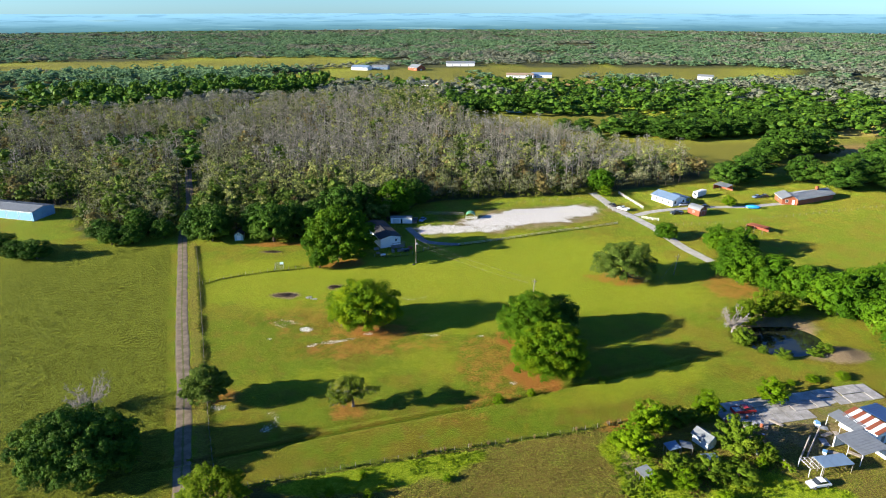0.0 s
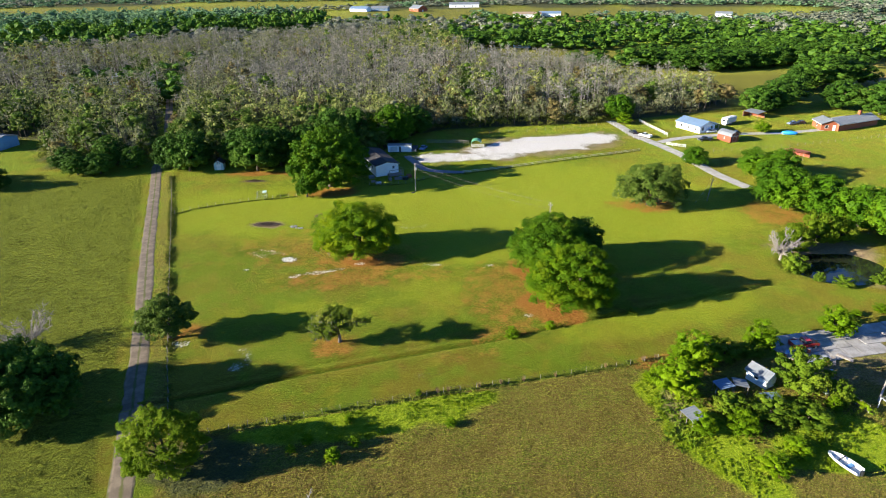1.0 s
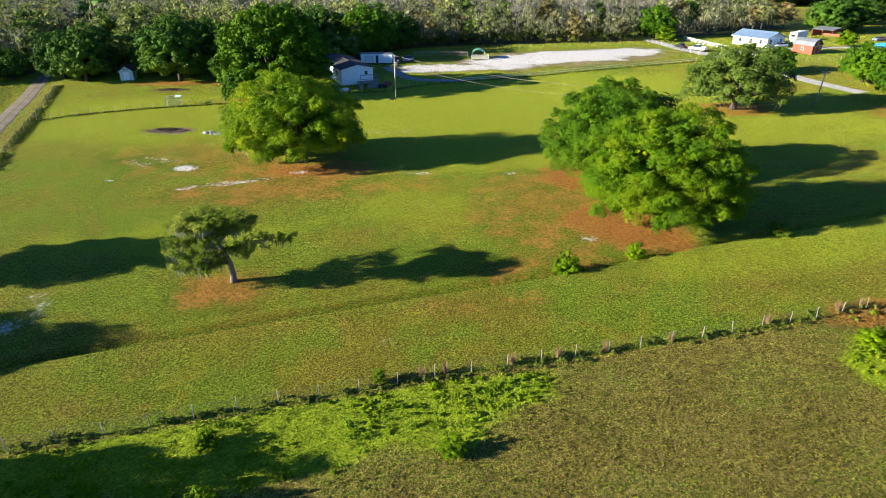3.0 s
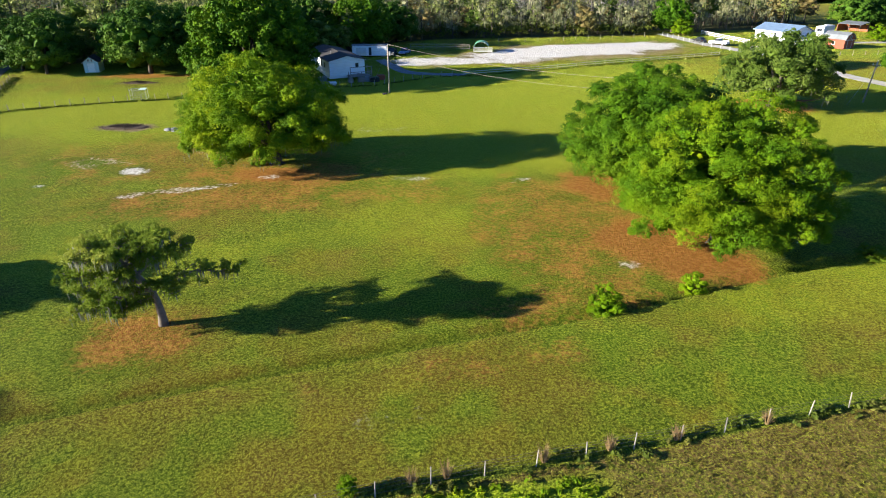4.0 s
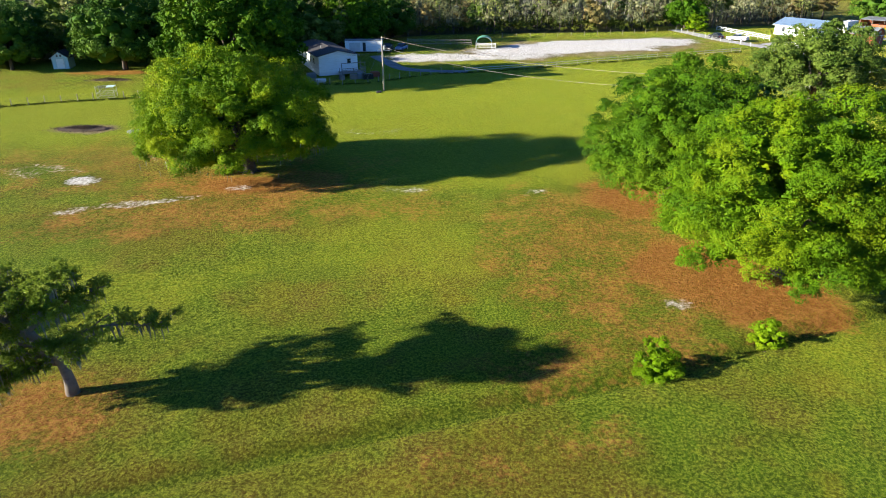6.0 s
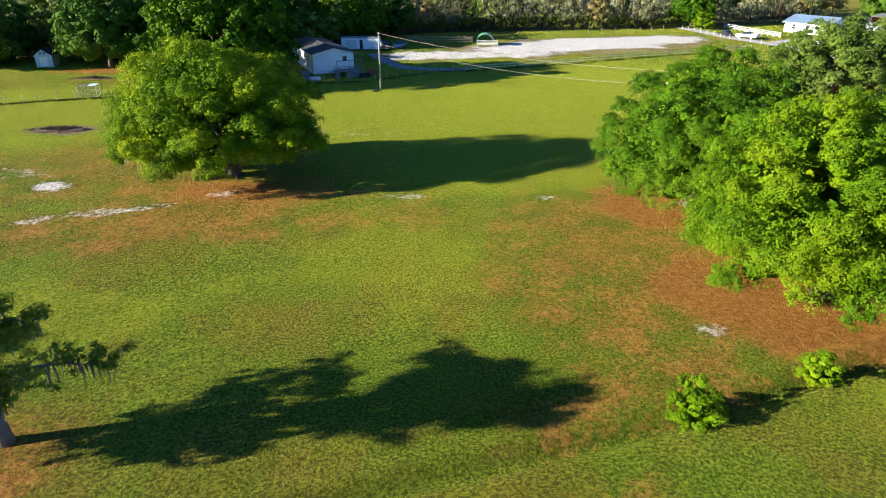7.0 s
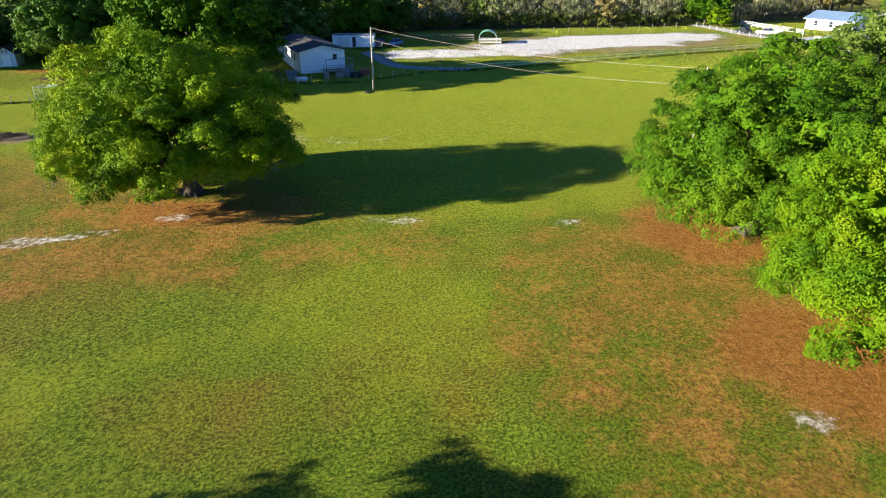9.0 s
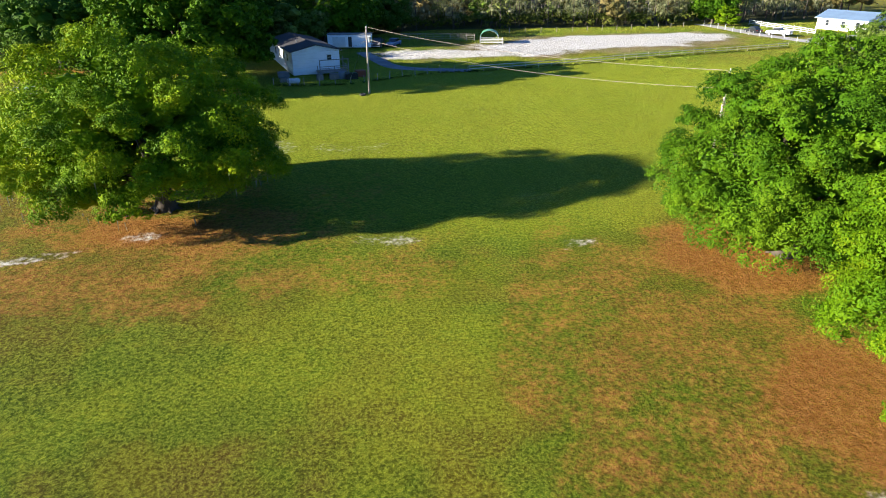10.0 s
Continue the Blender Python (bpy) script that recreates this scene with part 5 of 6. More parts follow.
# hoop shelter and pens behind the sand
hoop = thing("hoop_shelter", "hoop shelter with a green cover over white panels", "shelter", on_ground(11.7, 249.9, -6))
for v in (-1.8, -0.6, 0.6, 1.8):
    a = np.linspace(0, np.pi, 11)
    part("hoop", tube(np.column_stack([1.9 * np.cos(a), a * 0 + v, 1.3 + 1.4 * np.sin(a)]), np.full(11, 0.04), 6), M["white_paint"], hoop)
a = np.linspace(0.25, np.pi - 0.25, 12)
outer = [(1.95 * math.cos(k), 1.3 + 1.45 * math.sin(k)) for k in a]
inner = [(1.91 * math.cos(k), 1.3 + 1.41 * math.sin(k)) for k in a[::-1]]
cover = Soup()
for i in range(11):
    p4 = [outer[i], outer[i + 1], inner[10 - i], inner[11 - i]]
    cover.add(*prism(p4[::-1], -1.9, 1.9))
part("cover", cover, M["green_tarp"], hoop)
for z in (0.3, 0.6, 0.9, 1.2):
    part("rail", box(-1.95, -1.95, z, 1.95, -1.9, z + 0.12), M["white_paint"], hoop)
    part("rail", box(1.95, -1.95, z, 2.9, -1.9, z + 0.12), M["white_paint"], hoop)
for u in (-1.9, 1.9, 2.9):
    part("post", box(u - 0.05, -2.0, -0.1, u + 0.05, -1.88, 1.4), M["white_paint"], hoop)


def wheels(t, places, r, w):
    for x, y, s in places:
        ty = part("wheel", tube([(x - s * w / 2, y, r), (x + s * w / 2, y, r)], [r, r], 16), M["rubber"], t)
        part("rim", tube([(x + s * w * 0.5, y, r), (x + s * (w * 0.5 + 0.02), y, r)], [r * 0.6, r * 0.55], 12), M["steel"], ty)


def car(name, label, x, y, turn, body_m, kind="car"):
    """A parked car, its nose towards +y."""
    t = thing(name, label, "car" if kind == "car" else "truck", on_ground(x, y, turn))
    lower = {"car": [(-2.15, 0.35), (2.15, 0.35), (2.2, 0.62), (2.1, 0.78), (1.05, 0.92), (-1.5, 0.96), (-2.15, 0.9), (-2.22, 0.6)],
             "truck": [(-2.7, 0.5), (2.6, 0.5), (2.7, 0.8), (2.6, 1.05), (1.3, 1.16), (-0.6, 1.18), (-2.68, 1.12), (-2.72, 0.7)]}[kind]
    upper = {"car": [(1.05, 0.92), (0.35, 1.42), (-1.0, 1.46), (-1.75, 0.96)], "truck": [(1.3, 1.16), (0.75, 1.78), (-0.45, 1.8), (-0.62, 1.17)]}[kind]
    w = 0.88 if kind == "car" else 0.97
    for nm, pr, ww, m in (("body", lower, w, body_m), ("cabin", upper, w * 0.86, "glass")):
        bm = bmesh.new()
        a = [bm.verts.new((-ww, q[0], q[1])) for q in pr]
        b = [bm.verts.new((ww, q[0], q[1])) for q in pr]
        bm.faces.new(a)
        bm.faces.new(b[::-1])
        for i in range(len(pr)):
            j = (i + 1) % len(pr)
            bm.faces.new((a[j], a[i], b[i], b[j]))
        bmesh.ops.recalc_face_normals(bm, faces=bm.faces[:])
        bmesh.ops.bevel(bm, geom=bm.edges[:], offset=0.07, segments=2, affect="EDGES")
        part(nm, bm, M[m], t)
    top = upper[1:3]
    part("roof", soft_box(-w * 0.82, top[1][0] + 0.03, top[1][1] - 0.01, w * 0.82, top[0][0] - 0.03, top[1][1] + 0.05, 0.03), M[body_m], t)
    r, yf, yb = (0.32, 1.35, -1.35) if kind == "car" else (0.4, 1.75, -1.6)
    wheels(t, [(s * w, yy, s) for s in (-1, 1) for yy in (yf, yb)], r, 0.22)
    for s in (-1, 1):
        part("headlight", soft_box(s * w * 0.72 - 0.17, lower[2][0] - 0.06, 0.64 if kind == "car" else 0.84, s * w * 0.72 + 0.17, lower[2][0] + 0.02, 0.78 if kind == "car" else 1.0, 0.02), M["white_paint"], t)
        part("tail_light", soft_box(s * w * 0.78 - 0.12, lower[-1][0] - 0.02, 0.66 if kind == "car" else 0.9, s * w * 0.78 + 0.12, lower[-1][0] + 0.05, 0.84 if kind == "car" else 1.05, 0.02), M["car_red"], t)
    part("front_bumper", soft_box(-w * 0.95, lower[1][0] + 0.0, 0.36, w * 0.95, lower[1][0] + 0.12, 0.55, 0.03), M["car_grey"], t)
    if kind == "truck":
        for s in (-1, 1):
            part("bed_side", box(s * w - 0.06, -2.66, 1.12, s * w + 0.02, -0.66, 1.32), M[body_m], t)
        part("tailgate", box(-w, -2.7, 1.1, w, -2.63, 1.32), M[body_m], t)
        part("bed_floor", box(-w + 0.07, -2.62, 1.12, w - 0.07, -0.66, 1.19), M["car_grey"], t)
    return t


car("pickup_truck", "dark pickup parked at the end of the drive", -11.8, 244.9, 175, "car_black", "truck")
car("sedan", "pale blue sedan parked at the end of the drive", -8.6, 246.3, 160, "car_blue")
car("sedan", "dark sedan parked on the shell driveway", 76.6, 267.0, 15, "car_black")
car("pickup_truck", "white pickup parked on the shell driveway", 79.8, 261.0, 40, "car_white", "truck")
car("pickup_truck", "black pickup parked beside the red barn", 101.5, 255.2, 95, "car_black", "truck")
car("sedan", "white sedan parked between house and barn", 108.6, 267.6, 100, "car_white")
car("sedan", "dark sedan parked beside the barn", 117.3, 264.8, 95, "car_black")
car("sedan", "light blue sedan parked under the trees", 148.0, 280.0, 110, "car_blue")
car("sedan", "dark sedan parked under the trees", 152.0, 281.0, 100, "car_black")
car("pickup_truck", "faded red pickup among junk on the concrete yard", 67.3, 115.6, -80, "car_red", "truck")
car("hatchback", "white hatchback parked on the grass beside the shed", 71.4, 93.0, 100, "car_white")

# farm on the right
white = house("farm_house", "white farm house with a pale blue metal roof and porch", "house", 104.2, 273.6, 28, 8.5, 12.5, 2.8, 4.3, "white_siding", "blue_metal",
              [("window", "S", -2.6, 1.0, 1.0, 1.3), ("window", "S", 2.4, 1.0, 1.0, 1.3), ("door", "S", 0, 0.1, 1.0, 2.1), ("window", "W", -4, 1.0, 0.9, 1.2), ("window", "W", -0.5, 1.0, 0.9, 1.2), ("window", "W", 3.5, 1.0, 0.9, 1.2), ("window", "E", -2, 1.0, 0.9, 1.2)], 0.5, 0.6)
part("porch_roof", slab(4.6, 2.75, 8.0, 2.35, -5.5, 3.5, 0.08, 0.6), M["blue_metal"], white)
for v in (-5.3, -1, 3.3):
    part("porch_post", box(7.75, v - 0.06, -0.1, 7.87, v + 0.06, 2.36), M["white_paint"], white)
part("porch_floor", box(4.3, -5.5, -0.2, 8.0, 3.5, 0.22), M["concrete"], white)
part("step", box(-0.8, -7.2, -0.2, 0.8, -6.3, 0.18), M["grey_wood"], white)
rv = thing("camper", "white camper trailer with dark windows", "camper", on_ground(121.6, 281.8, -52))
part("body", soft_box(-1.25, -4.0, 0.6, 1.25, 4.0, 3.1, 0.18, 3), M["white_paint"], rv)
for v in (-2.6, -0.4, 2.2):
    part("window", box(-1.29, v - 0.5, 1.7, -1.24, v + 0.5, 2.4), M["glass"], rv)
part("end_window", box(-0.7, -4.04, 1.7, 0.7, -3.99, 2.4), M["glass"], rv)
part("door", box(-1.3, 0.7, 0.75, -1.25, 1.4, 2.5), M["grey_metal"], rv)
part("stripe", box(-1.275, -3.8, 1.2, -1.248, 3.8, 1.36), M["car_grey"], rv)
part("roof_unit", soft_box(-0.4, -0.5, 3.08, 0.4, 0.5, 3.35, 0.06), M["white_paint"], rv)
wheels(rv, [(s * 1.15, v, s) for s in (-1, 1) for v in (-0.5, 0.4)], 0.38, 0.22)
part("hitch", tube([(0, 4.0, 0.6), (0, 5.1, 0.5)], [0.06, 0.05], 6), M["steel"], rv)
part("support", box(-0.8, -3.6, -0.1, 0.8, -3.4, 0.62), M["steel"], rv)

barn = thing("red_barn", "red gambrel barn with a pale grey metal roof", "barn", on_ground(110.4, 255.6, 28))
gam = [(-2.3, 2.3), (-1.6, 3.4), (0, 4.1), (1.6, 3.4), (2.3, 2.3)]
part("wall", prism([(-2.2, -0.2), (2.2, -0.2), (2.2, 2.3), (1.55, 3.35), (0, 4.02), (-1.55, 3.35), (-2.2, 2.3)], -3.1, 3.1), M["red_paint"], barn)
for i in range(4):
    (x0, z0), (x1, z1) = gam[i], gam[i + 1]
    if i >= 2:
        (x0, z0), (x1, z1) = (x1, z1), (x0, z0)
    part("roof", slab(x0, z0 + 0.03, x1, z1 + 0.03, -3.35, 3.35, 0.07, 0.5), M["grey_metal"], barn)
opening(barn, "door", "S", 0, 0.1, 1.9, 2.1, 4.4, 6.2, "white_paint", "red_paint")
opening(barn, "window", "S", 0, 2.7, 0.6, 0.6, 4.4, 6.2)
opening(barn, "window", "W", 0, 1.0, 0.7, 0.8, 4.4, 6.2)
opening(barn, "door", "E", 0, 0.1, 1.0, 2.0, 4.4, 6.2, "white_paint", "red_paint")
part("gable_trim", box(-2.25, -3.16, 2.22, 2.25, -3.1, 2.34), M["white_paint"], barn)

brick = house("brick_house", "long orange-red house with grey metal roof and porch", "house", 170.0, 276.5, -66, 8.0, 24.0, 2.8, 4.4, "brick_wall", "grey_metal",
              [("window", "W", -7 + i * 3.4, 1.0, 1.2, 1.2) for i in range(5)] + [("door", "W", 10.2, 0.1, 1.0, 2.1), ("window", "N", 0, 1.0, 1.4, 1.3), ("window", "S", 1.5, 1.0, 1.2, 1.2)], 0.6, 0.8)
part("porch_roof", slab(-6.6, 2.3, -4.0, 2.75, -10, 5, 0.08, 0.8), M["grey_metal"], brick)
for v in (-9.8, -6.2, -2.6, 1.0, 4.8):
    part("porch_post", box(-6.5, v - 0.07, -0.1, -6.36, v + 0.07, 2.32), M["white_paint"], brick)
part("chimney", box(-0.5, 4.6, 3.6, 0.5, 5.6, 6.0), M["brick_wall"], brick)
wing = house("brick_wing", "gabled orange-red wing of the brick house", "house", 158.6, 273.6, -8, 7.0, 9.0, 2.8, 4.2, "brick_wall", "grey_metal", [("window", "S", -1.5, 1.0, 1.2, 1.2), ("door", "S", 1.4, 0.1, 1.0, 2.1), ("window", "W", 0, 1.0, 1.2, 1.2)], 0.5, 0.8)


def canopy(name, label, x, y, turn, w, l, z0, z1, roof_m, posts_m="grey_wood", ribs=0.5, back=None, group=""):
    """An open roof on posts, higher at one side."""
    t = thing(name, label, "shed", on_ground(x, y, turn), group)
    o = part("roof", slab(-w / 2, z0, w / 2, z1, -l / 2, l / 2, 0.06), M[roof_m], t)
    rise = (z1 - z0) / w
    rib = None
    for v in np.arange(-l / 2 + ribs / 2, l / 2, ribs):
        if rib is None:
            rib = tri_mesh("rib", *prism([(-w / 2, z0 + 0.062), (w / 2, z1 + 0.062), (w / 2, z1 + 0.11), (-w / 2, z0 + 0.11)], -0.035, 0.035))
        part("rib", rib, M[roof_m], o, at=pose(0, v, 0))
    for u, z in ((-w / 2 + 0.15, z0), (w / 2 - 0.15, z1)):
        for v in (-l / 2 + 0.15, 0, l / 2 - 0.15):
            part("post", box(u - 0.045, v - 0.045, -0.2, u + 0.045, v + 0.045, z + 0.0), M[posts_m], t)
    for v in (-l / 2 + 0.2, 0.1, l / 2 - 0.2):
        part("rafter", prism([(-w / 2, z0 - 0.14), (w / 2, z1 - 0.14), (w / 2, z1 - 0.01), (-w / 2, z0 - 0.01)], v - 0.04, v + 0.04), M[posts_m], t)
    if back:
        part("back_wall", box(-w / 2, l / 2 - 0.1, -0.1, w / 2, l / 2, min(z0, z1) - 0.16), M[back], t)
        part("side_wall", box(w / 2 - 0.1, -l / 2, -0.1, w / 2, l / 2 - 0.11, min(z0, z1) - 0.16), M[back], t)
    return t


canopy("open_shed", "open red shed with an orange metal roof", 126.6, 234.4, 38, 5.4, 7.0, 2.7, 2.2, "orange_metal", "grey_wood", 0.6, "red_paint")
canopy("open_shed", "open farm shed with a grey metal roof", 137.8, 293.8, 30, 5.0, 7.5, 2.3, 3.0, "grey_metal", "grey_wood", 0.6, "brick_wall")
tarp = thing("covered_boat", "boat under a bright blue tarpaulin", "boat", on_ground(138.4, 263.2, 75))
rng = np.random.default_rng(9)
bm = bmesh.new()
bmesh.ops.create_uvsphere(bm, u_segments=20, v_segments=12, radius=1)
for v in bm.verts:
    v.co = (v.co.x * 1.15, v.co.y * 3.0, max(-0.05, 0.75 + v.co.z * 0.85 + 0.12 * noise.noise(v.co * 2.3)))
part("tarpaulin", bm, M["blue_tarp"], tarp)
part("keel", box(-0.3, -2.4, -0.1, 0.3, 2.4, 0.4), M["white_paint"], tarp)

# long metal buildings in and by the woods
house("metal_barn", "long metal barn with blue doors and a grey roof", "barn", -187.0, 255.6, 75, 11.0, 34.0, 3.9, 5.0, "sky_blue", "grey_metal", [("door", "W", -13 + i * 6.5, 0.0, 5.6, 3.3) for i in range(5)], 0.3, 1.0, door_m="sky_blue")
house("metal_workshop", "blue-grey metal workshop in a clearing of the wood", "barn", -192.0, 390.0, 74, 11.0, 17.0, 4.6, 5.8, "sky_blue", "grey_metal", [("door", "W", 3, 0.0, 3.6, 3.4), ("window", "W", -4, 1.4, 1.4, 1.0)], 0.3, 1.0, door_m="sky_blue")
for x, y, turn, W, L, e, r, wm, rm, lb in ((-5.6, 566, 60, 10, 20, 4.5, 5.5, "white_siding", "white_siding", "white metal barn beyond the wood"), (-30, 735, 80, 12, 30, 4, 6, "white_siding", "grey_metal", "low white farm building far away"), (-8, 735, 50, 10, 14, 4, 6, "brick_wall", "dark_shingle", "dark-roofed house far away"), (99, 822, 85, 12, 34, 4, 6, "white_siding", "tan_shingle", "long white ranch building far away"), (128, 828, 80, 14, 26, 4, 6, "white_siding", "blue_metal", "white ranch building with pale roof far away"), (27, 1000, 90, 14, 44, 5, 7, "white_siding", "grey_metal", "long open barn far away"), (-119, 935, 70, 14, 26, 4, 6.5, "white_siding", "blue_metal", "white house with blue roof far away"), (-92, 945, 80, 12, 24, 4, 6, "blue_metal", "grey_metal", "blue-grey shed far away"), (-38, 930, 40, 16, 20, 4, 8, "brick_wall", "grey_metal", "steep-roofed barn far away"), (62, 540, 80, 9, 14, 3.5, 5, "sky_blue", "grey_metal", "blue house among far trees"), (47, 440, 60, 8, 11, 3, 4.6, "brick_wall", "tan_shingle", "old brown house at the wood's edge"), (215, 560, 70, 7, 10, 3, 4, "white_siding", "grey_metal", "small white trailer in a far meadow"), (-205, 385, 70, 5, 8, 3, 4, "white_siding", "tan_shingle", "small pale house beside the workshop"), (330, 800, 60, 10, 18, 4, 6, "white_siding", "grey_metal", "white shed in the far woods")):
    house("far_building", lb, "building", x, y, turn, W, L, e, r, wm, rm, [("window", s, u, 1.2, 1.4, 1.3) for s in "WE" for u in (-L * 0.28, 0, L * 0.28)] + [("door", "S", 0, 0.1, 1.4, 2.2)], 0.5)

# old homestead
house("small_shed", "small white shed with a grey gabled roof", "shed", 54.4, 105.2, 30, 2.7, 3.8, 2.1, 2.9, "white_siding", "grey_metal", [("door", "S", 0, 0.1, 0.9, 1.9), ("window", "W", 0, 1.1, 0.7, 0.8)], 0.3, 0.5)
canopy("lean_to", "low lean-to of loose blue-grey metal sheets", 46.6, 102.2, 12, 2.6, 2.4, 1.7, 2.0, "blue_metal", group="lean-tos")
canopy("lean_to", "low lean-to of loose pale metal sheets", 49.6, 102.6, -8, 2.4, 2.2, 1.9, 1.6, "grey_metal", group="lean-tos")
canopy("lean_to", "rusted lean-to under the bushes", 53.0, 98.7, 10, 3.2, 2.4, 1.9, 1.7, "blue_metal", group="lean-tos")
canopy("lean_to", "low roof of pale sheets overgrown by bushes", 39.0, 95.0, 20, 2.6, 3.0, 1.5, 1.8, "grey_metal", group="lean-tos")
canopy("carport", "carport with a broad pale metal roof", 84.9, 102.2, 18, 7.0, 6.4, 2.8, 3.0, "grey_metal", "white_paint", 0.7, "white_siding")
canopy("carport", "long pale roofed passage beside the yard", 86.0, 109.0, 22, 3.4, 6.4, 2.7, 3.1, "grey_metal", "white_paint", 0.8)
canopy("corrugated_shelter", "shelter roofed with blue-grey corrugated sheets", 76.5, 97.4, 8, 6.4, 3.2, 2.2, 2.3, "blue_metal", "grey_wood", 0.25)
t = thing("rusted_roof_barn", "low barn roofed with rusted and white metal strips", "barn", on_ground(89.6, 108.4, 24))
for i in range(9):
    part("roof_sheet", slab(-2.3, 3.0, 2.3, 3.6, -4.0 + i * 0.9, -4.0 + i * 0.9 + 0.88, 0.05, 0.3), M["rust" if i % 2 == 0 else "white_siding"], t)
part("wall", box(-2.1, -3.9, -0.2, 2.1, 3.9, 2.9), M["white_siding"], t)
opening(t, "door", "S", 0, 0.1, 1.2, 2.1, 4.2, 7.8, "white_paint", "grey_wood")
canopy("blue_roof_shed", "shed with a dark blue metal roof", 95.4, 110.6, 24, 6.0, 8.0, 3.4, 2.8, "dark_blue_metal", "grey_wood", 0.6, "white_siding")
lat = thing("pergola", "white lattice pergola beside the corrugated shelter", "pergola", on_ground(72.0, 97.0, 8))
for i in range(7):
    part("slat", box(-1.6, -1.6 + i * 0.5, 2.1, 1.3, -1.52 + i * 0.5, 2.16), M["pale_wood"], lat)
for i in range(4):
    part("beam", box(-1.5 + i * 0.9, -1.7, 2.02, -1.42 + i * 0.9, 1.6, 2.098), M["white_paint"], lat)
for u in (-1.45, 1.2):
    for v in (-1.55, 1.45):
        part("post", box(u - 0.05, v - 0.05, -0.1, u + 0.05, v + 0.05, 2.02), M["white_paint"], lat)
for x, y, x2, y2, z2 in ((71.3, 99.6, 75.8, 104.6, 2.6), (73.6, 100.9, 79.4, 107.4, 2.8)):
    g = float(gz(x, y))
    t = thing("leaning_pole", "long weathered pole propped at a slant", "pole", pose(x, y, g))
    part("pole", tube([(0, 0, -0.2), ((x2 - x) / 2, (y2 - y) / 2, z2 / 2), (x2 - x, y2 - y, z2)], [0.17, 0.15, 0.11], 8), M["pale_wood"], t)
    part("prop", tube([(x2 - x, y2 - y, z2 - 0.1), (x2 - x + 0.3, y2 - y + 0.3, -0.3)], [0.07, 0.08], 6), M["grey_wood"], t)
boat = thing("motor_boat", "old white boat with a blue inside, lying in weeds", "boat", on_ground(57.4, 85.4, 28, 0.05))
bm = bmesh.new()
secs = []
for v, w2, zk in ((-2.2, 0.95, 0.1), (-1.2, 1.05, 0.05), (0, 1.05, 0.05), (1.2, 0.85, 0.1), (2.0, 0.45, 0.3), (2.5, 0.06, 0.6)):
    secs.append([bm.verts.new(c) for c in ((-w2, v, 0.95), (-w2 * 0.85, v, 0.45), (0, v, zk - 0.1), (w2 * 0.85, v, 0.45), (w2, v, 0.95), (w2 * 0.88, v, 0.92), (w2 * 0.6, v, 0.4), (-w2 * 0.6, v, 0.4), (-w2 * 0.88, v, 0.92))])
for a, b in zip(secs, secs[1:]):
    for i in range(9):
        j = (i + 1) % 9
        bm.faces.new((a[i], a[j], b[j], b[i]))
bm.faces.new(secs[0][::-1])
bm.faces.new(secs[-1])
bmesh.ops.recalc_face_normals(bm, faces=bm.faces[:])
part("hull", bm, M["white_paint"], boat)
part("bench", box(-0.7, -0.9, 0.42, 0.7, -0.4, 0.7), M["sky_blue"], boat)
part("windscreen", box(-0.8, 0.5, 0.9, 0.8, 0.56, 1.3), M["glass"], boat)
part("outboard_motor", soft_box(-0.2, -2.6, 0.3, 0.2, -2.2, 1.2, 0.05), M["car_black"], boat)

# concrete yard: slabs with open joints
yard = thing("concrete_yard", "broken pale concrete yard of large slabs", "yard", pose(62.5, 109.4, 0.0, 0, 0, 12), kind="structure")
rng = np.random.default_rng(12)
for i in range(14):
    for j in range(3):
        if (i < 1 and j != 1) or (i > 7 and j < 1):
            continue
        xx, yy = i * 3.0, j * 3.1
        wxy = yard.matrix_basis @ Vector((xx + 1.5, yy + 1.5, 0))
        part("concrete_slab", soft_box(xx + 0.04, yy + 0.04, -0.1, xx + 2.95, yy + 3.04, 0.09, 0.03), M["concrete"], yard, at=pose(0, 0, max(0.0, float(gz(wxy.x, wxy.y))) + rng.uniform(0, 0.03), rng.normal() * 0.2, rng.normal() * 0.2, 0))
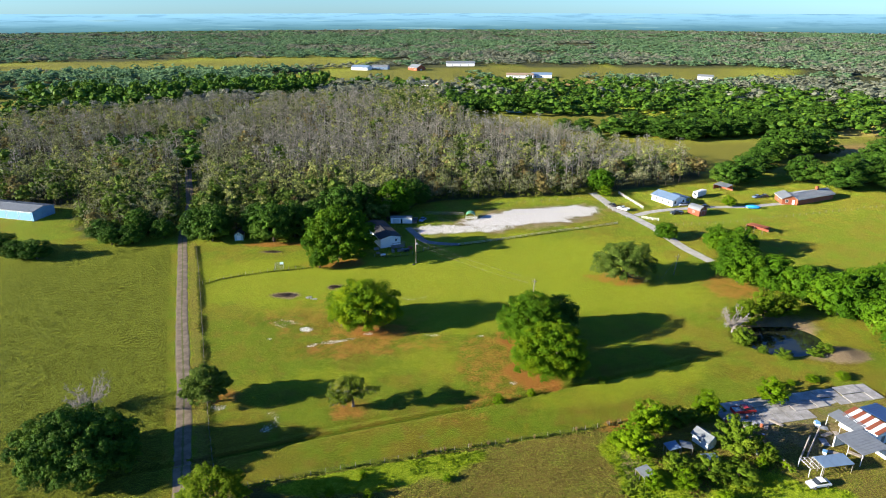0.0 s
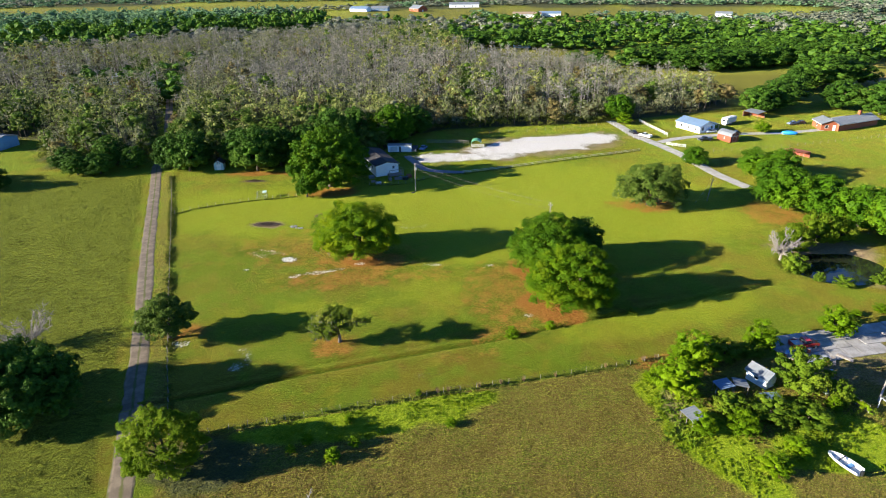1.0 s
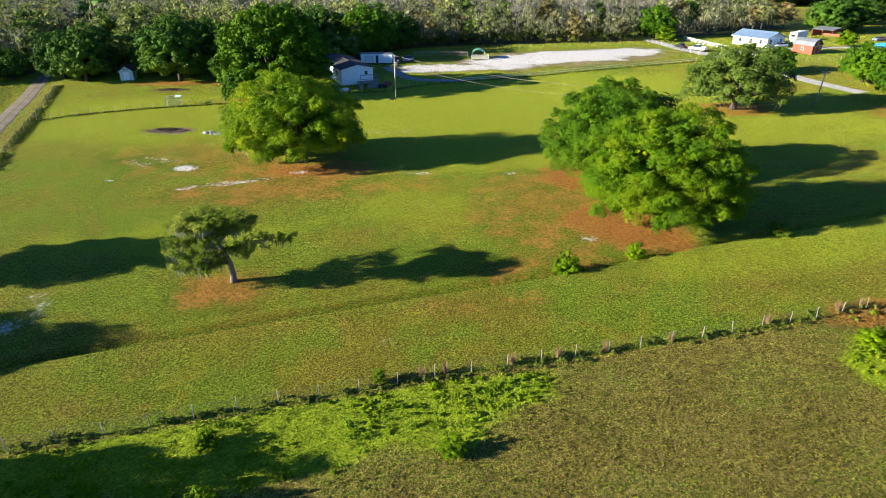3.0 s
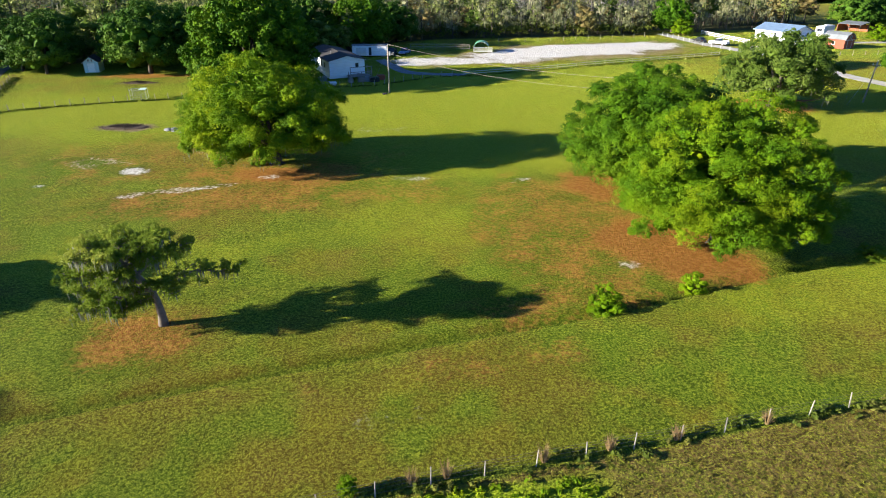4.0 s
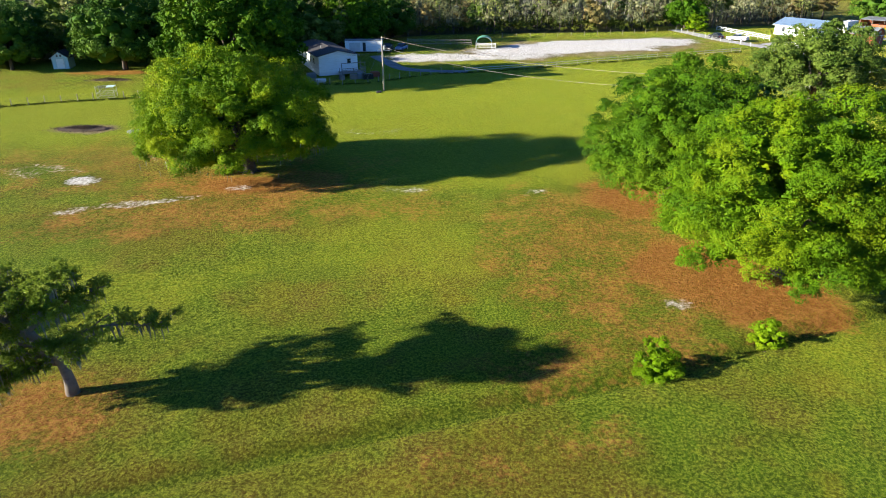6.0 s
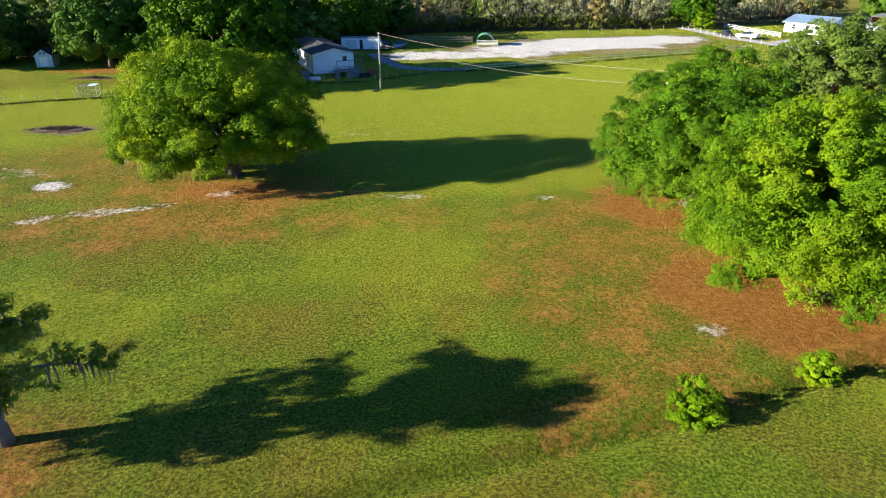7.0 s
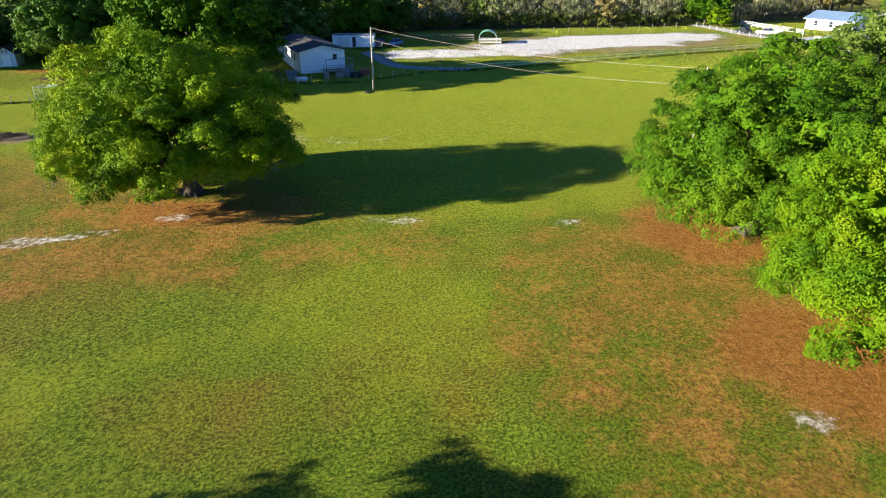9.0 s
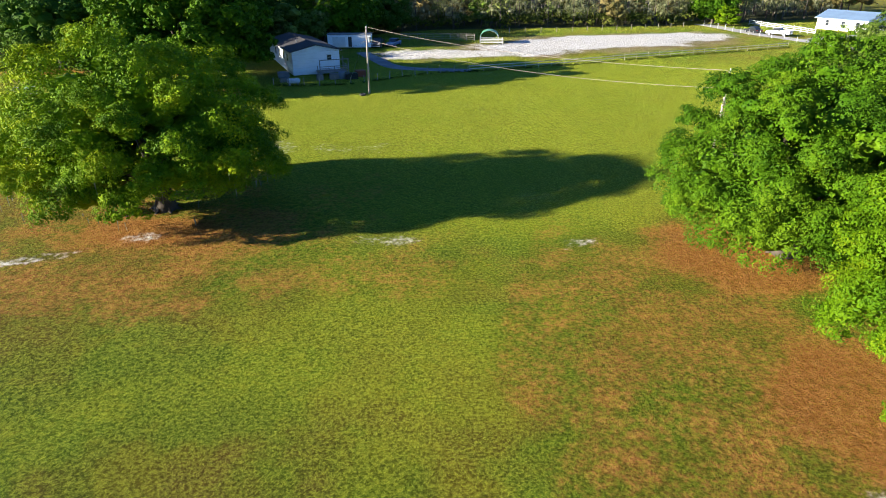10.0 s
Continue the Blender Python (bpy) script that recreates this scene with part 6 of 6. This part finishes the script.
for k in range(26):
    x, y = rng.uniform(64, 84), rng.uniform(99, 113)
    if k < 10:
        x, y = rng.uniform(62, 74), rng.uniform(111.5, 116.5)
    if abs(x - 67.3) < 3.2 and abs(y - 115.6) < 1.6:
        y -= 3.4
    kind = k % 4
    nm, lb, m = (("scrap_sheet", "bent metal sheet lying in the junk yard", "junk"), ("timber_stack", "small stack of old timber in the junk yard", "pale_wood"), ("junk_box", "faded box lying in the junk yard", "white_paint"), ("rusty_drum", "rusty drum lying in the junk yard", "rust"))[kind]
    t = thing(nm, lb, nm.split("_")[1], on_ground(x, y, rng.uniform(0, 180), 0.1), "yard junk")
    if kind == 0:
        part("sheet", prism([(-1.1, 0.02), (-0.3, 0.16), (0.4, 0.04), (1.1, 0.2), (1.1, 0.24), (0.4, 0.08), (-0.3, 0.2), (-1.1, 0.06)], -0.7, 0.7), M[m], t)
    elif kind == 1:
        for q in range(6):
            part("plank", box(-1.4 + rng.uniform(-0.2, 0.2), -0.5 + 0.3 * (q % 3), 0.0 + 0.08 * (q // 3), 1.4, -0.26 + 0.3 * (q % 3), 0.07 + 0.08 * (q // 3)), M[m], t)
    elif kind == 2:
        part("body", soft_box(-0.5, -0.4, -0.1, 0.5, 0.4, 0.55, 0.04), M[m], t)
        part("lid", soft_box(-0.52, -0.42, 0.552, 0.52, 0.42, 0.62, 0.02), M["sky_blue"], t)
    else:
        part("drum", tube([(0, 0, -0.1), (0, 0, 0.88)], [0.29, 0.29], 14), M[m], t)
        part("rim", tube([(0, 0, 0.88), (0, 0, 0.92)], [0.31, 0.31], 14), M["steel"], t)


# ---- fences, poles and wires ----
def fence(name, label, pts, gap, h, r, rails, post_m, rail_m, board=0.0, lean=0.0, seed=1, group=""):
    """Posts along a line over the ground, with wires or boards from end to end."""
    rng = np.random.default_rng(seed)
    p = np.array(pts, float)
    d = np.concatenate([[0], np.cumsum(np.hypot(*np.diff(p, axis=0).T))])
    t = thing(name, label, "fence", pose(p[0, 0], p[0, 1], float(gz(*p[0]))), group)
    base = np.array([p[0, 0], p[0, 1], float(gz(*p[0]))])
    s = np.arange(0, d[-1] + 0.01, gap)
    x, y = np.interp(s, d, p[:, 0]), np.interp(s, d, p[:, 1])
    z = gz(x, y)
    c = np.column_stack([x, y, z]) - base
    pm = None
    for k in range(len(s)):
        if pm is None:
            o = part("post", tube([(0, 0, -0.3), (0, 0, h * 0.6), (0, 0, h)], [r, r * 0.95, r * 0.85], 7), M[post_m], t)
            pm = o.data
        else:
            o = part("post", pm, M[post_m], t)
        o.matrix_basis = pose(*c[k], rng.normal() * lean, rng.normal() * lean, rng.uniform(0, 360)) @ Matrix.Diagonal((1, 1, rng.uniform(0.88, 1.1), 1))
    for hz in rails:
        q = c + [0, 0, hz]
        if board:
            v, f = [], []
            w = np.gradient(q, axis=0)[:, :2]
            w = unit(np.column_stack([-w[:, 1], w[:, 0]])) * (r + 0.02)
            for k in range(len(q)):
                for a, b in ((-1, -1), (1, -1), (1, 1), (-1, 1)):
                    v.append(q[k] + [*(w[k] * (1.0 + a * 0.25)), b * board / 2])
            for k in range(len(q) - 1):
                for j in range(4):
                    a, b = k * 4 + j, k * 4 + (j + 1) % 4
                    f += [(a, b, b + 4), (a, b + 4, a + 4)]
            part("rail", (np.array(v), np.array(f)), M[rail_m], t)
        else:
            part("wire", tube(q, np.full(len(q), 0.008), 4), M[rail_m], t)
    return t


fence("field_fence", "weathered post and wire fence across the pasture", FENCE_D, 2.9, 1.15, 0.04, (0.3, 0.6, 0.85, 1.05), "pale_wood", "wire", 0, 3.0, 61)
fence("lane_fence", "post and wire fence along the dirt lane", [(-42.5, 91.2), (-50.5, 109.9), (-61.4, 137.3), (-74.1, 169.8), (-84.5, 196), (-93.5, 218)], 3.2, 1.3, 0.06, (0.4, 0.8, 1.15), "grey_wood", "wire", 0, 3.0, 62)
fence("garden_fence", "low post and wire fence with pale posts", [(-79.0, 184.6), (-75, 188.7), (-68.4, 192), (-61, 194.9), (-50, 197.8), (-45.5, 198.8)], 2.4, 1.25, 0.06, (0.4, 0.8, 1.15), "pale_wood", "wire", 0, 3.0, 63)
fence("yard_fence", "pale posts with wire round the mobile home's yard", [(-25.0, 209), (-19, 208.6), (-12.9, 210), (-6.9, 214.5), (-0.1, 218.6), (5.9, 219.7)], 2.4, 1.3, 0.06, (0.4, 0.8, 1.15), "pale_wood", "wire", 0, 2.0, 64)
fence("arena_fence", "pale cream post and rail fence beside the sand", [(5.9, 219.7), (12.8, 221.4), (23.4, 225.2), (34.7, 229.6), (46.8, 233.9), (59.6, 237.9), (73.1, 242.6)], 2.6, 1.15, 0.045, (0.5, 0.95), "cream_wood", "cream_wood", 0.13, 1.0, 65)
fence("white_fence", "white three-rail board fence beside the driveway", [(84.5, 286), (86.5, 276), (89.2, 262)], 2.4, 1.4, 0.07, (0.4, 0.8, 1.2), "white_paint", "white_paint", 0.14, 0.5, 66)
fence("white_fence", "white board fence beside the driveway's fork", [(84.5, 249.5), (89, 246.5), (92, 246)], 2.4, 1.3, 0.07, (0.4, 0.8, 1.15), "white_paint", "white_paint", 0.14, 0.5, 67)
fence("farm_fence", "post and wire fence across the farm's meadow", [(92.3, 240), (114, 242.4), (143.8, 250), (200, 266), (240, 276)], 3.5, 1.3, 0.06, (0.4, 0.8, 1.15), "pale_wood", "wire", 0, 2.0, 68)
fence("drive_fence", "posts and wire along the shell driveway", [(71.5, 284), (74, 262), (78.5, 249)], 3.5, 1.2, 0.06, (0.5, 1.0), "white_paint", "wire", 0, 1.5, 69)
fence("pen_fence", "dark pipe panels of a horse pen at the wood's edge", [(-7.4, 253.9), (-1.8, 253.9), (3.8, 253.8), (8.7, 252.8)], 1.8, 1.5, 0.05, (0.4, 0.8, 1.2, 1.45), "grey_wood", "grey_wood", 0.08, 1.5, 70)
fence("wood_fence", "old wooden posts along the wood's edge", [(18, 268), (35, 271), (52, 275), (68, 281)], 4.0, 1.3, 0.07, (0.5, 1.0), "grey_wood", "wire", 0, 2.5, 71)
fence("hedge_fence", "chain-link fence along a clipped hedge", [(65.6, 104.6), (66.8, 100), (68.4, 96.2)], 1.6, 1.5, 0.05, (0.2, 0.6, 1.0, 1.45), "pale_wood", "steel", 0, 1.0, 72)
h = thing("hedge", "narrow clipped yellow-green hedge", "hedge", on_ground(66.9, 100.4, 0))
L = np.array([(-1.1 + 2.4 * k + rng.normal() * 0.1, 3.6 - 7.4 * k, 0.7, 0.75) for k in np.linspace(0, 1, 14)])
part("foliage", puffs(L, rng, 12, 16, 0.12), M["lime_leaf"], h)
part("stems", tube([(-1.1, 3.6, 0.2), (0.1, 0, 0.25), (1.3, -3.8, 0.2)], [0.08, 0.1, 0.08], 5), M["bark"], h)


def power_pole(label, x, y, hgt, lean, arm, guy):
    t = thing("power_pole", label, "pole", pose(x, y, float(gz(x, y)), lean[0], lean[1], 0), "power poles")
    part("pole", tube([(0, 0, -0.5), (0, 0, hgt * 0.5), (0, 0, hgt)], [0.15, 0.13, 0.1], 10), M["pale_wood"], t, smooth=True)
    if arm:
        part("crossarm", box(-arm / 2, -0.06, hgt - 0.75, arm / 2, 0.06, hgt - 0.63), M["grey_wood"], t)
        for u in (-arm / 2 + 0.1, arm / 2 - 0.1):
            part("insulator", tube([(u, 0, hgt - 0.63), (u, 0, hgt - 0.5), (u, 0, hgt - 0.42)], [0.05, 0.07, 0.03], 8), M["white_paint"], t)
        part("brace", tube([(0, 0.09, hgt - 1.4), (arm * 0.35, 0.09, hgt - 0.7)], [0.025, 0.025], 5), M["steel"], t)
    part("insulator", tube([(0, 0, hgt), (0, 0, hgt + 0.14), (0, 0, hgt + 0.2)], [0.05, 0.06, 0.02], 8), M["white_paint"], t)
    if guy:
        part("guy_wire", tube([(0, 0, hgt - 0.9), (guy[0], guy[1], -0.1)], [0.015, 0.015], 4), M["steel"], t)
    return t


pole = power_pole("tall weathered power pole beside the mobile home", -9.6, 203.0, 9.2, (0, 0), 0, (-4.2, 10.5))
part("transformer", tube([(0.42, 0, 7.1), (0.42, 0, 7.15), (0.42, 0, 7.85), (0.42, 0, 7.9)], [0.1, 0.22, 0.22, 0.1], 12), M["grey_metal"], pole)
part("bracket", box(0.1, -0.05, 7.4, 0.25, 0.05, 7.5), M["steel"], pole)
part("conduit", tube([(0.13, -0.03, 0.1), (0.13, -0.03, 6.5)], [0.03, 0.03], 5), M["steel"], pole)
power_pole("power pole with a short crossarm behind the oaks", 27.4, 170.0, 8.5, (0, 1.5), 1.3, (2.5, 4))
power_pole("leaning power pole with a crossarm by the driveway", 78.6, 192.6, 7.4, (0, 5), 1.6, (-5.5, -4))


def cable(label, a, b, sag):
    k = np.linspace(0, 1, 24)[:, None]
    p = np.array(a) * (1 - k) + np.array(b) * k - np.array([0, 0, 1.0]) * sag * 4 * k * (1 - k)
    ob = part("power_cable", tube(p, np.full(24, 0.017), 5), M["pale_wood"])
    tagged(ob, label, "cable", "power cables")


cable("pale power cable hung between two poles", (-9.6, 203.0, 9.25), (27.4, 170.0, 8.55), 0.9)
cable("lower pale power cable hung between two poles", (-9.5, 203.0, 7.6), (27.6, 170.0, 6.9), 1.2)
cable("service cable from the pole to the mobile home", (-9.7, 203.1, 7.4), (-18.5, 219.8, 3.9), 0.5)

# pond
m, nt, b = shader("pond_water", 0.06)
nt.links.new(blend(nt, grain(nt, 0.4, 3), (0.010, 0.014, 0.010), (0.022, 0.026, 0.014)), b.inputs["Base Color"])
bump(nt, b, grain(nt, 1.6, 3), 0.15, 0.02)
a = np.linspace(0, 2 * np.pi, 48, endpoint=False)
rim = np.column_stack([93 + 13.2 * np.cos(a), 149 + 9.8 * np.sin(a), np.full(48, -0.62)])
pf = [(48, i, (i + 1) % 48) for i in range(48)]
tagged(part("pond_water", (np.vstack([rim, [93, 149, -0.62]]), np.array(pf)), m), "still dark water of a small pond", "water", kind="structure")

# heaps, stones and litter in the pasture
for x, y, rx, ry, hh, seed in ((-50.0, 176.6, 4.2, 1.6, 0.5, 1), (-35.3, 182.6, 2.2, 1.5, 0.4, 2), (-63.8, 213.8, 3.6, 0.9, 0.4, 3)):
    rng = np.random.default_rng(seed)
    t = thing("brush_pile", "low heap of dead brown brush on bare soil", "brush pile", on_ground(x, y))
    n = 900
    c = np.column_stack([rng.normal(size=n) * rx * 0.42, rng.normal(size=n) * ry * 0.42, 0 * rng.random(n)])
    c[:, 2] = hh * np.exp(-((c[:, 0] / rx) ** 2 + (c[:, 1] / ry) ** 2) * 2) * rng.uniform(0, 1, n)
    tagged(part("twigs", sprays(c, rng.normal(size=(n, 3)) + [0, 0, 0.6], 0.32, rng, 0.12, 0.1), M["mulch"], t), kind="stuff")
    bm = bmesh.new()
    bmesh.ops.create_icosphere(bm, subdivisions=3, radius=1)
    for v in bm.verts:
        v.co = (v.co.x * rx * 0.9, v.co.y * ry * 0.9, max(-0.1, v.co.z * hh * 0.5) + 0.16 * noise.noise(v.co * 4))
    part("soil", bm, M["mulch"], t)
rng = np.random.default_rng(4)
for k in range(9):
    x, y = -42.0 + rng.normal() * 1.0, 175.0 + rng.normal() * 0.6
    bm = bmesh.new()
    bmesh.ops.create_icosphere(bm, subdivisions=2, radius=1)
    r = rng.uniform(0.2, 0.5)
    for v in bm.verts:
        v.co = v.co * (1 + 0.3 * noise.noise(v.co * 1.7 + Vector((k, 0, 0)))) * r
        v.co.z *= 0.55
    tagged(part("stone", bm, M["concrete"], at=on_ground(x, y, k * 40.0, 0.05)), "pale stone block lying in the grass", "stone", "stone heap")
t = thing("old_tyre", "dark tyre lying in the grass at the pole's foot", "tyre", on_ground(-10.4, 201.6, 0, 0.12))
a = np.linspace(0, 2 * np.pi, 20)
part("tread", tube(np.column_stack([0.38 * np.cos(a), 0.38 * np.sin(a), 0 * a]), np.full(20, 0.13), 8), M["rubber"], t)


# ---- grass, tussocks and weeds ----
def tufts(n, area, keep, rng, blades, height, width, spread):
    """Tufts of grass blades over an area, where keep(x, y) says so; their places too, for the ground's cover."""
    x0, y0, x1, y1 = area
    x, y = rng.uniform(x0, x1, n), rng.uniform(y0, y1, n)
    k = rng.random(n) < keep(x, y)
    x, y = x[k], y[k]
    m = len(x)
    h = height * rng.uniform(0.5, 1.5, (m, 1)) * (0.6 + 0.8 * rough_wave(x, y, 4, 41))[:, None]
    a = rng.uniform(0, 6.283, (m, blades))
    b = a + rng.uniform(0.8, 2.2, (m, blades))
    o = np.stack([x[:, None] + spread * 0.4 * np.cos(b), y[:, None] + spread * 0.4 * np.sin(b), gz(x, y)[:, None] + 0 * a - 0.02], -1)
    w = np.stack([np.cos(a), np.sin(a), 0 * a], -1) * width * rng.uniform(0.6, 1.4, (m, blades, 1))
    tip = o + np.stack([spread * np.cos(b) * 1.2, spread * np.sin(b) * 1.2, h * rng.uniform(0.7, 1.2, (m, blades))], -1)
    v = np.stack([o - w, o + w, tip], 2).reshape(-1, 3)
    return v, np.arange(len(v)).reshape(-1, 3)


def grass(name, arrays, label):
    ob = stuff(name, arrays, M["ground"], label, "grass")
    put_covers(ob.data, arrays[0][:, 0], arrays[0][:, 1])
    return ob


gr = np.random.default_rng(55)
in_pasture = lambda x, y: (line_side(x, y, FENCE_D) > 0.2) * (np.abs(x) < 0.75 * (y - 70) + 4) * (0.35 + 0.65 * ss(rough_wave(x, y, 2.2, 43), 0.35, 0.6)) * (1 - 0.5 * covers(x, y)["sand"])
grass("grass", tufts(120000, (-45, 96, 45, 140), in_pasture, gr, 2, 0.045, 0.02, 0.07), "short grazed pasture grass")
grass("grass", tufts(80000, (-60, 140, 60, 200), in_pasture, gr, 2, 0.05, 0.035, 0.1), "short grazed pasture grass farther off")
grass("grass", tufts(50000, (-80, 200, 80, 262), lambda x, y: in_pasture(x, y) * (woods(x, y) < 0.1), gr, 2, 0.06, 0.06, 0.14), "short grazed grass at the pasture's far end")
in_rough = lambda x, y: (line_side(x, y, FENCE_D) < 0.0) * (x - track_x(y) > 5) * (0.5 + 0.5 * ss(rough_wave(x, y, 2.6, 44), 0.4, 0.6))
grass("tussocks", tufts(62000, (-45, 62, 40, 112), in_rough, gr, 3, 0.12, 0.045, 0.16), "coarse brownish tussocks of the ungrazed field")
in_left = lambda x, y: (x - track_x(y) < -4) * (0.25 + 0.75 * ss(rough_wave(x, y, 2.4, 45), 0.4, 0.6))
grass("tussocks", tufts(42000, (-150, 80, -45, 222), in_left, gr, 3, 0.17, 0.08, 0.22), "low olive grass lumps in the hay field")


def clumps(n, area, keep, rng, r, leaf, leaf_n, line=None):
    """Leafy clumps over an area, or along a line given as a function of y with its spread."""
    x0, y0, x1, y1 = area
    x, y = rng.uniform(x0, x1, n), rng.uniform(y0, y1, n)
    if line:
        x = line[0](y) + rng.normal(size=n) * line[1]
    k = rng.random(n) < keep(x, y)
    x, y = x[k], y[k]
    L = np.column_stack([x, y, gz(x, y) + r * 0.3, r * rng.uniform(0.5, 1.4, len(x))])
    return puffs(L, rng, 3, leaf_n, leaf, low=-0.1, flat=0.5)


weed_at = lambda x, y: ss(covers(x, y)["weed"], 0.45, 0.7) * ss(rough_wave(x, y, 3, 46), 0.38, 0.55)
stuff("weeds", clumps(11000, (-40, 76, 78, 110), weed_at, gr, 0.24, 0.11, 5), M["weed_leaf"], "lush yellow-green weeds along the fence", "weeds")
hedge_at = lambda x, y: np.exp(-((line_side(x, y, FENCE_D) + 0.1) / 0.45) ** 2) * (x < 40) * 0.8
stuff("fence_weeds", clumps(5200, (-42, 88, 41, 114), hedge_at, gr, 0.36, 0.14, 6), M["scrub"], "dark rank weeds grown up along the fence line", "weeds")
lane_x = lambda y: np.interp(y, [91.2, 109.9, 137.3, 169.8, 196, 218], [-42.5, -50.5, -61.4, -74.1, -84.5, -93.5])
lane_at = lambda x, y: 0.25 + 0.75 * ss(rough_wave(x, y, 6, 49), 0.45, 0.6)
stuff("lane_weeds", clumps(1500, (-100, 92, -40, 219), lane_at, gr, 0.34, 0.14, 7, (lane_x, 0.5)), M["scrub"], "rank olive weeds grown up along the lane fence", "weeds")
for pts, spread, count in ((((-79, 184.6), (-75, 188.7), (-68.4, 192), (-61, 194.9), (-50, 197.8), (-45.5, 198.8)), 0.35, 420), (((5.9, 219.7), (12.8, 221.4), (23.4, 225.2), (34.7, 229.6), (46.8, 233.9), (59.6, 237.9), (73.1, 242.6)), 0.4, 700), (((-25, 209), (-19, 208.6), (-12.9, 210), (-6.9, 214.5), (-0.1, 218.6), (5.9, 219.7)), 0.3, 220)):
    p = np.array(pts)
    along = lambda x, y, p=p, w=spread: np.exp(-((y - np.interp(x, p[:, 0], p[:, 1])) / w) ** 2)
    stuff("fence_weeds", clumps(count * 14, (p[0, 0], p[:, 1].min() - 1, p[-1, 0], p[:, 1].max() + 1), along, gr, 0.22, 0.12, 5), M["scrub"], "low rank weeds under the fence wire", "weeds")
home_at = lambda x, y: np.maximum(blot(x, y, 38, 100, 3.5, 10, -12, 0.4, 47), 0.7 * blot(x, y, 55, 96, 12, 7, 0, 0.4, 48))
stuff("brambles", clumps(1600, (32, 86, 70, 112), home_at, gr, 0.5, 0.14, 9), M["bush_leaf"], "tangled brambles round the old homestead", "weeds")
for x, y in ((19.3, 106.9), (5.7, 103.9), (0.4, 102.8), (-1.4, 102.4), (28.7, 109.6), (9.5, 104.8), (13.5, 105.6), (36, 111.6), (38.5, 112.3)):
    t = thing("dry_grass", "tuft of pale dry broomsedge by the fence", "grass", pose(x, y, float(gz(x, y))), "broomsedge tufts")
    n = 90
    a, k = gr.uniform(0, 6.283, n), gr.uniform(0.15, 0.6, n)
    o = np.column_stack([np.cos(a) * 0.12, np.sin(a) * 0.12, 0 * a - 0.05])
    tip = np.column_stack([np.cos(a) * k, np.sin(a) * k, gr.uniform(0.6, 1.2, n)])
    w = np.column_stack([-np.sin(a), np.cos(a), 0 * a]) * 0.025
    v = np.stack([o - w, o + w, tip], 1).reshape(-1, 3)
    tagged(part("blades", (v, np.arange(len(v)).reshape(-1, 3)), M["straw"], t), kind="stuff")
